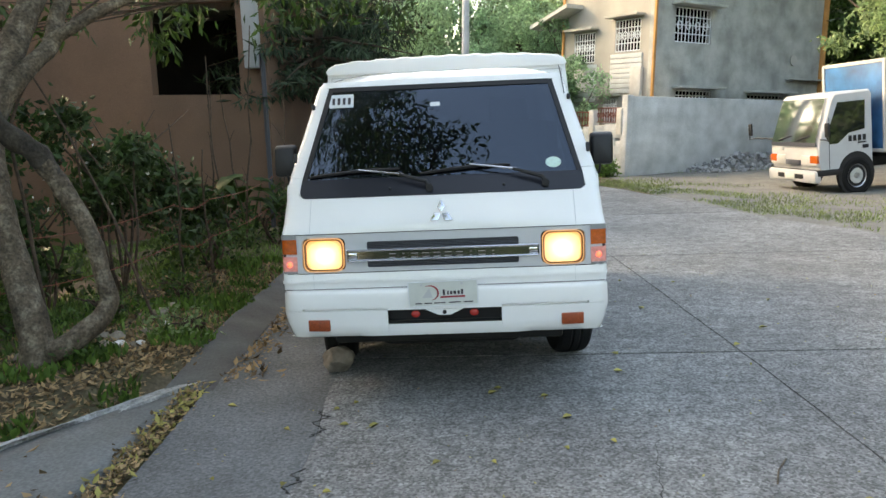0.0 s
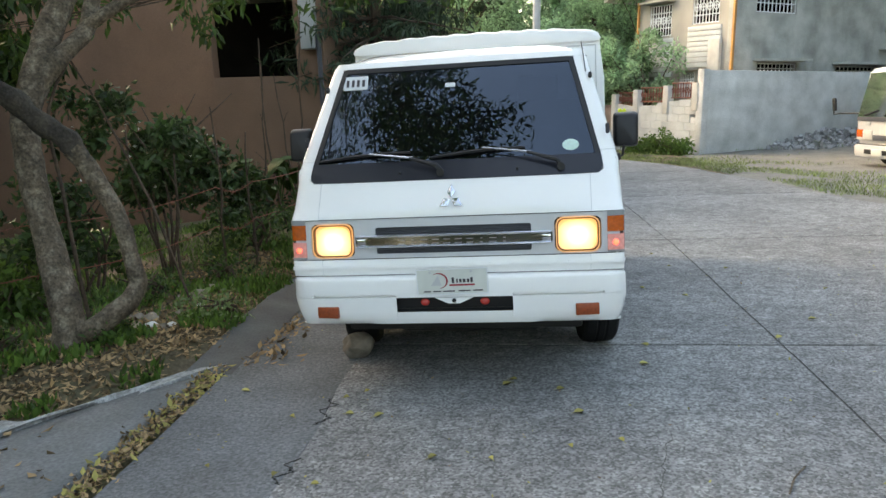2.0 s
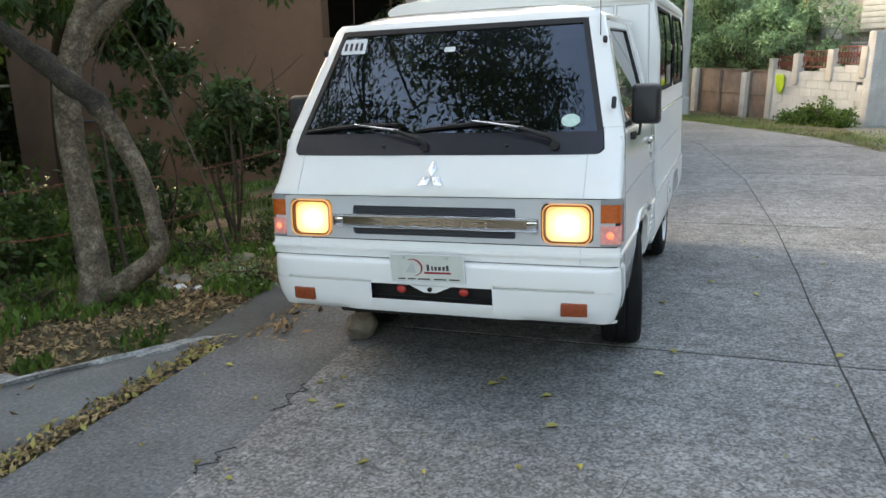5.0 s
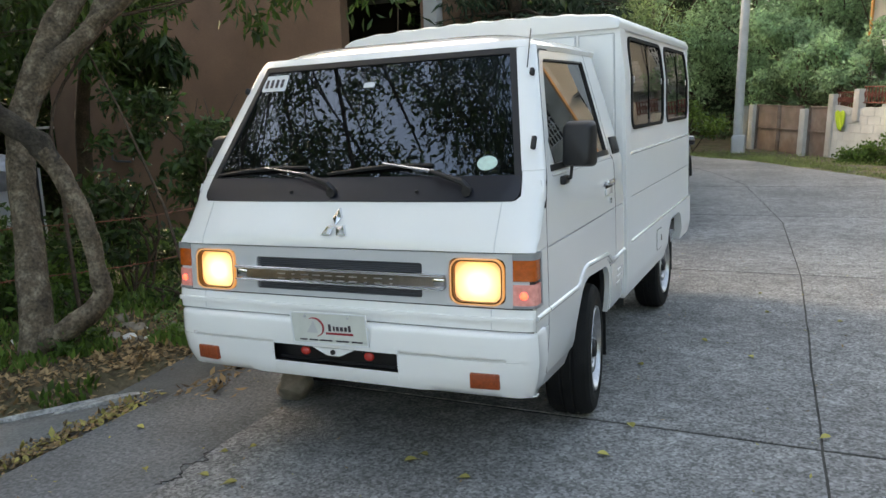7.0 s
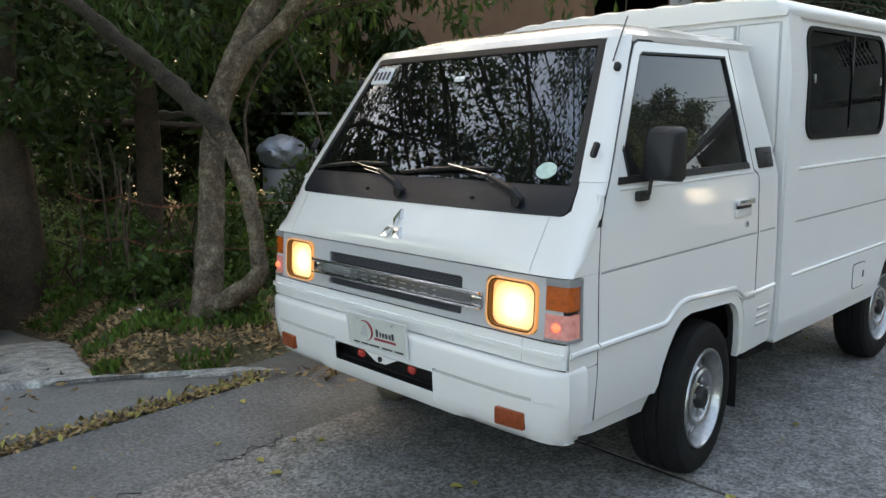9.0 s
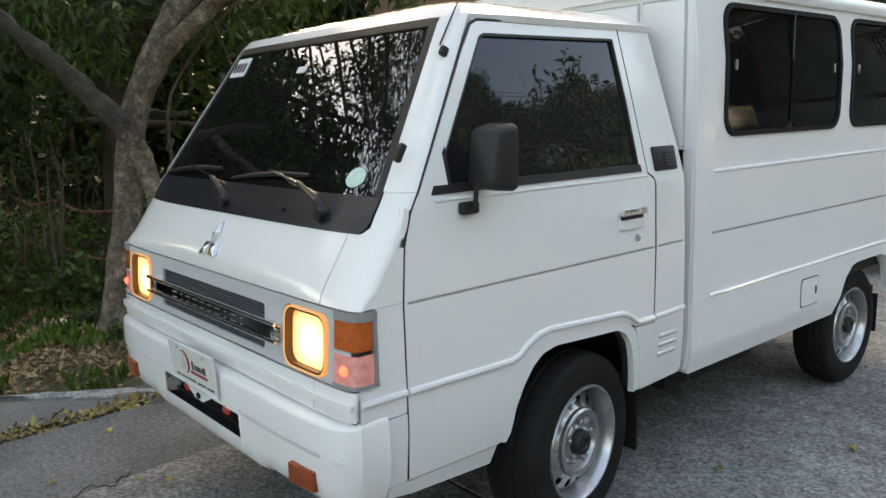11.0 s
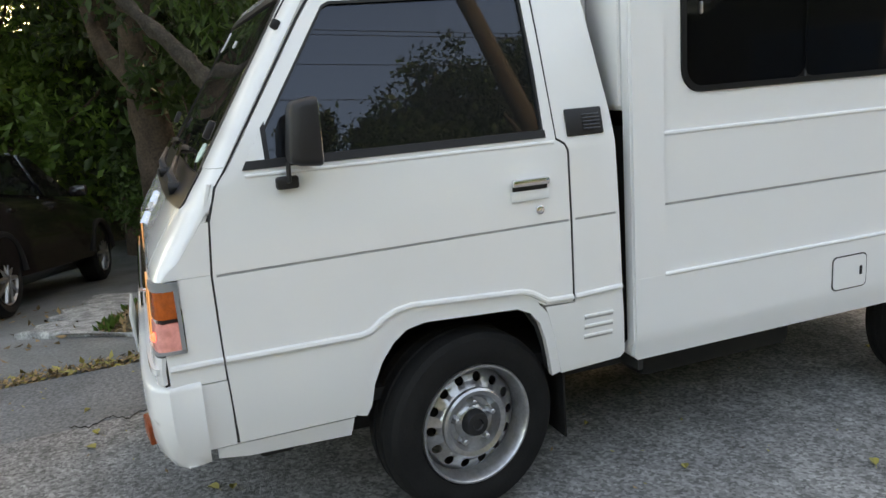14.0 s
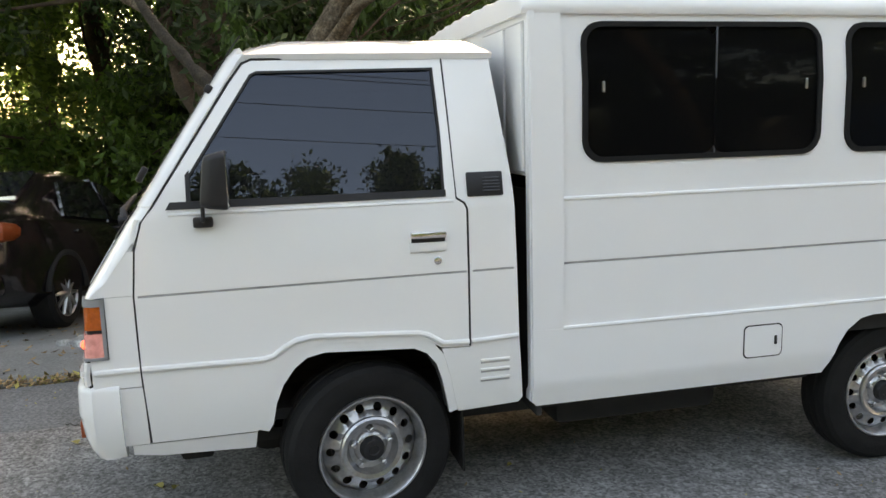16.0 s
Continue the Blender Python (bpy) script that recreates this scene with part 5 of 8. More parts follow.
def wheel(at, sx):
    """Steel wheel with a tyre; turned about x."""
    w_ = base("wheel", Matrix.Translation(at) @ pose(0, 0, 0, 0, 0, 0 if sx > 0 else 180), "", "")
    w_.parent = van
    w_["label"] = "black tyre on a silver steel wheel"
    tp = [(-0.175, 0.2), (-0.185, 0.24), (-0.178, 0.29), (-0.16, 0.308), (-0.13, 0.314), (-0.11, 0.315), (-0.105, 0.309), (-0.097, 0.309), (-0.092, 0.316), (-0.06, 0.316), (-0.055, 0.310), (-0.047, 0.310), (-0.042, 0.315), (-0.02, 0.314), (0.008, 0.308), (0.024, 0.292), (0.031, 0.26), (0.03, 0.235), (0.026, 0.226), (0.026, 0.218), (0.022, 0.208), (0.0, 0.2)]
    part("tyre", lathe(tp, 72, close=True), RUBBER, w_, "black tyre with circumferential grooves", sharp=25)
    rp = [(0.0, 0.198), (0.02, 0.206), (0.028, 0.203), (0.028, 0.197), (0.022, 0.192), (0.006, 0.189), (-0.002, 0.184), (-0.04, 0.182), (-0.055, 0.176), (-0.15, 0.174), (-0.16, 0.196)]
    part("rim", lathe(rp, 64, close=True), STEEL, w_, "silver steel rim")
    holes = []
    for k in range(14):
        a = 2 * math.pi * k / 14
        holes.append([(0.150 * math.cos(a) + 0.0165 * math.cos(b), 0.150 * math.sin(a) + 0.0165 * math.sin(b)) for b in np.linspace(0, 2 * math.pi, 13)[:-1]])
    ring = [(0.183 * math.cos(a), 0.183 * math.sin(a)) for a in np.linspace(0, 2 * math.pi, 65)[:-1]]
    inner = [(0.118 * math.cos(a), 0.118 * math.sin(a)) for a in np.linspace(0, 2 * math.pi, 49)[:-1]]
    pts, faces = flat_fill(ring, [inner] + holes)
    fx = lambda u, v: float(np.interp(math.hypot(u, v), [0.1, 0.122, 0.13, 0.17, 0.185], [0.010, -0.002, -0.014, -0.030, -0.048]))
    sv, sf = solid([(fx(u, v), u, v) for u, v in pts], faces, [(fx(u, v) - 0.006, u, v) for u, v in pts])
    finish("disc", sv, sf, STEEL, w_, "pierced steel disc with round holes", 50)
    dp = [(-0.02, 0.122), (0.010, 0.1205), (0.016, 0.113), (0.011, 0.098), (-0.012, 0.088), (-0.022, 0.08), (-0.022, 0.066), (-0.008, 0.056), (-0.004, 0.046), (-0.03, 0.044)]
    part("wheel_centre", lathe(dp, 48), STEEL, w_)
    part("hub_cap", lathe([(-0.03, 0.047), (0.012, 0.045), (0.026, 0.038), (0.028, 0.02), (0.022, 0.016), (0.022, 0.002)], 28), BLACK, w_, "black hub cap")
    for k in range(5):
        a = 2 * math.pi * k / 5 + 0.3
        b = lathe([(-0.022, 0.016), (-0.012, 0.0135), (-0.006, 0.011), (0.010, 0.0105), (0.013, 0.006)], 6)
        bmesh.ops.translate(b, vec=(0, 0.072 * math.cos(a), 0.072 * math.sin(a)), verts=b.verts)
        part("wheel_nut", b, STEEL, w_, smooth=False)
    part("brake_drum", lathe([(-0.12, 0.13), (-0.05, 0.13)], 32), DARK, w_)
    return w_


for sx in (1, -1):
    fwh = wheel((sx * 0.812, 0.985, 0.315), sx)
    fwh.matrix_basis = fwh.matrix_basis @ pose(0, 0, 0, 0, 0, 8)
    rwh = wheel((sx * 0.755, 3.265, 0.268), sx)
    rwh.matrix_basis = rwh.matrix_basis @ Matrix.Diagonal((0.86, 1, 1, 1))

# ---- tan house beside the verge ----
tan = base("tan_house", pose(0, 0, 0), "unfinished tan stucco house with an open unglazed window", "house")


def wall_with_hole(name, a, b, z0, z1, holes, thick, material, parent, label=""):
    """An upright wall from a to b (x, y), with holes given along it; thick to its left."""
    a, b = Vector((*a, 0)), Vector((*b, 0))
    d = (b - a)
    ln = d.length
    d.normalize()
    nrm = Vector((-d.y, d.x, 0))
    pts, faces = flat_fill([(0, z0), (ln, z0), (ln, z1), (0, z1)], holes)
    v = [a + d * u + Vector((0, 0, z)) for u, z in pts]
    sv, sf = solid(v, faces, [p + nrm * thick for p in v])
    return finish(name, sv, sf, material, parent, label, 30)


wall_with_hole("wall", (-11.85, 12.12), (-4.65, 11.274), -1.3, 5.6, [], 0.2, TANM, tan)
wall_with_hole("wall", (-4.65, 11.27), (-2.95, 11.27), -0.9, 5.6, [[(0.02, 1.98), (1.3, 1.95), (1.3, 3.25), (0.02, 3.25)]], 0.2, TANM, tan)
wall_with_hole("wall", (-2.95, 11.27), (-2.9, 15.5), -0.9, 5.6, [], 0.2, TANM, tan)
wall_with_hole("wall", (-11.85, 20.0), (-11.85, 12.12), -1.3, 5.6, [], 0.2, TANM, tan)
part("column", box((0.2, 0.24, 3.4), (-3.12, 11.2, 4.0), 0.015), POLEM, tan, "bare grey concrete column")
part("floor_slab", box((8.0, 7.4, 0.15), (-7.2, 16.1, 3.35), 0.01), GREYWALL, tan)
part("corner_pipe", tube(bmesh.new(), [(-2.98, 11.16, -0.2), (-2.98, 11.16, 2.5)], 0.035, 8), GRILLEM, tan)
# near-black sheet paints the unlit room behind the opening
part("inner_wall", box((5.0, 0.15, 3.4), (-5.5, 13.6, 1.7)), DARK, tan, "near-black inner wall, the room's darkness put into its colour")
part("roof", box((9.6, 9.0, 0.12), (-7.3, 15.9, 5.75), 0.02, pose(0, 0, 0, 0, 4, 0)), ROOFM, tan)
part("wall_hook", tube(bmesh.new(), [(-10.1, 11.88, 1.12), (-10.1, 11.87, 0.8), (-9.95, 11.85, 0.77), (-9.6, 11.82, 0.76)], 0.02, 6), GRILLEM, tan)

# ---- concrete house with its yard wall and fence ----
HOUSE = Matrix.Translation((3.75, 20.2, 0)) @ pose(0, 0, 0, 0, 2.5, 0) @ pose(0, 0, 0, 0, 0, 33)
house = base("concrete_house", HOUSE, "two-storey house, bare grey plaster and cream side, grilled windows", "house")
CX = 2.0


def grille(parent, plane, a0, z0, a1, z1, at, nv, nh, rings=True):
    """Ornamental steel bars in a window; plane 'x': the wall's face lies at y=at, else at x=at."""
    g = bmesh.new()
    p = (lambda a, z: (a, at, z)) if plane == "x" else (lambda a, z: (at, a, z))
    for i in range(nv + 1):
        a = a0 + (a1 - a0) * i / nv
        tube(g, [p(a, z0), p(a, z1)], 0.016, 4)
    for i in range(nh + 1):
        z = z0 + (z1 - z0) * i / nh
        tube(g, [p(a0, z), p(a1, z)], 0.016, 4)
    if rings:
        for k in range(4):
            c = a0 + (a1 - a0) * (k + 0.5) / 4
            zc = (z0 + z1) / 2
            tube(g, [p(c + 0.09 * math.cos(t), zc + 0.11 * math.sin(t)) for t in np.linspace(0, 2 * math.pi, 11)], 0.016, 4, False)
    return part("window_grille", g, STICKW, parent, "white steel window grille")


# right-hand front, grey
hw = [(2.79, 3.48), (4.25, 3.48), (4.25, 4.44), (2.79, 4.44)]
pts, faces = flat_fill([(CX, -0.3), (9.5, -0.3), (9.5, 6.4), (CX, 6.4)], [hw, [(2.95, 1.62), (4.4, 1.62), (4.4, 2.17), (2.95, 2.17)], [(6.0, 1.62), (7.7, 1.62), (7.7, 2.12), (6.0, 2.12)]])
sv, sf = solid([(u, 1.2, v) for u, v in pts], faces, [(u, 1.38, v) for u, v in pts])
finish("wall", sv, sf, HOUSEWALL, house, "bare grey plastered wall")
for a0, a1, z0, z1 in ((2.79, 4.25, 3.48, 4.44), (2.95, 4.4, 1.62, 2.17), (6.0, 7.7, 1.62, 2.12)):
    wn = part("window", box((a1 - a0 - 0.01, 0.03, z1 - z0 - 0.01), ((a0 + a1) / 2, 1.36, (z0 + z1) / 2)), DARKGLASS, house, "dark window behind a grille")
    grille(wn, "x", a0 + 0.02, z0 + 0.02, a1 - 0.02, z1 - 0.02, 1.235, 10, 4, z0 > 3)
    part("window_hood", box((a1 - a0 + 0.35, 0.42, 0.07), ((a0 + a1) / 2, 1.0, z1 + 0.07), 0.01), HOUSEWALL, house)
part("corner_post", box((0.075, 0.075, 6.7), (CX + 0.01, 1.18, 3.05), 0.01), ORANGEM, house, "orange-primed corner post")
part("corner_post", box((0.1, 0.14, 6.7), (9.4, 1.12, 3.05), 0.01), ORANGEM, house, "orange-primed corner post")
part("steel_ledge", box((1.6, 0.25, 0.05), (8.5, 1.08, 2.62), 0.01), HOUSEWALL, house)
ac = lathe([(0, 0.16), (0.03, 0.16), (0.05, 0.12)], 20, "y")
bmesh.ops.translate(ac, vec=(8.0, 1.14, 3.2), verts=ac.verts)
part("vent_patch", ac, PALEPOST, house)
# left-hand side, cream
lw = [((3.6, 3.0), (4.56, 3.9)), ((1.72, 3.24), (2.74, 4.14))]
pts, faces = flat_fill([(1.38, -0.4), (5.1, -0.4), (5.1, 6.4), (1.38, 6.4)], [[(a, c), (b, c), (b, d), (a, d)] for (a, c), (b, d) in lw] + [[(2.55, 1.2), (3.15, 1.2), (3.15, 1.95), (2.55, 1.95)]])
sv, sf = solid([(CX, u, v) for u, v in pts], faces, [(CX + 0.18, u, v) for u, v in pts])
finish("wall", sv, sf, CREAM, house, "cream plastered side wall")
for (a0, z0), (a1, z1) in lw + [((2.55, 1.2), (3.15, 1.95))]:
    wn = part("window", box((0.03, a1 - a0 - 0.01, z1 - z0 - 0.01), (CX + 0.15, (a0 + a1) / 2, (z0 + z1) / 2)), DARKGLASS, house, "dark window behind a grille")
    grille(wn, "y", a0 + 0.02, z0 + 0.02, a1 - 0.02, z1 - 0.02, CX + 0.02, 8, 4)
    part("window_hood", box((0.35, a1 - a0 + 0.3, 0.07), (CX - 0.15, (a0 + a1) / 2, z1 + 0.08), 0.01), CREAM, house)
    for k in range(8 if z0 > 2.5 else 0):
        part("siding_board", box((0.05, a1 - a0 + 0.25, 0.125), (CX - 0.02, (a0 + a1) / 2, z0 - 0.12 - 0.14 * k), 0.012), BLOCKM, house)
part("corner_post", box((0.08, 0.08, 6.7), (CX - 0.01, 5.07, 3.05), 0.01), ORANGEM, house)
part("meter_board", box((0.1, 0.42, 0.9), (CX - 0.06, 1.75, 2.35), 0.01), PALEPOST, house)
v = [(1.0, 0.2, 6.3), (10.5, 0.2, 6.3), (10.5, 3.9, 7.6), (1.0, 3.9, 7.6), (1.0, 6.2, 6.4), (10.5, 6.2, 6.4)]
low = [(a, b, c - 0.14) for a, b, c in v]
sv, sf = solid(v, [(0, 1, 2, 3), (3, 2, 5, 4)], low)
finish("roof", sv, sf, ROOFM, house, "aged sheet roof")
ev = [(1.35, 4.2, 4.62), (1.35, 6.0, 4.12), (3.2, 6.0, 4.12), (3.2, 4.2, 4.62)]
sv, sf = solid(ev, [(0, 1, 2, 3)], [(a, b, c + 0.12) for a, b, c in ev])
finish("eave", sv, sf, PALEPOST, house, "pale boarded eave")
part("wall", box((7.5, 0.18, 6.8), (5.75, 5.0, 3.0)), CREAM, house)
ywall = base("yard_wall", HOUSE, "grey plastered boundary wall, patchy cement", "wall")
part("wall_body", box((9.0, 0.16, 2.4), (4.5, 0.08, 0.72), 0.02), GREYWALL, ywall)
part("wall_end", box((0.2, 0.22, 2.42), (0.06, 0.06, 0.73), 0.02), GREYWALL, ywall)
fence = base("block_fence", HOUSE, "whitewashed block fence with posts and rusty red grilles", "fence")
zf = lambda y: float(np.interp(y, [0, 3.4, 7], [1.27, 0.92, 0.9]))
nrow = 9
for k in range(nrow):
    for j in range(8):
        y0, y1 = 0.17 + 0.42 * j + (0.21 if k % 2 else 0), 0.17 + 0.42 * (j + 1) + (0.21 if k % 2 else 0) - 0.004
        y1 = min(y1, 3.4)
        if y1 - y0 < 0.05:
            continue
        ym = (y0 + y1) / 2
        z0, z1 = -0.35 + 0.2 * k, -0.35 + 0.2 * (k + 1) - 0.005
        z1 = min(z1, zf(ym))
        if z1 - z0 < 0.06:
            continue
        part("block", box((0.15, y1 - y0, z1 - z0), (0.05, ym, (z0 + z1) / 2), 0.006, None, 1), BLOCKM, fence)
part("mortar_core", box((0.11, 3.3, 1.25), (0.05, 1.75, 0.3), 0, pose(0, 0, 0, 5.5, 0, 0)), GREYWALL, fence)
for y, top in ((0.22, 1.62), (1.27, 1.56), (2.48, 1.46), (3.43, 1.34)):
    h = top - (zf(y) - 0.3 if y < 3 else -0.4)
    part("post", box((0.2, 0.2, h), (0.03, y, top - h / 2), 0.015), PALEPOST, fence)
for y0, y1 in ((0.32, 1.17), (1.37, 2.38), (2.58, 3.33)):
    g = bmesh.new()
    zb = max(zf(y0), zf(y1)) + 0.02
    zt = zb + 0.36
    n = 9
    for k in range(n):
        y = y0 + (y1 - y0) * (k + 0.5) / n
        tube(g, [(0.05, y, zb), (0.05, y, zt)], 0.012, 4)
        tube(g, [(0.05, y + 0.04 * math.cos(t), zb + 0.18 + 0.07 * math.sin(t)) for t in np.linspace(0, 6.2832, 9)], 0.01, 4, False)
    for z in (zb, zt):
        tube(g, [(0.05, y0, z), (0.05, y1, z)], 0.015, 4)
    part("fence_grille", g, RUSTM, fence, "rusty red fence grille")
v = []
for k in range(13):
    for m_ in range(11):
        u, w_ = k / 12 - 0.5, m_ / 10
        v.append((-0.075 + 0.03 * math.sin(9 * u + 2 * w_) * w_, 3.02 + 0.36 * u * (1 - 0.35 * w_ * w_) - 0.05 * w_, 0.94 - 0.46 * w_ * (1 - 0.9 * u * u) - 0.02 * math.cos(12 * u)))
f = [(k * 11 + m_, (k + 1) * 11 + m_, (k + 1) * 11 + m_ + 1, k * 11 + m_ + 1) for k in range(12) for m_ in range(10)]
sv, sf = solid(v, f, [(a + 0.006, b, c) for a, b, c in v])
tagged(finish("hanging_cloth", sv, sf, SIGNG, sharp=180), "crumpled lime green cloth hanging on the block fence", "cloth").matrix_basis = HOUSE
gate = base("gate", HOUSE, "brown steel double gate between pale posts", "gate")
for y, top in ((4.5, 0.96), (7.05, 1.03), (7.55, 1.0)):
    part("post", box((0.24, 0.24, 1.6), (0, y, top - 0.8), 0.015), PALEPOST, gate)
for y0, y1 in ((3.56, 4.36), (4.64, 5.76), (5.8, 6.92)):
    gl = part("gate_leaf", box((0.03, y1 - y0, 1.36), (0.03, (y0 + y1) / 2, 0.36), 0.006), GATEM, gate, "rust-brown sheet steel gate leaf")
    for z in (-0.3, 0.4, 1.02):
        part("gate_rail", box((0.04, y1 - y0 - 0.09, 0.04), (-0.002, (y0 + y1) / 2, z), 0.005), GATEM, gl)
    for y in (y0 + 0.022, y1 - 0.022):
        part("gate_stile", box((0.045, 0.04, 1.36), (-0.002, y, 0.36), 0.005), GATEM, gl)

pole = base("utility_pole", Matrix.Translation((-0.4, 24.7, -0.1)) @ pose(0, 0, 0, 0, 2.0, 0), "tall pale concrete utility pole", "pole")
part("shaft", tube(bmesh.new(), [(0, 0, -0.3), (0, 0, 4), (0, 0, 9)], [0.13, 0.115, 0.09], 16), POLEM, pole)
part("footing", box((0.36, 0.36, 0.7), (0.03, 0, 0.15), 0.05), POLEM, pole)

# ---- small things for vehicles ----
def road_wheel(parent, at, sx, r, rim_r, spokes=10, width=0.2, disc=False):
    w_ = base("wheel", Matrix.Translation(at) @ pose(0, 0, 0, 0, 0, 0 if sx > 0 else 180), "black tyre with a metal rim", "")
    w_.parent = parent
    tp = [(-width, rim_r), (-width - 0.01, r * 0.85), (-width + 0.02, r * 0.98), (-0.1, r), (-0.02, r * 0.98), (0.012, r * 0.86), (0.008, rim_r + 0.02), (0.0, rim_r)]
    part("tyre", lathe(tp, 36, close=True), RUBBER, w_)
    rp = [(-0.12, rim_r * 0.9), (-0.01, rim_r * 0.93), (0.004, rim_r), (-0.01, rim_r * 1.02), (-0.14, rim_r)]
    rm = part("rim", lathe(rp, 36, close=True), STEEL, w_)
    g = bmesh.new()
    for k in range(0 if disc else spokes):
        a = 2 * math.pi * k / spokes
        tube(g, [(0.0, 0.03 * math.cos(a), 0.03 * math.sin(a)), (-0.008, rim_r * 0.95 * math.cos(a), rim_r * 0.95 * math.sin(a))], [0.026, 0.017], 6)
    if disc:
        part("disc", lathe([(-0.05, rim_r * 0.97), (-0.03, rim_r * 0.8), (-0.005, rim_r * 0.6), (-0.01, rim_r * 0.4), (-0.02, 0.02)], 36), PALEPOST, w_, "pale painted steel wheel disc")
        for k in range(8):
            a = 2 * math.pi * k / 8
            h = lathe([(-0.03, 0.022), (-0.012, 0.022)], 12)
            bmesh.ops.translate(h, vec=(0, rim_r * 0.76 * math.cos(a), rim_r * 0.76 * math.sin(a)), verts=h.verts)
            part("disc_hole", h, DARK, w_)
        g.free()
    else:
        part("spokes", g, STEEL, w_)
    part("hub", lathe([(-0.05, 0.06), (0.012, 0.05), (0.016, 0.02)], 20), STEEL, w_)
    part("brake_disc", lathe([(-0.1, rim_r * 0.88), (-0.07, rim_r * 0.88)], 24), DARK, w_)
    return w_


def loft(name, stations, material, parent, label="", sharp=40):
    """A car body from stations (y, half width, bottom, belt, roof, roof half width)."""
    v = []
    for y, w_, zb, zm, zr, wr in stations:
        half = [(0, zb), (w_ * 0.82, zb), (w_ * 0.97, zb + 0.10), (w_, zb + 0.5 * (zm - zb)), (w_ * 0.98, zm - 0.05), (w_ * 0.955, zm), (wr + (w_ * 0.93 - wr) * 0.35, zm + (zr - zm) * 0.6), (wr, zr - 0.05 * min(1, (zr - zm) * 3)), (wr * 0.8, zr), (0, zr + 0.012)]
        ring = half + [(-x, z) for x, z in half[-2:0:-1]]
        v += [(x, y, z) for x, z in ring]
    n = 18
    f = [(i * n + k, i * n + (k + 1) % n, (i + 1) * n + (k + 1) % n, (i + 1) * n + k) for i in range(len(stations) - 1) for k in range(n)]
    f += [tuple(range(n)), tuple(range((len(stations) - 1) * n, len(stations) * n))]
    return finish(name, v, f, material, parent, label, sharp)


def sedan(m, paint, label):
    """A parked saloon; nose towards -y."""
    car = base("car", m, label, "car")
    st = [(-2.18, 0.62, 0.30, 0.55, 0.60, 0.55), (-2.10, 0.76, 0.22, 0.66, 0.70, 0.62), (-1.7, 0.84, 0.20, 0.76, 0.84, 0.62), (-1.0, 0.86, 0.20, 0.86, 0.97, 0.62), (-0.72, 0.86, 0.20, 0.90, 1.05, 0.62), (-0.1, 0.86, 0.20, 0.92, 1.40, 0.56), (0.4, 0.86, 0.20, 0.94, 1.47, 0.55), (0.95, 0.86, 0.20, 0.96, 1.42, 0.54), (1.5, 0.86, 0.22, 0.98, 1.14, 0.58), (1.85, 0.84, 0.26, 1.0, 1.07, 0.62), (2.1, 0.78, 0.32, 0.95, 1.0, 0.60), (2.2, 0.66, 0.38, 0.8, 0.84, 0.52)]
    body = loft("body", st, paint, car)

    def pane_side(sx, out, nm):
        pts, faces = flat_fill(out)
        xx = lambda z: float(np.interp(z, [0.93, 1.2, 1.42], [0.835, 0.745, 0.60])) + 0.012
        sv, sf = solid([(sx * xx(z), y, z) for y, z in pts], faces, [(sx * (xx(z) - 0.03), y, z) for y, z in pts])
        finish(nm, sv, sf, DARKGLASS2, car, "dark side window")
    for sx in (1, -1):
        pane_side(sx, [(-0.62, 0.95), (0.18, 0.97), (0.16, 1.37), (-0.08, 1.34)], "side_window")
        pane_side(sx, [(0.24, 0.97), (1.2, 1.0), (0.98, 1.32), (0.22, 1.37)], "side_window")
        road_wheel(car, (sx * 0.83, -1.32, 0.315), sx, 0.315, 0.21)
        road_wheel(car, (sx * 0.83, 1.27, 0.315), sx, 0.315, 0.21)
        part("wing_mirror", box((0.17, 0.1, 0.12), (sx * 0.96, -0.42, 1.0), 0.04), paint, car)
        tl = part("tail_lamp", box((0.26, 0.3, 0.16), (sx * 0.68, 2.02, 0.86), 0.05), MARKER, car, "red tail lamp")
        part("lamp_lens", box((0.2, 0.03, 0.06), (sx * 0.66, 2.18, 0.86), 0.012), PALEPOST, tl)
        part("headlamp", box((0.3, 0.25, 0.13), (sx * 0.62, -1.98, 0.66), 0.05), CHROME, car)
        for yy in (-0.42, 0.55):
            part("door_handle", box((0.03, 0.16, 0.03), (sx * 0.855, yy + 0.42, 0.86), 0.01), paint, car)
        for yy, zz in ((-1.32, 0.315), (1.27, 0.315)):
            arch = tube(bmesh.new(), [(sx * 0.852, yy + 0.36 * math.cos(a), zz + 0.36 * math.sin(a)) for a in np.linspace(0.1, math.pi - 0.1, 15)], 0.025, 8)
            part("wheel_arch", arch, DARK, car)
    for y0, z0, y1, z1, nm in ((-0.70, 1.065, -0.13, 1.40, "windscreen"), (1.48, 1.16, 0.98, 1.42, "rear_window")):
        pts = [(-0.55, 0), (0.55, 0), (0.48, 1), (-0.48, 1)]
        v = [(x, y0 + (y1 - y0) * t, z0 + (z1 - z0) * t + 0.02) for x, t in pts]
        sv, sf = solid(v, [(0, 1, 2, 3)], [(a, b, c - 0.03) for a, b, c in v])
        finish(nm, sv, sf, DARKGLASS2, car, "dark glass")
    part("rear_bumper", box((1.5, 0.18, 0.2), (0, 2.13, 0.45), 0.06), paint, car)
    part("plate", box((0.36, 0.02, 0.14), (0, 2.225, 0.62), 0.003), PLATEM, car)
    return car


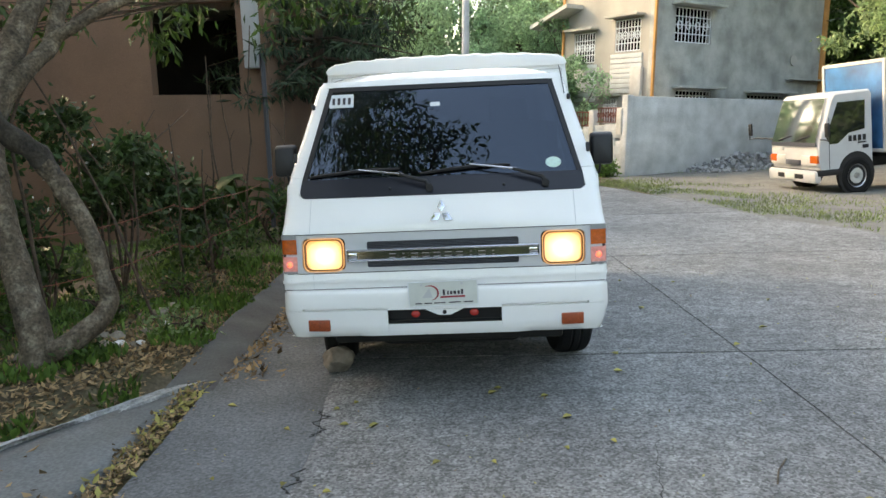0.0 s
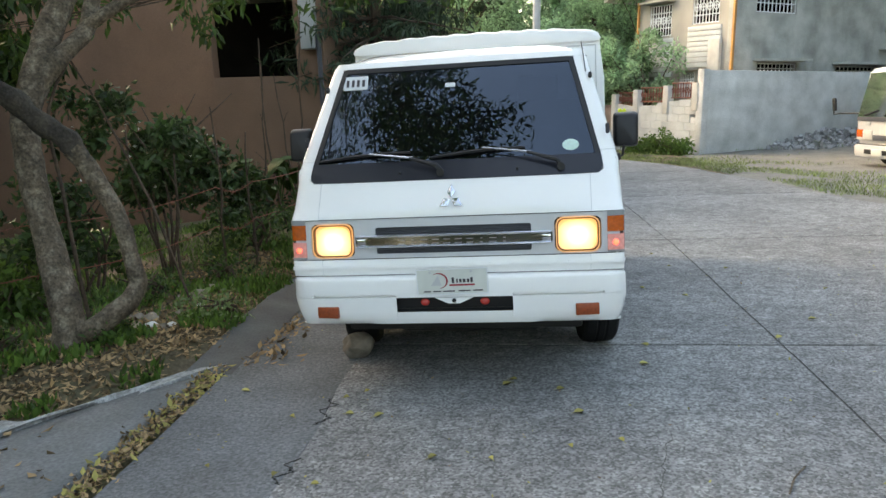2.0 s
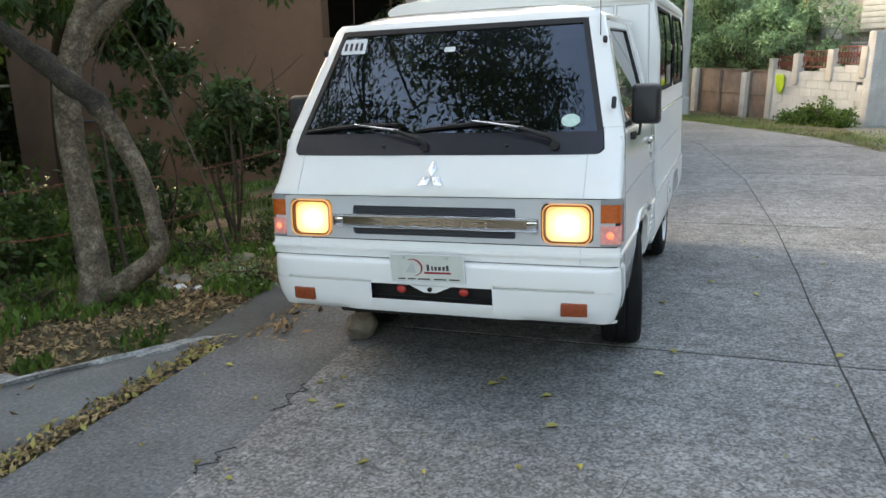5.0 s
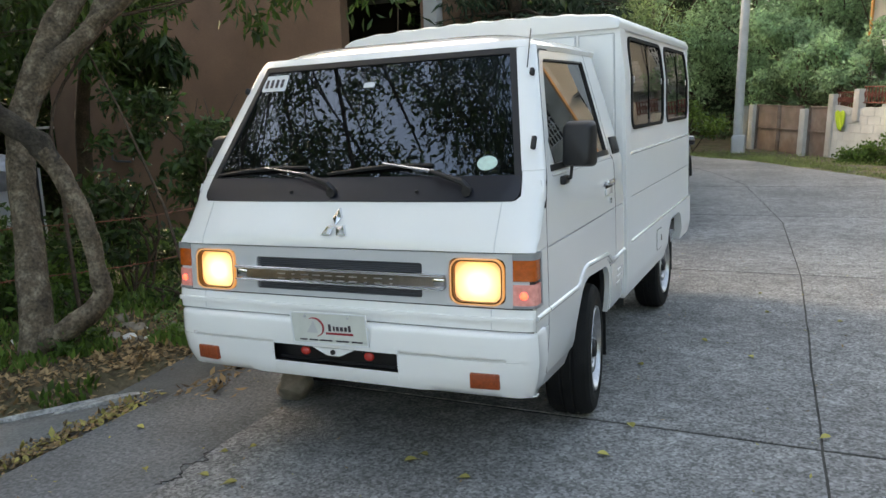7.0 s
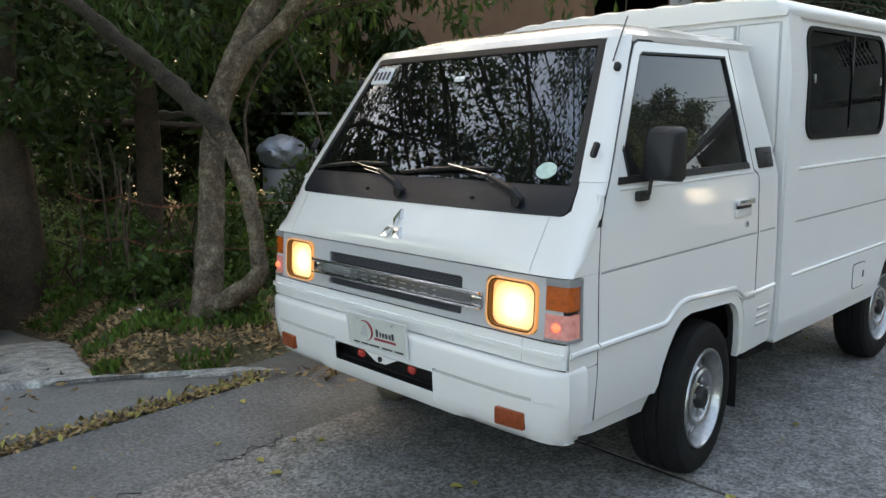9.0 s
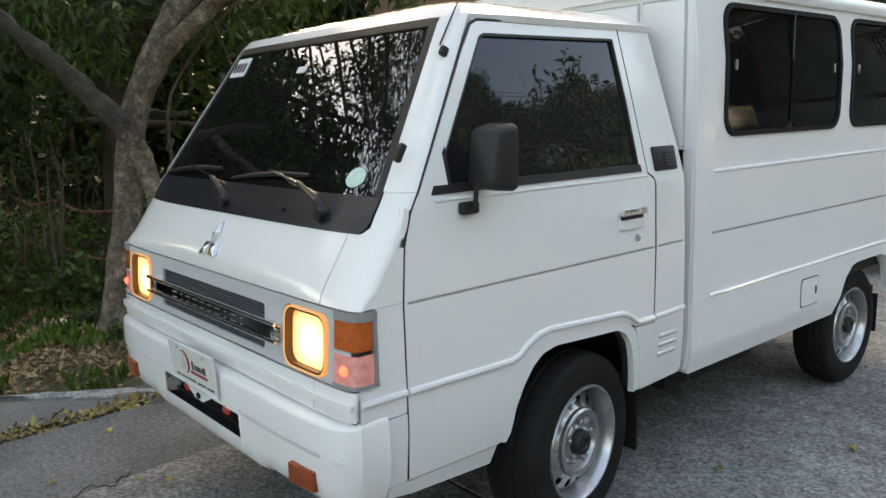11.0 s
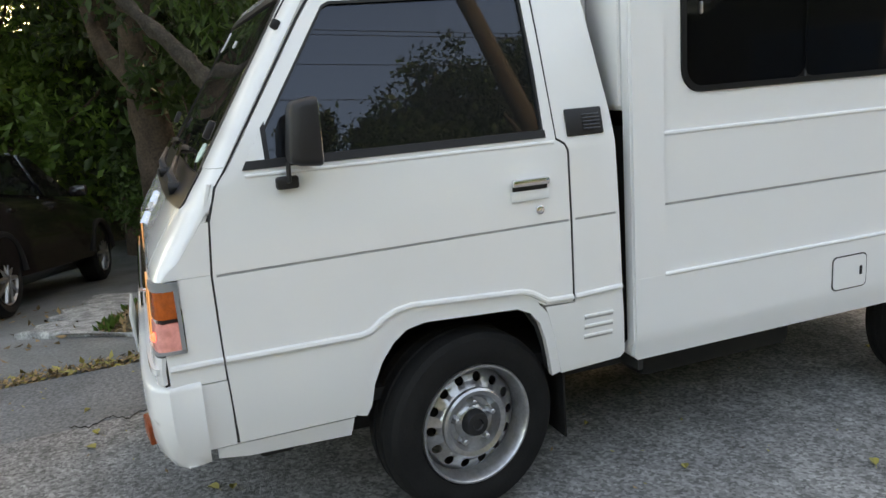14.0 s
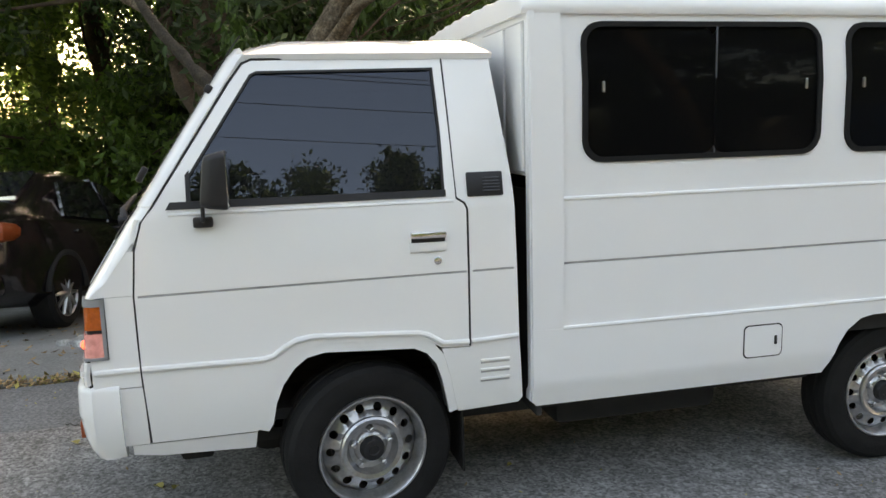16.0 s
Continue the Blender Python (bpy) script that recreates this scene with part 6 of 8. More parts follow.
DARKGLASS2 = mat("car_glass", (0.015, 0.016, 0.018), 0.03, spec=1.0, ior=1.9)
sl = -math.degrees(math.atan(0.14))
sedan(Matrix.Translation((-5.45, 2.42, drive_z(-5.45) - 0.01)) @ pose(0, 0, 0, 0, sl, 0) @ pose(0, 0, 0, 0, 0, -103), CARBLK, "dark maroon saloon car parked on the sloping driveway")
sedan(Matrix.Translation((-0.91, 12.4, road_z(12.4))) @ pose(0, 0, 0, 0, 0, 4), CARBLK, "dark car parked on the road behind the van")

# ---- delivery truck ----
truck = base("truck", Matrix.Translation((7.394, 15.838, -0.128)) @ pose(0, 0, 0, 0, -3.9, 0) @ pose(0, 0, 0, 0, 0, -81.5) @ Matrix.Diagonal((1, 0.85, 0.989, 1)), "white delivery truck with a blue cargo box, parked on grass", "truck")
# nose towards -y, its left side on +x
v = []
for x in (-0.84, -0.80, 0.80, 0.84):
    e = 0.03 if abs(x) > 0.82 else 0.0
    v += [(x, y, z) for y, z in ((-1.32 + e, 0.48), (-1.38 + e, 0.72), (-1.36 + e, 1.02), (-1.06 + e, 1.86 - e), (-0.96, 1.93 - e), (-0.18, 1.95 - e), (-0.14, 1.9 - e), (-0.12, 0.52))]
f = [(i * 8 + k, i * 8 + (k + 1) % 8, (i + 1) * 8 + (k + 1) % 8, (i + 1) * 8 + k) for i in range(3) for k in range(8)] + [tuple(range(8)), tuple(range(24, 32))]
TRUCKW = mat("dusty_white_paint", (0.52, 0.525, 0.53), 0.35, vary=0.06, coat=0.2)
cab = finish("cab", v, f, TRUCKW, truck, "white truck cab", 30)
v = [(-0.76, -1.395, 1.05), (0.76, -1.395, 1.05), (0.72, -1.105, 1.85), (-0.72, -1.105, 1.85)]
sv, sf = solid(v, [(0, 1, 2, 3)], [(a, b + 0.03, c) for a, b, c in v])
finish("windscreen", sv, sf, mat("reflective_truck_glass", (0.03, 0.032, 0.035), 0.05, ior=6.0), truck, "windscreen reflecting the sky")
for sx in (1, -1):
    pts, faces = flat_fill([(-1.19, 1.12), (-1.1, 1.0), (-0.92, 1.0), (-0.66, 1.18), (-0.30, 1.23), (-0.29, 1.76), (-0.92, 1.76)])
    sv, sf = solid([(sx * 0.848, y, z) for y, z in pts], faces, [(sx * 0.82, y, z) for y, z in pts])
    finish("side_window", sv, sf, DARKGLASS2, truck, "dark cab side window")
    part("mirror_arm", tube(bmesh.new(), [(sx * 0.82, -1.3, 1.10), (sx * 1.25, -1.5, 1.12), (sx * 1.42, -1.55, 1.10), (sx * 1.40, -1.55, 1.35)], 0.016, 6), BLACK, truck)
    part("mirror", box((0.12, 0.06, 0.26), (sx * 1.38, -1.55, 1.30), 0.025), BLACK, truck)
    hl = part("headlamp", box((0.56, 0.06, 0.2), (sx * 0.55, -1.365, 0.70), 0.03), PALEPOST, truck, "clear headlamp under an amber indicator")
    part("indicator", box((0.25, 0.075, 0.16), (sx * 0.705, -1.36, 0.725), 0.02), AMBER, hl)
    for yy, rr in ((-0.5, 0.36), (2.2, 0.36)):
        road_wheel(truck, (sx * 0.862, yy, 0.36), sx, 0.36, 0.22, 8, 0.2, True)
    a = lathe([(sx * 0.78, 0.42), (sx * 0.846, 0.42), (sx * 0.846, 0.0)], 32)
    bmesh.ops.translate(a, vec=(0, -0.5, 0.40), verts=a.verts)
    part("wheel_arch", a, DARK, truck)
    for k, (yy, zz, wd, hh) in enumerate(((-0.64, 1.07, 0.09, 0.11), (-0.53, 1.07, 0.09, 0.11), (-0.42, 1.07, 0.09, 0.11), (-0.31, 1.07, 0.09, 0.11), (-0.36, 0.98, 0.24, 0.025))):
        part("door_mark", box((0.006, wd * 0.8, hh), (sx * 0.848, yy, zz)), BLACK, truck, smooth=False)
    part("door_handle", box((0.02, 0.14, 0.07), (sx * 0.848, -0.28, 0.90), 0.01), BLACK, truck)
    part("door_seam", box((0.004, 0.012, 1.1), (sx * 0.847, -1.12, 0.95)), GRILLEM, truck)
part("bumper", box((1.68, 0.16, 0.24), (0, -1.38, 0.40), 0.05), TRUCKW, truck, "white front bumper")
v = [(-0.79, -1.392, 0.97), (0.79, -1.392, 0.97), (0.77, -1.40, 1.05), (-0.77, -1.40, 1.05)]
sv, sf = solid(v, [(0, 1, 2, 3)], [(a, b + 0.03, c) for a, b, c in v])
finish("cowl", sv, sf, GRILLEM, truck, "dark panel under the windscreen")
for xa, xb in ((-0.5, -0.1), (0.15, 0.55)):
    part("wiper", tube(bmesh.new(), [(xa, -1.40, 1.08), (xb, -1.365, 1.17)], 0.012, 6), BLACK, truck)
part("step_gap", box((1.7, 0.9, 0.12), (0, -0.95, 0.47), 0.02), BLACK, truck, "black underside behind the bumper")
for sx in (1, -1):
    part("side_badge", box((0.006, 0.14, 0.1), (sx * 0.85, -1.0, 0.72)), GREYM, truck, smooth=False)
part("bumper_slot", box((0.9, 0.03, 0.09), (0, -1.46, 0.40), 0.01), BLACK, truck)
part("plate", box((0.34, 0.02, 0.12), (0, -1.48, 0.40), 0.003), PLATEM, truck)
part("nose_grille", box((0.5, 0.04, 0.1), (0, -1.385, 0.66), 0.01), GRILLEM, truck)
part("nose_mark", box((0.22, 0.02, 0.07), (-0.45, -1.385, 0.92), 0.004), GREYM, truck)
part("cargo_box", box((1.9, 4.0, 1.72), (0, 2.1, 1.6), 0.03), BLUEBOX, truck, "blue printed cargo box")
for z in (0.78, 2.45):
    part("box_rail", box((1.94, 4.04, 0.07), (0, 2.1, z), 0.01), PALEPOST, truck)
for sx in (1, -1):
    for yy in (0.1, 4.1):
        part("box_post", box((0.07, 0.07, 1.7), (sx * 0.945, yy, 1.61), 0.01), PALEPOST, truck)
part("frame", box((0.8, 5.6, 0.2), (0, 1.6, 0.55), 0.02), DARK, truck)


# ---- sheds at the foot of the slope ----
shed = base("shed", Matrix.Translation((-9.6, 6.1, 0)), "low open shed with pale sheet roofing in the thicket", "shed")
rv, rf = [], []
for i in range(25):
    for j in range(4):
        u = i / 24
        rv.append((-0.7 * u - 0.7 * j, 2.3 * u, 1.60 - 0.15 * u - 0.05 * j + 0.018 * math.sin(i * 2.1)))
rf = [(i * 4 + j, i * 4 + j + 1, (i + 1) * 4 + j + 1, (i + 1) * 4 + j) for i in range(24) for j in range(3)]
sv, sf = solid(rv, rf, [(a, b, c - 0.012) for a, b, c in rv])
finish("roof_sheet", sv, sf, ROOFM, shed, "pale corrugated roof sheet", 60)
part("beam", tube(bmesh.new(), [(0.02, 0, 1.38), (-0.68, 2.3, 1.23)], 0.06, 8), BARKD, shed)
for u in (0.05, 0.5, 0.95):
    part("post", tube(bmesh.new(), [(-0.7 * u, 2.3 * u, -1.1), (-0.7 * u + 0.02, 2.3 * u, 1.5 - 0.15 * u)], [0.05, 0.04], 8), BARKD, shed)
lean = base("lean_to", Matrix.Translation((-12.0, 11.75, 0)), "grey lean-to beside the tan house", "shed")
part("panel", box((1.6, 0.06, 1.5), (-0.9, 0.1, -0.1), 0.01), GREYM, lean, "grey sheet panel")
part("roof_edge", box((2.0, 0.9, 0.05), (-0.95, 0.3, 1.42), 0.01), PALEPOST, lean)
part("post", box((0.1, 0.1, 2.4), (-0.12, 0.0, 0.15), 0.01), DARK, lean)
hp_ = bmesh.new()
bmesh.ops.create_icosphere(hp_, subdivisions=4, radius=1.0)
for v in hp_.verts:
    v.co += noise.noise_vector(v.co * 2.5) * 0.14 + noise.noise_vector(v.co * 7) * 0.05
    v.co = Vector((v.co.x * 0.55, v.co.y * 0.5, v.co.z * 0.36))
tp_ = part("tarpaulin", hp_, TARPM, None, "")
tp_.matrix_basis = Matrix.Translation((-12.35, 11.15, 0.62))
tagged(tp_, "crumpled silver tarpaulin bundle on a drum", "tarpaulin")
dr = base("drum", Matrix.Translation((-12.35, 11.15, 0)), "grey drum beside the tan house", "drum")
dm = lathe([(-1.1, 0.0), (-1.1, 0.42), (-0.4, 0.43), (-0.38, 0.45), (-0.36, 0.43), (0.28, 0.42), (0.3, 0.0)], 28)
bmesh.ops.rotate(dm, matrix=Matrix.Rotation(radians(-90), 3, "Y"), verts=dm.verts)
part("barrel", dm, GREYM, dr)
# ---- trees and plants ----
def limb(start, end, r0, r1, bend=0.25, n=7):
    a, b = Vector(start), Vector(end)
    off = Vector((random.uniform(-1, 1), random.uniform(-1, 1), random.uniform(-0.3, 0.6))) * bend * (b - a).length * 0.5
    pts = []
    for i in range(n):
        t = i / (n - 1)
        pts.append(a.lerp(b, t) + off * math.sin(math.pi * t) + Vector((random.uniform(-1, 1), random.uniform(-1, 1), 0)) * 0.012 * (b - a).length)
    return pts, [r0 + (r1 - r0) * i / (n - 1) for i in range(n)]


def smooth_path(pts, radii, k=5):
    """Points along a soft curve through pts."""
    P = [Vector(p) for p in pts]
    out, rr = [], []
    for i in range(len(P) - 1):
        p0, p1, p2, p3 = P[max(i - 1, 0)], P[i], P[i + 1], P[min(i + 2, len(P) - 1)]
        for j in range(k):
            t = j / k
            out.append(0.5 * ((2 * p1) + (p2 - p0) * t + (2 * p0 - 5 * p1 + 4 * p2 - p3) * t * t + (3 * p1 - p0 - 3 * p2 + p3) * t ** 3))
            rr.append(radii[i] + (radii[i + 1] - radii[i]) * t)
    return out + [P[-1]], rr + [radii[-1]]


def knobbly(bm, amount, s=6.0):
    for v in bm.verts:
        d = noise.noise_vector(v.co * s) + 0.5 * noise.noise_vector(v.co * s * 2.7)
        v.co += d * amount
    return bm


def tree(at, stems, blobs, per, leaf, bark, foliage, label, limbs=(), slim=0.42, droop=0.3, knob=0.012, name="tree", sides=12, sub=14, spread=1.0):
    """A tree: stems (points with radii, relative to at), limbs to the crown's blobs, and a crown of many leaves."""
    t = base(name, Matrix.Translation(at), label, "tree" if name != "shrub" else "shrub")
    bm = bmesh.new()
    for pts, radii in stems:
        p, r = smooth_path(pts, radii)
        tube(bm, p, r, sides)
    for a, b, r0, r1 in limbs:
        p, r = limb(a, b, r0, r1)
        tube(bm, p, r, 7)
    knobbly(bm, knob)
    if len(bm.verts):
        part("trunk", bm, bark, t, sharp=80)
    pts = clumps(blobs, per, spread, sub)
    leaves("crown", pts, np.random.uniform(0.6, 1.25, len(pts)) * leaf, foliage, t, droop, slim)
    return t


R = random.Random(4)
# twin-stemmed tree on the verge
stemA = ([(0.31, -0.40, -0.15), (0.285, -0.365, 0.1), (0.25, -0.32, 0.3), (0.187, -0.263, 0.5), (0.112, -0.2, 0.7), (0.049, -0.15, 0.9), (-0.006, -0.103, 1.1), (-0.056, -0.054, 1.3), (-0.09, 0.01, 1.5), (-0.07, 0.09, 1.7), (-0.045, 0.19, 1.9), (-0.02, 0.31, 2.12), (0.05, 0.55, 2.5), (0.2, 0.9, 3.2), (0.3, 1.3, 4.3)], [0.17, 0.118, 0.1, 0.096, 0.092, 0.09, 0.086, 0.084, 0.088, 0.096, 0.095, 0.088, 0.078, 0.065, 0.045])
stemR = ([(-0.05, 0.12, 1.74), (0.06, 0.22, 1.9), (0.16, 0.40, 2.08), (0.15, 0.58, 2.32), (0.3, 0.9, 3.0), (0.6, 1.5, 4.4)], [0.07, 0.066, 0.058, 0.05, 0.044, 0.036])
stemB = ([(0.2, -0.36, -0.08), (0.29, -0.345, 0.13), (0.42, -0.35, 0.2), (0.54, -0.31, 0.28), (0.63, -0.22, 0.36), (0.66, -0.155, 0.45), (0.645, -0.155, 0.58), (0.61, -0.15, 0.75), (0.577, -0.155, 0.9), (0.52, -0.15, 1.02), (0.43, -0.165, 1.2), (0.36, -0.215, 1.33)], [0.11, 0.08, 0.07, 0.066, 0.062, 0.058, 0.053, 0.055, 0.055, 0.058, 0.06, 0.062])
stemC = ([(0.40, -0.185, 1.26), (0.36, -0.215, 1.33), (0.324, -0.24, 1.4), (0.2, -0.35, 1.56), (0.06, -0.5, 1.76), (-0.15, -0.7, 2.0), (-0.5, -1.0, 2.4), (-1.2, -1.4, 3.2)], [0.06, 0.066, 0.066, 0.062, 0.054, 0.048, 0.04, 0.03])
blobs = []
for _ in range(52):
    x, y = R.uniform(-3.4, 2.75), R.uniform(-6.0, 4.5)
    z = R.uniform(3.3, 6.4) + 0.25 * max(0, 2 - abs(x))
    blobs.append(((x, y, z), R.uniform(0.5, 0.95)))
limbs = [((0.45, 1.2, 3.4), (1.0, -1.0, 4.6), 0.05, 0.015), ((0.3, 0.9, 2.9), (-1.5, 2.5, 4.6), 0.055, 0.02), ((0.14, 0.38, 2.1), (1.6, 2.4, 2.9), 0.045, 0.012), ((-0.5, -1.0, 2.4), (-2.4, -2.4, 4.0), 0.04, 0.015),
         ((0.6, 1.5, 4.4), (2.2, 3.0, 5.2), 0.05, 0.02), ((0.6, 1.5, 4.4), (0.6, -2.8, 5.6), 0.04, 0.012), ((0.6, 1.5, 4.4), (-0.8, -4.2, 5.6), 0.04, 0.012), ((0.05, 0.55, 2.5), (-0.9, 1.8, 3.2), 0.035, 0.012)]
blobs += [((R.uniform(1.1, 2.75), R.uniform(-4.6, -1.2), R.uniform(4.4, 6.6)), R.uniform(0.45, 0.8)) for _ in range(14)]
blobs += [((R.uniform(-5.0, 1.2), R.uniform(-8.0, -1.5), R.uniform(4.2, 7.6)), R.uniform(0.5, 0.9)) for _ in range(36)]
for b, r in blobs:
    if R.random() < 0.6 and b[0] < 1.2:
        limbs.append(((0.6 + R.uniform(-0.4, 0.4), 1.0, 3.6 + R.uniform(-0.5, 0.6)), b, 0.02, 0.005))
twin = tree((-3.0, 4.87, 0.0), [stemA, stemB, stemR], blobs, 600, 0.105, BARK, LEAFM, "twisted twin-stemmed tree with mottled grey bark on the verge", limbs, slim=0.34, droop=0.5, sub=16)
part("limb", knobbly(tube(bmesh.new(), *smooth_path(*stemC), 14), 0.026, 9.0), BARKDK, twin, "dark upper limb, heavy shade put into its bark colour", sharp=80)
# low hanging sprays of the same tree and a second thin one
low = [((0.35, 2.1, 2.45), 0.40), ((1.2, 2.6, 2.6), 0.42), ((-0.5, 1.6, 2.5), 0.38), ((-0.6, -0.15, 2.0), 0.3), ((-1.0, -0.4, 2.2), 0.35), ((-1.2, 0.95, 2.15), 0.34), ((-1.0, 1.3, 2.0), 0.32), ((-0.8, 1.0, 2.45), 0.3), ((1.9, 3.4, 2.9), 0.5), ((2.2, 4.0, 2.9), 0.5), ((0.2, 3.1, 2.8), 0.4), ((-1.4, 0.2, 2.0), 0.35), ((-1.8, 0.9, 2.2), 0.4)]
tree((-3.0, 4.9, 0.05), [([(0.1, 0.1, 0), (0.0, 0.15, 0.9), (-0.05, 0.3, 1.7), (0.4, 1.3, 2.6), (1.6, 3.0, 2.9)], [0.016, 0.013, 0.011, 0.009, 0.005])], low, 190, 0.13, BARKD, LEAFM, "slender sapling with long drooping leaves among the trunks",
     [((0.6, 1.8, 2.5), b, 0.008, 0.003) for b, r in low], slim=0.3, droop=1.4, knob=0.004, sub=10)

# branch of long dark leaves hanging before the wall
dk = [((R.uniform(-0.6, 0.55), R.uniform(-0.4, 0.4), R.uniform(2.6, 4.6)), 0.34) for _ in range(16)] + [((0.1, 0.1, 2.45), 0.3), ((-0.3, 0, 2.5), 0.3), ((0.45, 0, 2.6), 0.28)]
tree((-6.15, 9.0, -0.45), [([(-1.9, 0.5, 0.2), (-1.7, 0.4, 2.0), (-1.0, 0.2, 3.4), (-0.2, 0.0, 4.4), (0.3, 0, 4.8)], [0.12, 0.1, 0.07, 0.04, 0.02])], dk, 150, 0.24, BARKD, LEAFD, "tree with long dark drooping leaves before the tan wall", [((-0.6, 0.1, 3.9), b, 0.018, 0.005) for b, r in dk], slim=0.26, droop=1.8, knob=0.008, sub=9)
# tall tree with a thick brown trunk behind the driveway
tb = [((R.uniform(-3, 2.4), R.uniform(-3.2, 2.4), R.uniform(2.9, 6.5)), R.uniform(0.5, 0.95)) for _ in range(30)]
tree((-6.0, 4.27, ground_z(-6.0, 4.27) - 0.05), [([(0, 0, -0.2), (0.02, 0, 0.3), (0.0, -0.02, 1.2), (-0.06, -0.05, 2.4), (0.1, 0.1, 4.2), (0.2, 0.2, 6.0)], [0.34, 0.24, 0.21, 0.2, 0.15, 0.08]), ([(-0.03, -0.04, 1.9), (-0.7, -0.4, 2.4), (-1.4, -0.6, 3.4)], [0.12, 0.09, 0.05])], tb, 380, 0.14, BARKD, LEAFD,
     "tall tree with a thick furrowed brown trunk beside the driveway", [((0.1, 0.1, 3.5), b, 0.05, 0.01) for b, r in tb[::2]], knob=0.03)
for x, y, h, rr in ((-6.6, 5.75, 6.0, 0.13), (-9.5, 3.9, 7.0, 0.2), (-11.5, 6.0, 7.5, 0.2), (-9.0, 0.2, 6.5, 0.17), (-13, 2.0, 8.0, 0.22), (-12.5, -2.5, 7.0, 0.2), (-16, 5.0, 8.0, 0.2), (-17, 0, 8.0, 0.2)):
    bl = [((R.uniform(-1.7, 1.7), R.uniform(-1.7, 1.7), h * R.uniform(0.28, 1.0)), R.uniform(0.45, 0.9)) for _ in range(22)]
    # lighter leaf colour towards the driveway imitates sunlit foliage
    tree((x, y, ground_z(x, y) - 0.1), [([(0, 0, -0.1), (0.05, 0.08, h * 0.3), (0.2, -0.1, h * 0.6), (0.1, 0.2, h * 0.95)], [rr * 1.2, rr, rr * 0.7, rr * 0.3])], bl, 260, 0.16, BARKD, LEAFF if y < 4.5 else LEAFD, "leafy tree in the thicket behind the verge",
         [((0.1, 0, h * 0.4), b, 0.04, 0.01) for b, r in bl[::3]])

# undergrowth
fl = [(-3.3 + R.uniform(-0.7, 0.7), 6.4 + R.uniform(-0.3, 0.5), 0.75 + R.uniform(0, 0.7)) for _ in range(32)]
tagged(leaves("blossoms", fl, np.random.uniform(0.02, 0.045, len(fl)), PAPER, None, 0, 0.8), "tiny white blossoms on the shrub", "flowers", kind="stuff")
def shrub(x, y, h, w_, foliage, leaf, n, label, slim=0.45):
    bl = [((R.uniform(-w_, w_), R.uniform(-w_, w_) * 0.8, h * R.uniform(0.25, 0.95)), min(0.22 + 0.2 * w_, 0.75 * w_ + 0.02)) for _ in range(7)]
    st = [([(R.uniform(-0.1, 0.1), R.uniform(-0.1, 0.1), -0.05), (R.uniform(-w_, w_) * 0.5, R.uniform(-w_, w_) * 0.5, h * 0.5), (R.uniform(-w_, w_), R.uniform(-w_, w_) * 0.8, h * 0.95)], [0.014, 0.011, 0.004]) for _ in range(6)]
    return tree((x, y, ground_z(x, y)), st, bl, n // 7, leaf, BARKD, foliage, label, slim=slim, knob=0.004, name="shrub", sides=6, sub=9)


shrub(-3.3, 6.8, 1.72, 0.7, LEAFD, 0.09, 5200, "dense dark green shrub with small leaves by the wall")
shrub(-3.7, 6.2, 1.0, 0.45, LEAFD, 0.1, 1500, "dark green shrub against the tan wall")
shrub(-2.75, 7.8, 0.45, 0.4, LEAFM, 0.08, 700, "low green weeds on the verge")
near_shrubs = [(-2.5, 9.6, 0.6, 0.4, LEAFM), (-2.4, 11.2, 1.0, 0.45, LEAFD), (-2.3, 12.8, 1.5, 0.5, LEAFM), (-3.6, 9.9, 0.8, 0.4, LEAFD), (-2.55, 4.62, 0.16, 0.13, LEAFM), (-2.05, 5.25, 0.14, 0.2, LEAFL), (-3.15, 4.45, 0.14, 0.13, LEAFM), (-2.5, 6.4, 0.2, 0.25, LEAFM), (-2.9, 5.8, 0.2, 0.25, LEAFM), (-3.4, 5.4, 0.2, 0.22, LEAFM)]
far_shrubs = [(-5.0, 4.9, 0.6, 0.45, LEAFM), (-4.4, 5.2, 0.4, 0.35, LEAFM), (-3.9, 5.6, 0.35, 0.32, LEAFF), (-4.7, 5.9, 0.5, 0.4, LEAFM), (-4.1, 4.6, 0.3, 0.31, LEAFM), (-5.7, 4.75, 0.5, 0.4, LEAFF), (-5.2, 5.7, 0.9, 0.5, LEAFM), (-6.9, 4.8, 1.2, 0.7, LEAFL), (-7.8, 4.4, 1.3, 0.7, LEAFM), (-8.6, 5.0, 1.5, 0.8, LEAFM), (-10, 4.8, 1.6, 0.9, LEAFL), (-8.0, 5.8, 1.7, 0.8, LEAFD),
                         (-10.5, 3.2, 1.5, 0.8, LEAFM), (-11, 1.6, 1.6, 0.9, LEAFM), (-12, 4.2, 1.9, 1.0, LEAFL), (-13, 6.0, 2.0, 1.0, LEAFM)]
for x, y, h, w_, fo in near_shrubs + far_shrubs:
    shrub(x, y, h, w_, fo, 0.085 if w_ > 0.3 else 0.05, int(700 + 900 * w_) if w_ > 0.3 else int(1500 * w_), "loose green undergrowth on the verge")

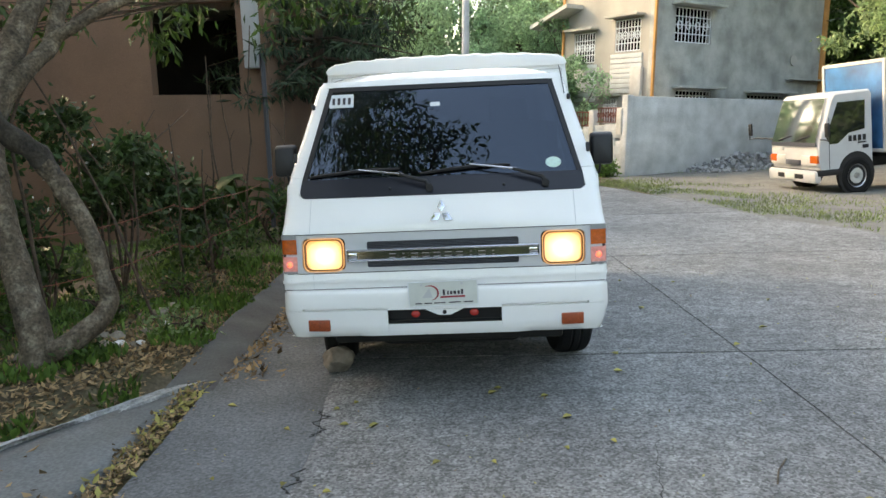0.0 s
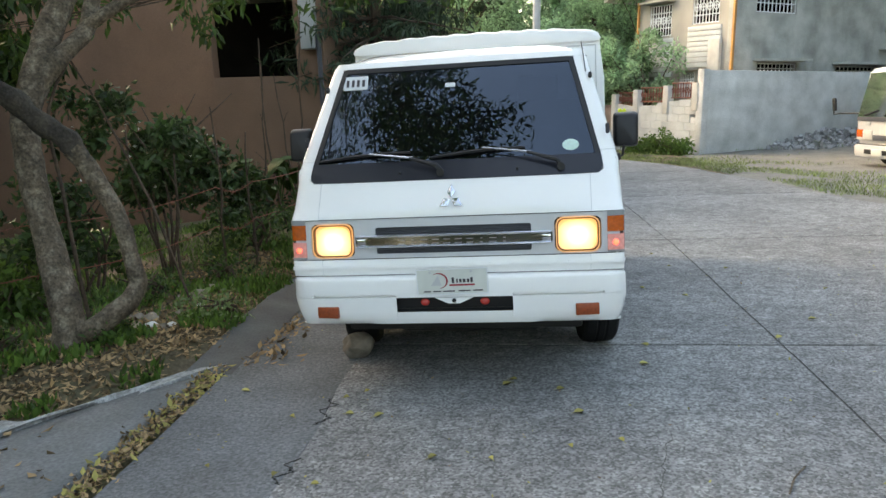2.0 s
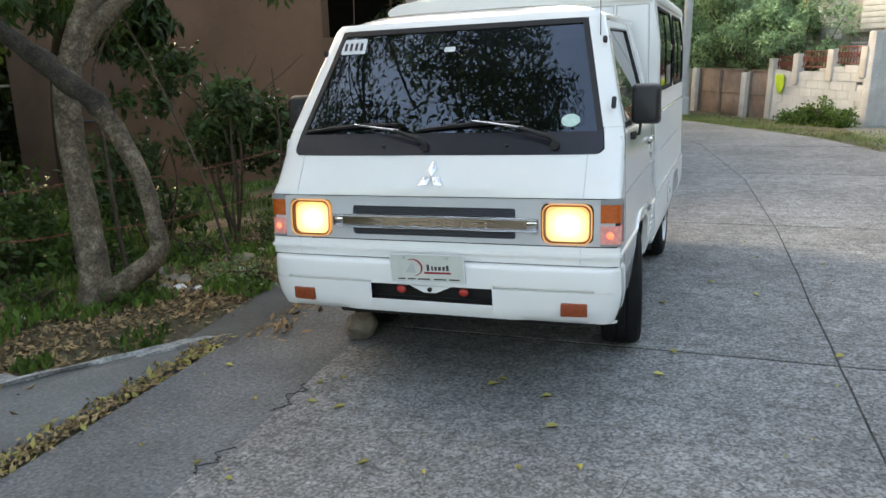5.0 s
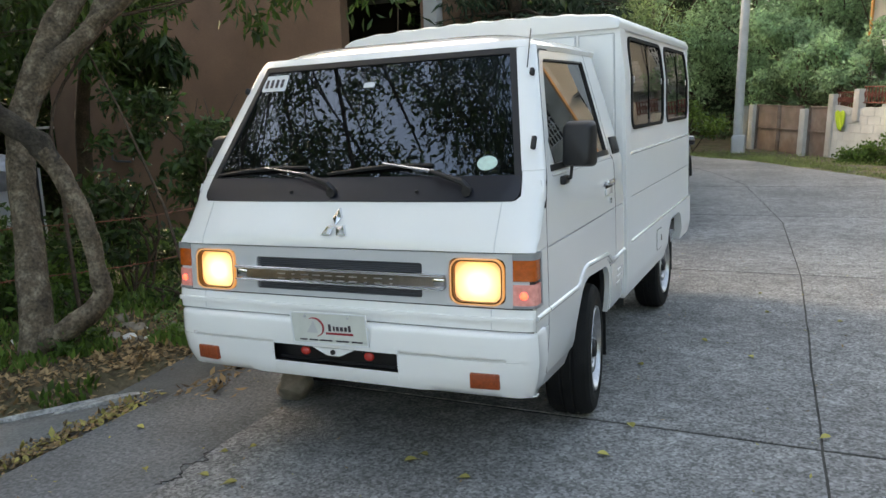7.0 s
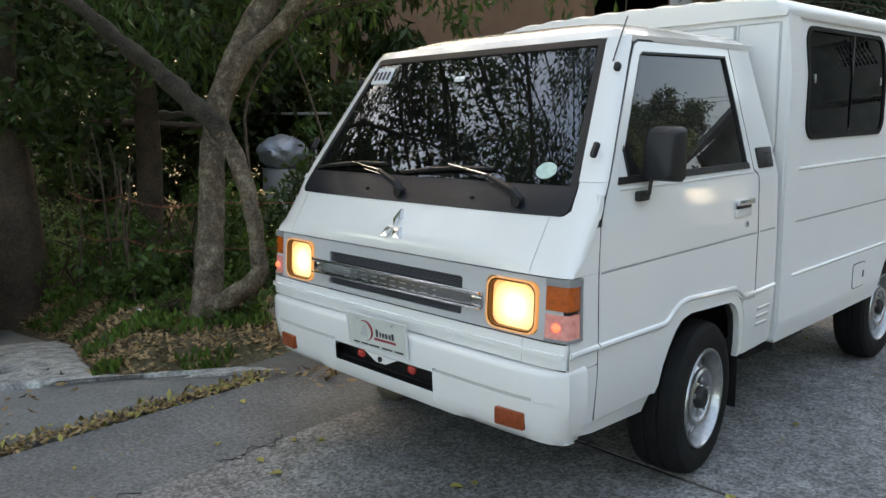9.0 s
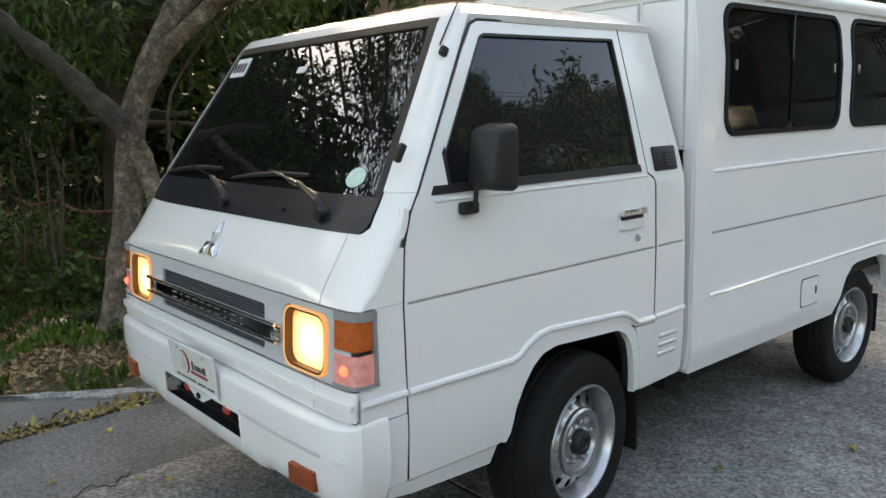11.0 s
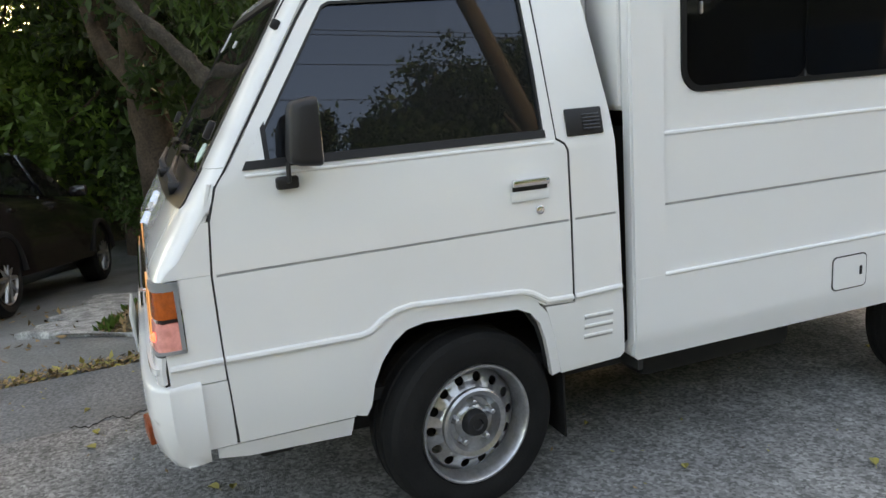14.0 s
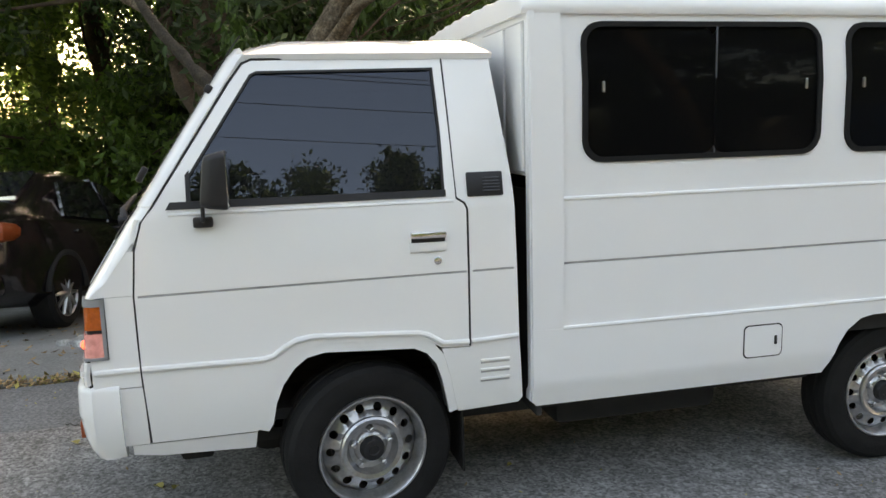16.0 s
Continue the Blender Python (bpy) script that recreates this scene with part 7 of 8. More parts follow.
# big-leaved plants against the wall
def taro(x, y, n, h):
    t = base("taro_plant", Matrix.Translation((x, y, ground_z(x, y))), "big-leaved green plant near the tan wall", "plant")
    for k in range(n):
        a, ln = R.uniform(0, 6.28), h * R.uniform(0.6, 1.0)
        dx, dy = math.cos(a) * 0.22 * ln, math.sin(a) * 0.22 * ln
        part("stalk", tube(bmesh.new(), [(0, 0, -0.03), (dx * 0.5, dy * 0.5, ln * 0.6), (dx, dy, ln)], [0.012, 0.009, 0.006], 6), LEAFM, t)
        L, W = 0.34 * h, 0.24 * h
        d = Vector((math.cos(a), math.sin(a), -0.7)).normalized()
        s = d.cross(Vector((0, 0, 1))).normalized()
        up = s.cross(d)
        c = Vector((dx, dy, ln))
        rim = [(-0.28, 0.22), (-0.12, 0.48), (0.2, 0.5), (0.55, 0.34), (0.85, 0.1), (1.0, 0), (0.85, -0.1), (0.55, -0.34), (0.2, -0.5), (-0.12, -0.48), (-0.28, -0.22), (0, 0)]
        v = [c + d * (u * L) + s * (w_ * W * 1.1) + up * (-0.25 * abs(w_) * W + 0.05 * math.sin(u * 5)) for u, w_ in rim] + [c + d * L * 0.4 + up * 0.01]
        f = [(i, (i + 1) % 12, 12) for i in range(12)]
        sv, sf = solid(v, f, [p - up * 0.003 for p in v])
        finish("leaf", sv, sf, LEAFM, t, "", 60)


for x, y, n, h in ((-3.0, 8.6, 7, 1.0), (-2.75, 9.2, 6, 0.95), (-3.3, 9.9, 6, 0.9), (-2.5, 10.4, 5, 0.8)):
    taro(x, y, n, h)
# dry sticks and saplings
for x, y, h, lx, ly in ((-2.62, 6.6, 1.5, 0.02, 0.05), (-2.45, 7.0, 1.25, -0.06, 0.1), (-2.85, 6.2, 1.3, 0.1, 0.0), (-3.2, 9.0, 2.0, 0.12, 0.1), (-3.0, 9.4, 2.3, -0.2, 0.1), (-2.9, 9.8, 1.9, -0.25, 0), (-2.75, 9.1, 2.6, 0.15, 0.1), (-2.6, 10.2, 1.9, 0.1, 0), (-4.6, 4.55, 1.5, 0.05, -0.05), (-4.9, 4.7, 1.4, -0.05, 0.1), (-4.3, 4.6, 1.2, 0.02, 0.1), (-5.2, 4.5, 1.3, 0.1, 0), (-3.9, 4.5, 1.1, -0.1, 0)):
    s = base("stick", Matrix.Translation((x, y, ground_z(x, y))), "thin dry upright stick on the verge", "stick", "dry sticks")
    bm = bmesh.new()
    p, r = limb((0, 0, -0.05), (lx, ly, h), 0.014, 0.006, 0.08)
    tube(bm, p, r, 6)
    for k in range(2):
        q = p[2 + 2 * k]
        pp, rr = limb(q, q + Vector((R.uniform(-0.2, 0.2), R.uniform(-0.2, 0.2), R.uniform(0.1, 0.3))), 0.007, 0.003, 0.1, 4)
        tube(bm, pp, rr, 5)
    part("stem", bm, BARKD, s)
# barbed wire strung along the verge
def barbed(pts, label):
    wr = base("barbed_wire", Matrix.Translation(pts[0]), label, "wire", "barbed wire")
    o = Vector(pts[0])
    P = []
    for a, b in zip(pts, pts[1:]):
        for k in range(8):
            t = k / 8
            P.append(Vector(a).lerp(Vector(b), t) - o - Vector((0, 0, 0.06 * math.sin(math.pi * t))))
    P.append(Vector(pts[-1]) - o)
    part("strand", tube(bmesh.new(), P, 0.0035, 5), RUSTM, wr)
    bb = bmesh.new()
    for a, b in zip(P, P[1:]):
        for t in (0.2, 0.7):
            c = a.lerp(b, t)
            for _ in range(2):
                d = Vector((R.uniform(-1, 1), R.uniform(-1, 1), R.uniform(-1, 1))).normalized() * 0.022
                tube(bb, [c - d, c + d], 0.0022, 4)
    part("barbs", bb, RUSTM, wr)["kind"] = "stuff"


for dz in (0.0, 0.34):
    barbed([(-5.2, 4.5, 0.45 + dz), (-4.3, 4.6, 0.47 + dz), (-3.1, 4.74, 0.5 + dz), (-2.62, 6.6, 0.52 + dz), (-2.45, 7.0, 0.52 + dz), (-2.6, 10.2, 0.55 + dz)], "rusty barbed wire strung between sticks and the tree")
# long slanting pole across the verge
s = base("cane", Matrix.Translation((-2.45, 5.6, 0.1)), "long thin slanting cane leaning on the tree", "stick")
part("stem", tube(bmesh.new(), [(0, 0, 0), (-0.25, 0.05, 0.75), (-0.55, 0.0, 1.5), (-0.86, -0.08, 2.15)], [0.012, 0.011, 0.008, 0.006], 6), BARKD, s)

# dark conifers behind the van
def conifer(x, y, h, w_, lean=0):
    t = base("conifer", Matrix.Translation((x, y, ground_z(x, y) if not (left_edge(y) < x < right_edge(y)) else 0)), "dark layered conifer beyond the van", "tree")
    bm = tube(bmesh.new(), [(0, 0, -0.1), (0.03, 0, h * 0.5), (0, 0, h)], [0.14, 0.09, 0.02], 10)
    pts = []
    z = h * max(0.12, lean)
    while z < h * 0.97:
        k = R.randint(6, 8)
        ln = w_ * (1 - (z / h) ** 1.4) + 0.15
        a0 = R.uniform(0, 6.28)
        for i in range(k):
            a = a0 + 6.283 * i / k + R.uniform(-0.2, 0.2)
            e = Vector((math.cos(a) * ln, math.sin(a) * ln, z - ln * 0.18 + R.uniform(-0.1, 0.1)))
            tube(bm, [(0, 0, z), e * 0.5 + Vector((0, 0, z * 0.5 + 0.05)), e], [0.03, 0.018, 0.006], 5)
            m = int(75 * ln)
            t_ = np.random.uniform(0.2, 1.0, m)
            base_ = np.array([0, 0, z]) + np.outer(t_, np.array(e) - np.array([0, 0, z]))
            side = np.array([-math.sin(a), math.cos(a), 0])
            pts.append(base_ + np.outer(np.random.normal(scale=0.17, size=m) * (1.2 - t_ * 0.6), side) + np.random.normal(scale=0.035, size=(m, 3)) + np.array([0, 0, -0.05]))
        z += R.uniform(0.28, 0.4)
    part("trunk", bm, BARKD, t)
    p = np.concatenate(pts)
    leaves("crown", p, np.random.uniform(0.14, 0.26, len(p)), CONIFER, t, 0.9, 0.16)


conifer(-2.5, 12.6, 7.5, 2.05, 0.3)
conifer(-3.6, 15.2, 7.5, 1.8, 0.2)
conifer(-5.6, 20.5, 6.5, 1.9)
conifer(-2.9, 17.6, 7.0, 1.5)
conifer(-2.6, 32.0, 9.5, 2.4)
conifer(-4.6, 33.0, 9.5, 2.4)
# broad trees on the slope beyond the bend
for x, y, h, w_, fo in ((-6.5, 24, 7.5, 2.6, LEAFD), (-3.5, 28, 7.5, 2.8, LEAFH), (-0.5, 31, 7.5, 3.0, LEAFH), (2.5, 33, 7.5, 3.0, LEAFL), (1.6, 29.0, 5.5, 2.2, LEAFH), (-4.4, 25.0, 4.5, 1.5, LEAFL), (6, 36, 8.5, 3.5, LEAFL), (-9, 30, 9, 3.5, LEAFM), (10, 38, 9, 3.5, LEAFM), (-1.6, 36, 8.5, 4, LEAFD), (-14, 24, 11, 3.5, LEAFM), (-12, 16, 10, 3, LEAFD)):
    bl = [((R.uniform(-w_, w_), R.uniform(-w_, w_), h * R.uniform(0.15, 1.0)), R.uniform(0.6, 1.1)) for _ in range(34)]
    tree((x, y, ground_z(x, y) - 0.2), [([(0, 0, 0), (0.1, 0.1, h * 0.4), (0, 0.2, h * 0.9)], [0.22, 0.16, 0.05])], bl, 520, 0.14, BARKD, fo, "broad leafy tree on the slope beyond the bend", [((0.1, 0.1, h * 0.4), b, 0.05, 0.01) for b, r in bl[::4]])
# small pale-leaved tree behind the fence
hp = lambda x, y, z: HOUSE @ Vector((x, y, z))
fp = hp(1.1, 3.6, 0)
bl = [((R.uniform(-1.2, 0.9), R.uniform(-0.9, 1.0), R.uniform(1.3, 2.9)), R.uniform(0.3, 0.5)) for _ in range(16)]
tree(tuple(fp), [([(0, 0, -0.2), (0.05, 0, 0.9), (0.1, 0.1, 1.8)], [0.05, 0.04, 0.025])], bl, 240, 0.15, BARK, LEAFH, "small tree with pale green, hazed leaves behind the fence", [((0.05, 0, 0.9), b, 0.035, 0.012) for b, r in bl])
# airy trees that lean over the gate
for lx, ly, h, w_ in ((1.3, 5.2, 3.4, 1.2), (1.5, 7.0, 3.8, 1.3), (2.6, 8.6, 4.6, 1.5), (3.4, 6.0, 5.2, 1.6), (4.2, 9.8, 5.6, 1.7)):
    sp = hp(lx, ly, 0)
    bl = [((R.uniform(-w_, w_), R.uniform(-w_, w_), h * R.uniform(0.36, 1.0)), R.uniform(0.28, 0.48)) for _ in range(24)]
    tree((sp.x, sp.y, ground_z(sp.x, sp.y)), [([(0, 0, -0.2), (0.05, 0, h * 0.3), (0.1, 0.1, h * 0.75)], [0.07, 0.05, 0.025])], bl, 230, 0.15, BARK, LEAFH, "airy tree behind the gate, leaves paled to look hazy", [((0.05, 0, h * 0.3), b, 0.03, 0.008) for b, r in bl[::2]])
for lx, ly, h, w_ in ((-0.5, 0.9, 0.45, 0.32), (-0.6, 0.3, 0.3, 0.31), (-0.5, 1.5, 0.25, 0.31)):
    sp = hp(lx, ly, 0)
    shrub(sp.x, sp.y, h, w_, LEAFF, 0.1, 1100, "bright green weeds below the block fence")
shrub(-1.5, 23.6, 1.5, 0.8, LEAFB, 0.13, 1600, "bright green bush beside the utility pole")
shrub(-2.6, 24.2, 1.6, 0.8, LEAFB, 0.13, 1400, "bright green bush beside the utility pole")
# tree by the truck
bl = [((R.uniform(-2.4, 1.2), R.uniform(-0.8, 1.2), R.uniform(2.7, 4.8)), R.uniform(0.35, 0.6)) for _ in range(26)]
tree((9.6, 16.4, 0), [([(0, 0, -0.2), (-0.1, 0, 1.5), (-0.6, 0.1, 3.0), (-1.0, 0.1, 4.2)], [0.16, 0.13, 0.09, 0.04])], bl, 260, 0.13, BARK, LEAFL, "bright green tree reaching over the truck", [((-0.4, 0, 2.5), b, 0.035, 0.008) for b, r in bl[::2]])
# mostly unseen trees, added across and down the road for reflections
for x, y, h, w_ in ((14, 22, 9, 3), (9, -14, 8, 3), (2, -17, 9, 3), (-6, -15, 9, 3), (-12, -10, 9, 3)):
    bl = [((R.uniform(-w_, w_), R.uniform(-w_, w_), h * R.uniform(0.1, 1.0)), R.uniform(0.7, 1.2)) for _ in range(26)]
    tree((x, y, 0), [([(0, 0, -0.2), (0.1, 0.1, h * 0.4), (0, 0.2, h * 0.9)], [0.22, 0.16, 0.05])], bl, 200, 0.26, BARKD, LEAFD, "dark leafy tree added beside the road for reflections", [((0.1, 0.1, h * 0.4), b, 0.05, 0.01) for b, r in bl[::4]])
tree((13.4, 14.6, 0), [([(0, 0, -0.2), (-0.5, -1.2, 3.0), (-1.2, -2.6, 6.5), (-1.7, -3.6, 9.8), (-2.2, -4.6, 13.0)], [0.3, 0.26, 0.22, 0.18, 0.1]), ([(-1.0, -2.2, 5.5), (-0.6, -2.9, 7.5)], [0.1, 0.04])], [((-2.2 + R.uniform(-1.2, 1.2), -4.6 + R.uniform(-1.2, 1.2), R.uniform(12.8, 14)), 0.6) for _ in range(5)], 160, 0.2, BARK, LEAFD, "tall leaning tree across the road")
pl2 = base("utility_pole", pose(9.5, 3.0, 0), "concrete utility pole across the road with cables", "pole")
part("shaft", tube(bmesh.new(), [(0, 0, -0.2), (0, 0, 8.5)], [0.16, 0.11], 14), POLEM, pl2)
for k, (z, dx) in enumerate(((8.2, 0.2), (7.9, -0.1), (7.4, 0.0), (6.8, 0.1))):
    cb = base("cable", pose(9.5 + dx, 3.0, z), "thin black overhead cable along the road", "cable", "overhead cables")
    pts = [(0.9 * (t - 0.5) * 10 * 0.05, -34 + 68 * t, -1.2 * math.sin(math.pi * ((2 * t) % 1.0)) * 0.8) for t in np.linspace(0, 1, 41)]
    part("strand", tube(bmesh.new(), pts, 0.007, 5), WIRE, cb)

# unseen high crowns, added over the thicket to shade it
cn = [((R.uniform(-14, -7.2), R.uniform(-3, 7.0), R.uniform(4.6, 6.2)), R.uniform(0.7, 1.1)) for _ in range(60)]
pts = clumps(cn, 420, 1.15, 16)
cp = leaves("canopy", pts, np.random.uniform(0.2, 0.36, len(pts)), LEAFD, None, 0.3, 0.5)
tagged(cp, "unseen dark leafy canopy added to shade the thicket", "canopy", kind="stuff")
# thicket behind the driveway and the verge
tk = [((R.uniform(-17, -8.5), R.uniform(3.6, 6.4), R.uniform(0.3, 7.0)), R.uniform(0.6, 1.1)) for _ in range(90)]
tk += [((R.uniform(-24, -14), R.uniform(3.5, 14), R.uniform(0.5, 6.2)), R.uniform(1.2, 1.7)) for _ in range(85)]
tk += [((R.uniform(-24, -14), R.uniform(-9, 3.5), R.uniform(0.0, 1.5)), R.uniform(0.8, 1.3)) for _ in range(30)]
tk += [((R.uniform(-25, -14), R.uniform(2, 27), R.uniform(-0.6, 5.6)), R.uniform(1.0, 1.6)) for _ in range(270)]
tk += [((R.uniform(-16.5, -13), R.uniform(7.5, 15), R.uniform(-0.4, 4.5)), R.uniform(0.7, 1.1)) for _ in range(70)]
pts = clumps(tk, 420, 1.15, 16)
th = leaves("thicket", pts, np.random.uniform(0.12, 0.3, len(pts)), LEAFD, None, 0.3, 0.5)
tagged(th, "dense dark thicket of leaves behind the trees", "thicket", kind="stuff")
# sunlight on these bushes is put into their bright leaf colour
lk = [((R.uniform(-16, -9), R.uniform(-5, 3.8), R.uniform(-0.4, 1.7)), R.uniform(0.5, 0.9)) for _ in range(52)]
lk += [((R.uniform(-17, -10), R.uniform(-5, 4.0), R.uniform(1.8, 6.2)), R.uniform(0.45, 0.8)) for _ in range(56)]
lk += [((R.uniform(-23, -17), R.uniform(-8, 5), R.uniform(1.0, 5.8)), R.uniform(0.7, 1.1)) for _ in range(44)]
pts = clumps(lk, 330, 1.1, 13)
th = leaves("thicket", pts, np.random.uniform(0.12, 0.24, len(pts)), LEAFB, None, 0.3, 0.5)
tagged(th, "bushes at the foot of the driveway, green brightened as if sunlit", "thicket", kind="stuff")


def hedge_top(y):
    return float(np.interp(y, [-16, 2, 6, 9, 12, 16, 20, 26, 46], [10.4, 10.5, 10.3, 10.4, 11.6, 12.6, 12.8, 13.4, 12.0])) + 1.2 * noise.noise(Vector((y * 0.5, 3, 0)))


hg = []
for _ in range(330):
    y = R.uniform(-16, 46)
    hg.append(((R.uniform(20, 27), y, R.uniform(0.2, hedge_top(y))), R.uniform(1.2, 1.9)))
pts = clumps(hg, 520, 1.3, 16)
th = leaves("thicket", pts, np.random.uniform(0.3, 0.5, len(pts)), LEAFD, None, 0.3, 0.5)
tagged(th, "dense hedge of trees across the road", "thicket", kind="stuff")
hg = []
for _ in range(330):
    y = R.uniform(-16, 46)
    top = hedge_top(y)
    hg.append(((R.uniform(19.5, 24), y, top + R.uniform(-2.2, 0.9)), R.uniform(0.7, 1.3)))
pts = clumps(hg, 900, 1.05, 18)
th = leaves("thicket", pts, np.random.uniform(0.14, 0.26, len(pts)), LEAFD, None, 0.3, 0.5)
tagged(th, "leafy tops of the hedge across the road", "thicket", kind="stuff")

# the slope's haze sits in the paled leaf colour
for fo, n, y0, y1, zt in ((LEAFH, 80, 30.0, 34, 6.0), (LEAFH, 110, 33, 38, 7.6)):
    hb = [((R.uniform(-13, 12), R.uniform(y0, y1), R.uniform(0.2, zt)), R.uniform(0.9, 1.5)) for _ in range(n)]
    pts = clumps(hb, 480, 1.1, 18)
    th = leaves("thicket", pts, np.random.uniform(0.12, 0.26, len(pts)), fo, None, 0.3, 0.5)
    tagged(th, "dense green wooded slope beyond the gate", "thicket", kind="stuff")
hb = [((R.uniform(11.8, 19), R.uniform(26.5, 32), R.uniform(0.2, 6.0)), R.uniform(0.8, 1.3)) for _ in range(70)]
pts = clumps(hb, 600, 1.1, 18)
th = leaves("thicket", pts, np.random.uniform(0.12, 0.26, len(pts)), LEAFM, None, 0.3, 0.5)
tagged(th, "green thicket behind the yard of the truck", "thicket", kind="stuff")
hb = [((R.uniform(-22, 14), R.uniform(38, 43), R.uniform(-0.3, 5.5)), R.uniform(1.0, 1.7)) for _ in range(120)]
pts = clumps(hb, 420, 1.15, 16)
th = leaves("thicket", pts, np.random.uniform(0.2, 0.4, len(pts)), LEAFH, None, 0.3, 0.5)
tagged(th, "trees far behind the gate, leaves paled to look hazy", "thicket", kind="stuff")
# unseen hedge, added to cut low light reaching the van's front
hb = [((R.uniform(-17, 15), R.uniform(-17, -9.5), R.uniform(0.2, 1.8)), R.uniform(0.8, 1.2)) for _ in range(120)]
pts = clumps(hb, 380, 1.15, 16)
th = leaves("thicket", pts, np.random.uniform(0.2, 0.4, len(pts)), LEAFD, None, 0.3, 0.5)
tagged(th, "unseen dark hedge added at the road's lower end to block light", "thicket", kind="stuff")
# far woods round the place
wb = []
for k in range(120):
    a = 2 * math.pi * k / 120
    rr = R.uniform(42, 70)
    wb.append(((rr * math.cos(a), 8 + rr * math.sin(a), R.uniform(0.5, 7) * (0.1 if math.cos(a) < -0.6 and math.sin(a) < 0.25 else 1.0) + (2 if math.sin(a) > 0.3 else 0)), R.uniform(2.5, 4.5)))
pts = clumps(wb, 330, 1.0, 12)
wd = leaves("woods", pts, np.random.uniform(0.6, 1.3, len(pts)) * 0.6, LEAFM, None, 0.2, 0.5)
tagged(wd, "far belt of green woods", "woods", kind="stuff")

# ---- grass, litter and small things ----
def scatter(name, n, where, size, material, label, category, up=(0, 0, 1), slim=0.12, lift=0.0, flat=False):
    pts = []
    while len(pts) < n:
        p = where()
        if p is not None:
            pts.append((p[0], p[1], ground_z(p[0], p[1]) + lift if len(p) == 2 else p[2]))
    ob = leaves(name, pts, np.random.uniform(*size, len(pts)), material, None, 0, slim, up, "", flat)
    return tagged(ob, label, category, kind="stuff")


def verge_spot():
    y = R.uniform(4.6, 13)
    x = left_edge(y) - 0.24 - abs(R.gauss(0, 1)) * 1.3
    if noise.noise(Vector((x * 1.3, y * 1.3, 7))) < -0.06 or x < -4.6 or y < 4.9 + R.random():
        return None
    return x, y


scatter("grass", 6500, verge_spot, (0.03, 0.085), GRASSM, "patchy short grass and weeds on the verge", "grass", slim=0.10)


def lawn_spot():
    x, y = R.uniform(-10, -3.1), R.uniform(5.9, 11.3)
    return (x, y) if noise.noise(Vector((x * 0.9, y * 0.9, 5))) > -0.25 else None


scatter("lawn", 17000, lawn_spot, (0.05, 0.12), GRASSM, "short green grass in front of the tan wall", "grass", slim=0.16)


def far_spot():
    y = R.uniform(8.5, 25)
    d = abs(R.gauss(0, 1)) * 1.3
    x = right_edge(y) + 0.12 + d
    if noise.noise(Vector((x * 0.8, y * 0.8, 3))) < -0.12:
        return None
    return x, y


scatter("dry_grass", 15000, far_spot, (0.03, 0.10), DRYGRASS, "yellowing grass along the far road edge", "grass", slim=0.08)
def bend_spot():
    x, y = R.uniform(-6, 9), R.uniform(20.5, 25)
    return (x, y) if noise.noise(Vector((x * 0.5, y * 0.5, 11))) > 0.0 else None


scatter("grass", 800, bend_spot, (0.05, 0.12), GRASSM, "green grass beyond the bend", "grass", slim=0.09)


def weeds_spot():
    x, y = R.gauss(-4.5, 2.0), R.uniform(4.4, 6.4)
    if x > -2.5 or y < apron_edge(max(x, -12)) + 0.7:
        return None
    return x, y


scatter("weeds", 2200, weeds_spot, (0.03, 0.1), GRASSM, "sparse weeds under the trees", "weeds", slim=0.35)


def litter_spot():
    if R.random() < 0.5:
        y = R.uniform(4.5, 8.5)
        return left_edge(y) - 0.2 - abs(R.gauss(0, 0.7)), y
    x = R.uniform(-6, -2.0)
    y = apron_edge(x) + 0.08 + abs(R.gauss(0, 0.6))
    return (x, y) if x < left_edge(y) - 0.22 else None


scatter("ground_ivy", 3600, lambda: (lambda p: p if p and noise.noise(Vector((p[0] * 2.2, p[1] * 2.2, 21))) > 0.08 else None)(litter_spot()), (0.04, 0.1), LEAFF, "small green weeds among the fallen leaves", "weeds", slim=0.4, lift=0.01)
scatter("leaf_litter", 13000, litter_spot, (0.025, 0.065), LITTERM, "brown fallen leaves on the soil", "leaf litter", flat=True, slim=0.5, lift=0.012)


def gutter_spot():
    y = R.uniform(-1.0, 4.45)
    return left_edge(y) - 0.08 + R.gauss(0, 0.042), y, R.uniform(-0.015, 0.012)


scatter("gutter_leaves", 3000, gutter_spot, (0.018, 0.048), LITTERM, "brown and yellow leaves filling the gutter joint", "leaf litter", flat=True, slim=0.5)
scatter("gutter_leaves", 700, gutter_spot, (0.03, 0.065), YELLOW, "yellow leaves in the gutter joint", "leaf litter", flat=True, slim=0.5)


def kerb_leaf():
    y = R.uniform(4.4, 7.5)
    return left_edge(y) + 0.06 + abs(R.gauss(0, 0.1)), y, road_z(y) + 0.006


scatter("kerb_leaves", 620, kerb_leaf, (0.03, 0.08), LITTERM, "dead leaves caught along the kerb", "leaf litter", flat=True, slim=0.5)
scatter("drive_leaves", 260, lambda: (lambda x, y: (x, y, drive_z(x) + 0.004))(R.uniform(-4.5, -1.75), R.uniform(0.5, 3.6)), (0.03, 0.08), LITTERM, "scattered dead leaves on the driveway", "leaf litter", flat=True, slim=0.5)
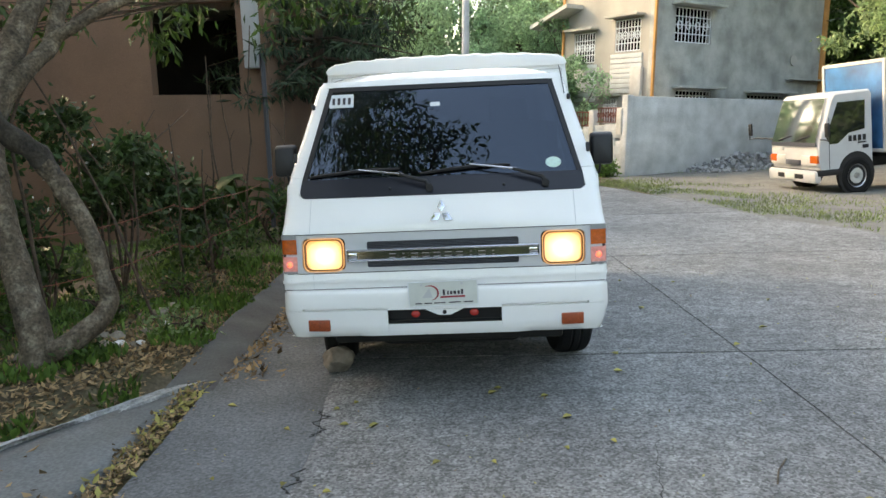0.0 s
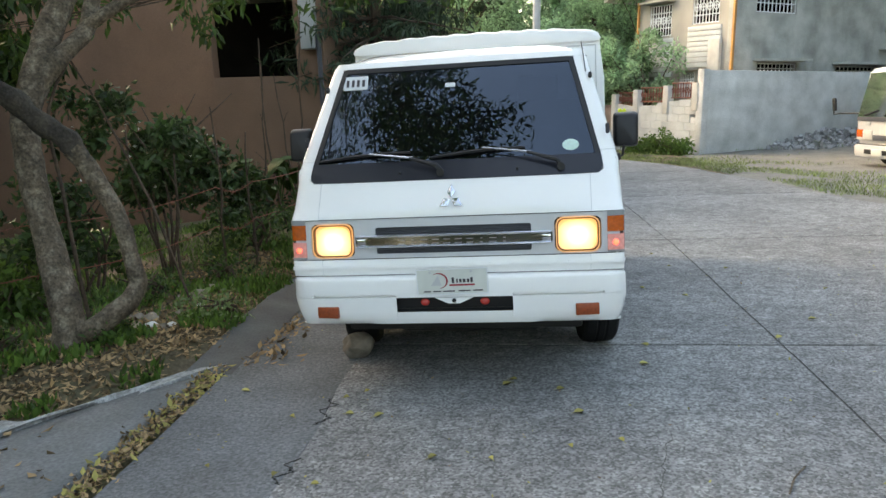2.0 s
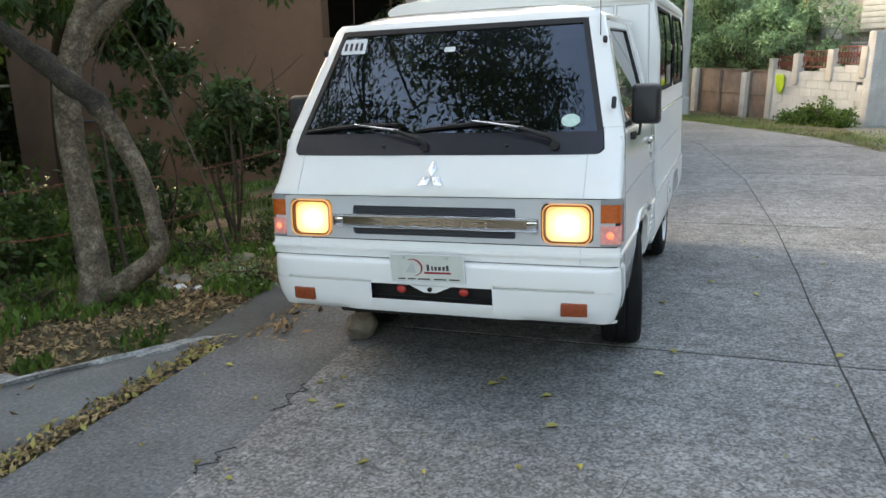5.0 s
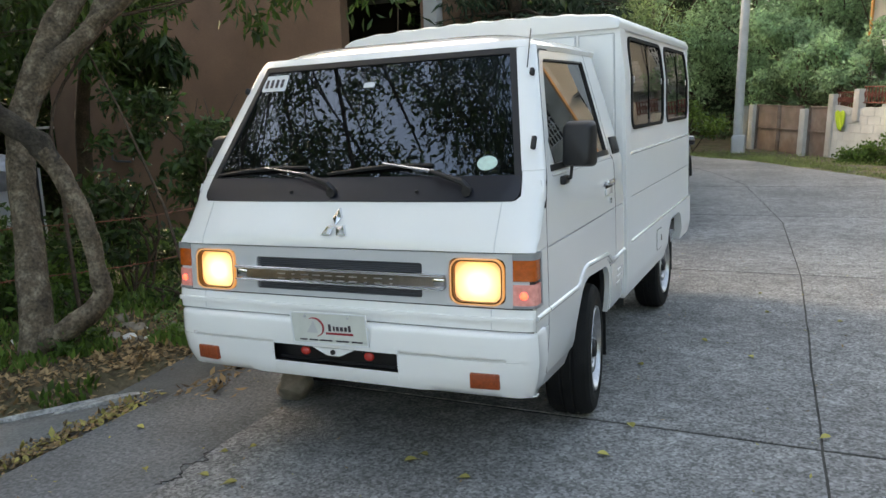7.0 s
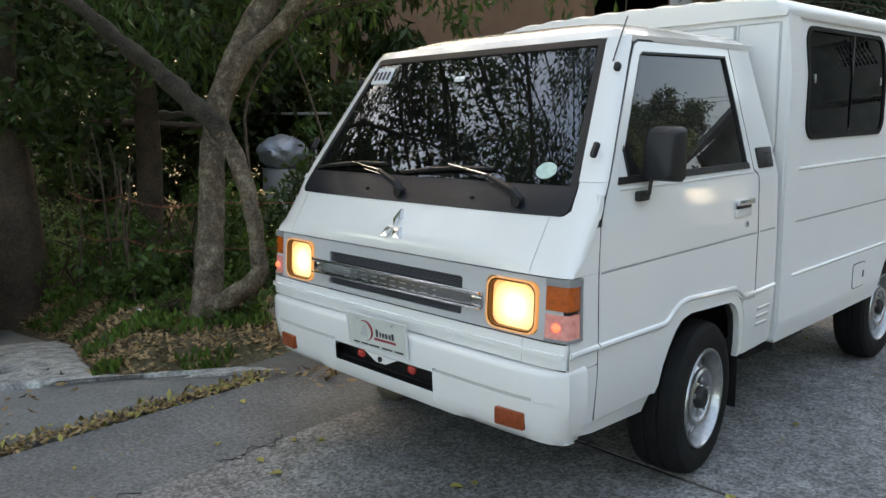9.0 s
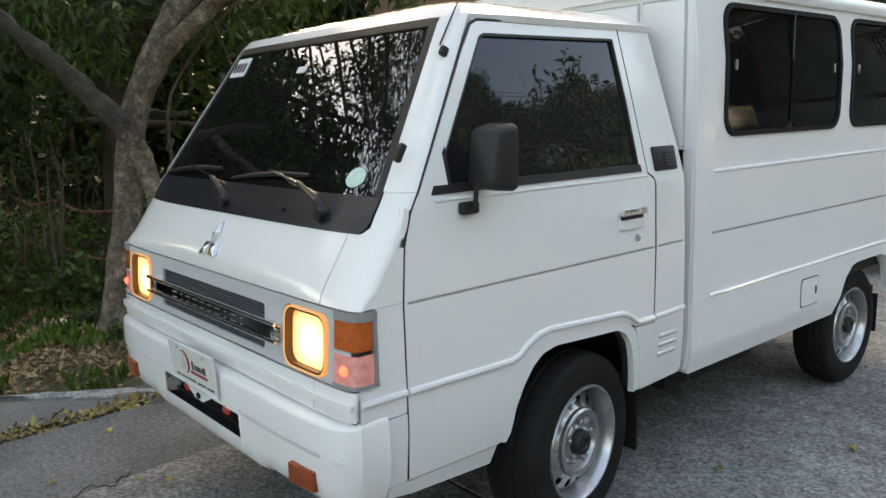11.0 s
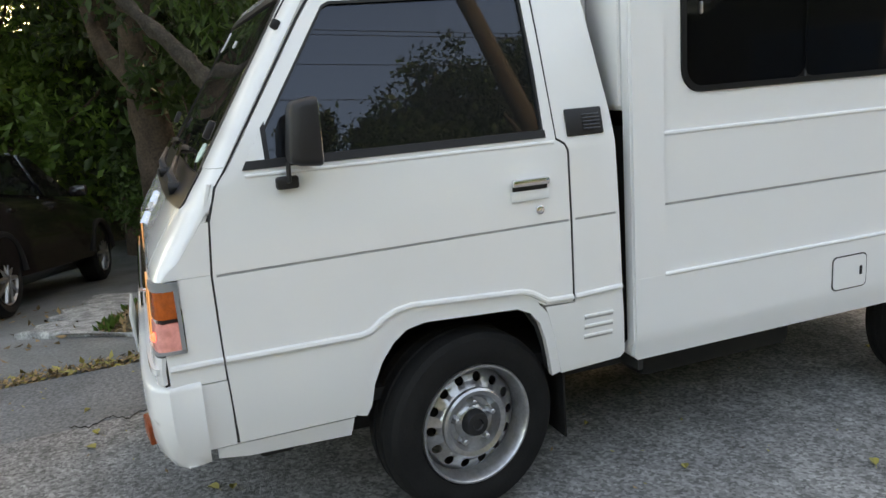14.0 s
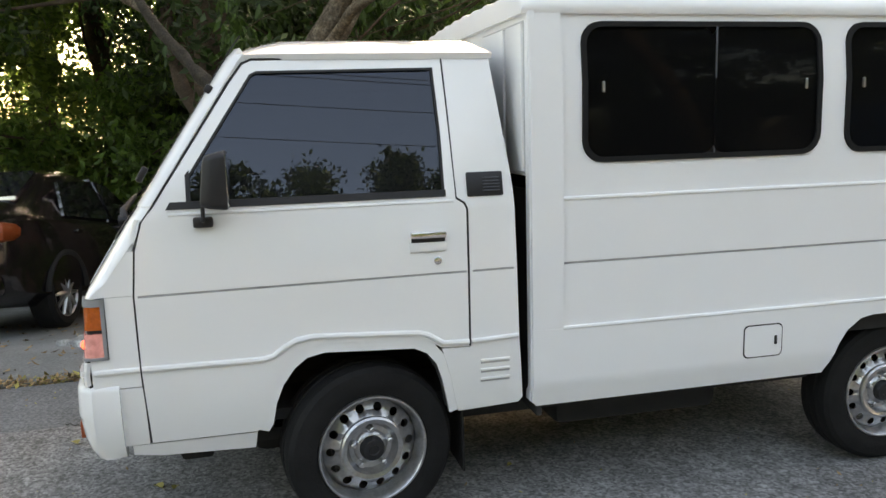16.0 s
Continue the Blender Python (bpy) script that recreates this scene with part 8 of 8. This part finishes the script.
# single yellow leaves on the road
for k in range(54):
    x, y = (R.uniform(-1.4, 3.4), R.uniform(1.2, 8)) if k > 14 else (R.uniform(-1.35, 0.5), R.uniform(2.2, 4.2))
    s = R.uniform(0.03, 0.06)
    lf = base("fallen_leaf", Matrix.Translation((x, y, road_z(y) + 0.002)) @ pose(0, 0, 0, R.uniform(-6, 6), R.uniform(-6, 6), R.uniform(0, 360)), "yellow fallen leaf on the concrete", "leaf", "fallen leaves")
    v = [(u * s, w_ * s * 0.36, 0.006 + 0.012 * abs(w_) + 0.01 * u * u) for u, w_ in ((-0.5, 0), (-0.25, 0.7), (0.1, 1), (0.35, 0.6), (0.5, 0), (0.35, -0.6), (0.1, -1), (-0.25, -0.7), (0, 0))]
    f = [(i, (i + 1) % 8, 8) for i in range(8)]
    sv, sf = solid(v, f, [(a, b, c - 0.0015) for a, b, c in v])
    finish("blade", sv, sf, YELLOW, lf)
    part("stalk", tube(bmesh.new(), [(-0.5 * s, 0, 0.007), (-0.75 * s, 0.03 * s, 0.004)], 0.0012, 4), YELLOW, lf)
scatter("road_debris", 420, lambda: (lambda x, y: (x, y, road_z(y) + 0.004))(R.uniform(-1.45, 4.2), R.uniform(0.8, 10.0)), (0.008, 0.024), YELLOW, "dry leaf bits and seeds on the concrete", "leaf litter", flat=True, slim=0.5)
scatter("road_debris", 260, lambda: (lambda x, y: (x, y, road_z(y) + 0.004))(R.uniform(-1.45, 4.2), R.uniform(0.8, 10.0)), (0.012, 0.03), LITTERM, "brown leaf bits on the concrete", "leaf litter", flat=True, slim=0.5)
tw = base("twig", pose(1.25, 3.15, 0.006, 0, 0, 62), "thin grey twig lying on the road", "twig")
part("stem", tube(bmesh.new(), [(-0.13, 0, 0.002), (0, 0.012, 0.004), (0.13, 0, 0.002)], 0.004, 5), BARK, tw)


def rock(name, at, r, squash, material, label, category="stone", group=""):
    bm = bmesh.new()
    bmesh.ops.create_icosphere(bm, subdivisions=3, radius=r)
    for v in bm.verts:
        v.co += noise.noise_vector(v.co * (1.3 / r) + Vector(at)) * r * 0.28 + noise.noise_vector(v.co * (4 / r)) * r * 0.06
        v.co.z *= squash
    return tagged(part(name, bm, material, None), label, category, group), bm


def place_rock(at, r, squash, material, label, category="stone", group="", name="stone"):
    ob, _ = rock(name, at, r, squash, material, label, category, group)
    ob.matrix_basis = Matrix.Translation(at)
    return ob


place_rock((-0.89, 4.64, 0.066), 0.1, 0.78, STONEM, "rounded brown stone chocked under the front wheel")
for k in range(26):
    y = R.uniform(4.5, 6.5)
    x = -2.3 - abs(R.gauss(0, 0.5))
    r = R.uniform(0.02, 0.06)
    place_rock((x, y, ground_z(x, y) + r * 0.3), r, 0.7, STONEM, "small brown stone among the leaves", "stone", "verge stones")
# crumpled paper
for x, y, r in ((-3.03, 4.21, 0.035), (-2.35, 5.55, 0.035), (-2.42, 4.95, 0.045), (-2.05, 6.6, 0.03), (-2.5, 5.15, 0.03), (-3.3, 4.75, 0.04), (-2.3, 5.0, 0.03), (-2.8, 6.1, 0.03), (-3.6, 4.4, 0.035)):
    place_rock((x, y, ground_z(x, y) + r * 0.3), r, 0.45, PAPER, "crumpled white paper litter on the soil", "litter", "litter", "paper_scrap")
# rubble heap by the yard wall
pts, tri_v, tri_f = [], [], []
for k in range(420):
    lx = R.uniform(2.0, 7.5)
    ly = -R.uniform(0.05, 1.3)
    hgt = max(0, 0.45 - 0.42 * abs(ly)) * min(1, (lx - 1.8) * 0.5)
    p = hp(lx, ly, 0.0)
    s = R.uniform(0.05, 0.13)
    c = Vector((p.x, p.y, ground_z(p.x, p.y) + hgt * R.uniform(0.3, 1.0) + 0.02))
    b0 = len(tri_v)
    q = Euler((R.uniform(0, 6), R.uniform(0, 6), R.uniform(0, 6))).to_matrix()
    for i in range(8):
        o = Vector(((i & 1) - 0.5, ((i >> 1) & 1) - 0.5, ((i >> 2) & 1) * 0.7 - 0.35)) * s * R.uniform(0.75, 1.2)
        tri_v.append(c + q @ o)
    tri_f += [tuple(b0 + i for i in f) for f in ((0, 1, 3, 2), (4, 6, 7, 5), (0, 4, 5, 1), (2, 3, 7, 6), (0, 2, 6, 4), (1, 5, 7, 3))]
rub = finish("rubble", tri_v, tri_f, RUBBLEM, smooth=False)
tagged(rub, "heap of grey broken stone by the wall", "rubble", kind="stuff")
# gravel yard where the truck stands
gv, gf = [], []
for i in range(25):
    for j in range(25):
        x, y = 3.3 + 9 * i / 24, 6.5 + 15.5 * j / 24
        x = max(x, right_edge(y) + 0.04)
        gv.append((x, y, ground_z(x, y) + 0.012))
gf = [(i * 25 + j, (i + 1) * 25 + j, (i + 1) * 25 + j + 1, i * 25 + j + 1) for i in range(24) for j in range(24)]
tagged(finish("gravel_yard", gv, gf, GRAVEL, sharp=180), "pale gravel yard", "ground", kind="structure")
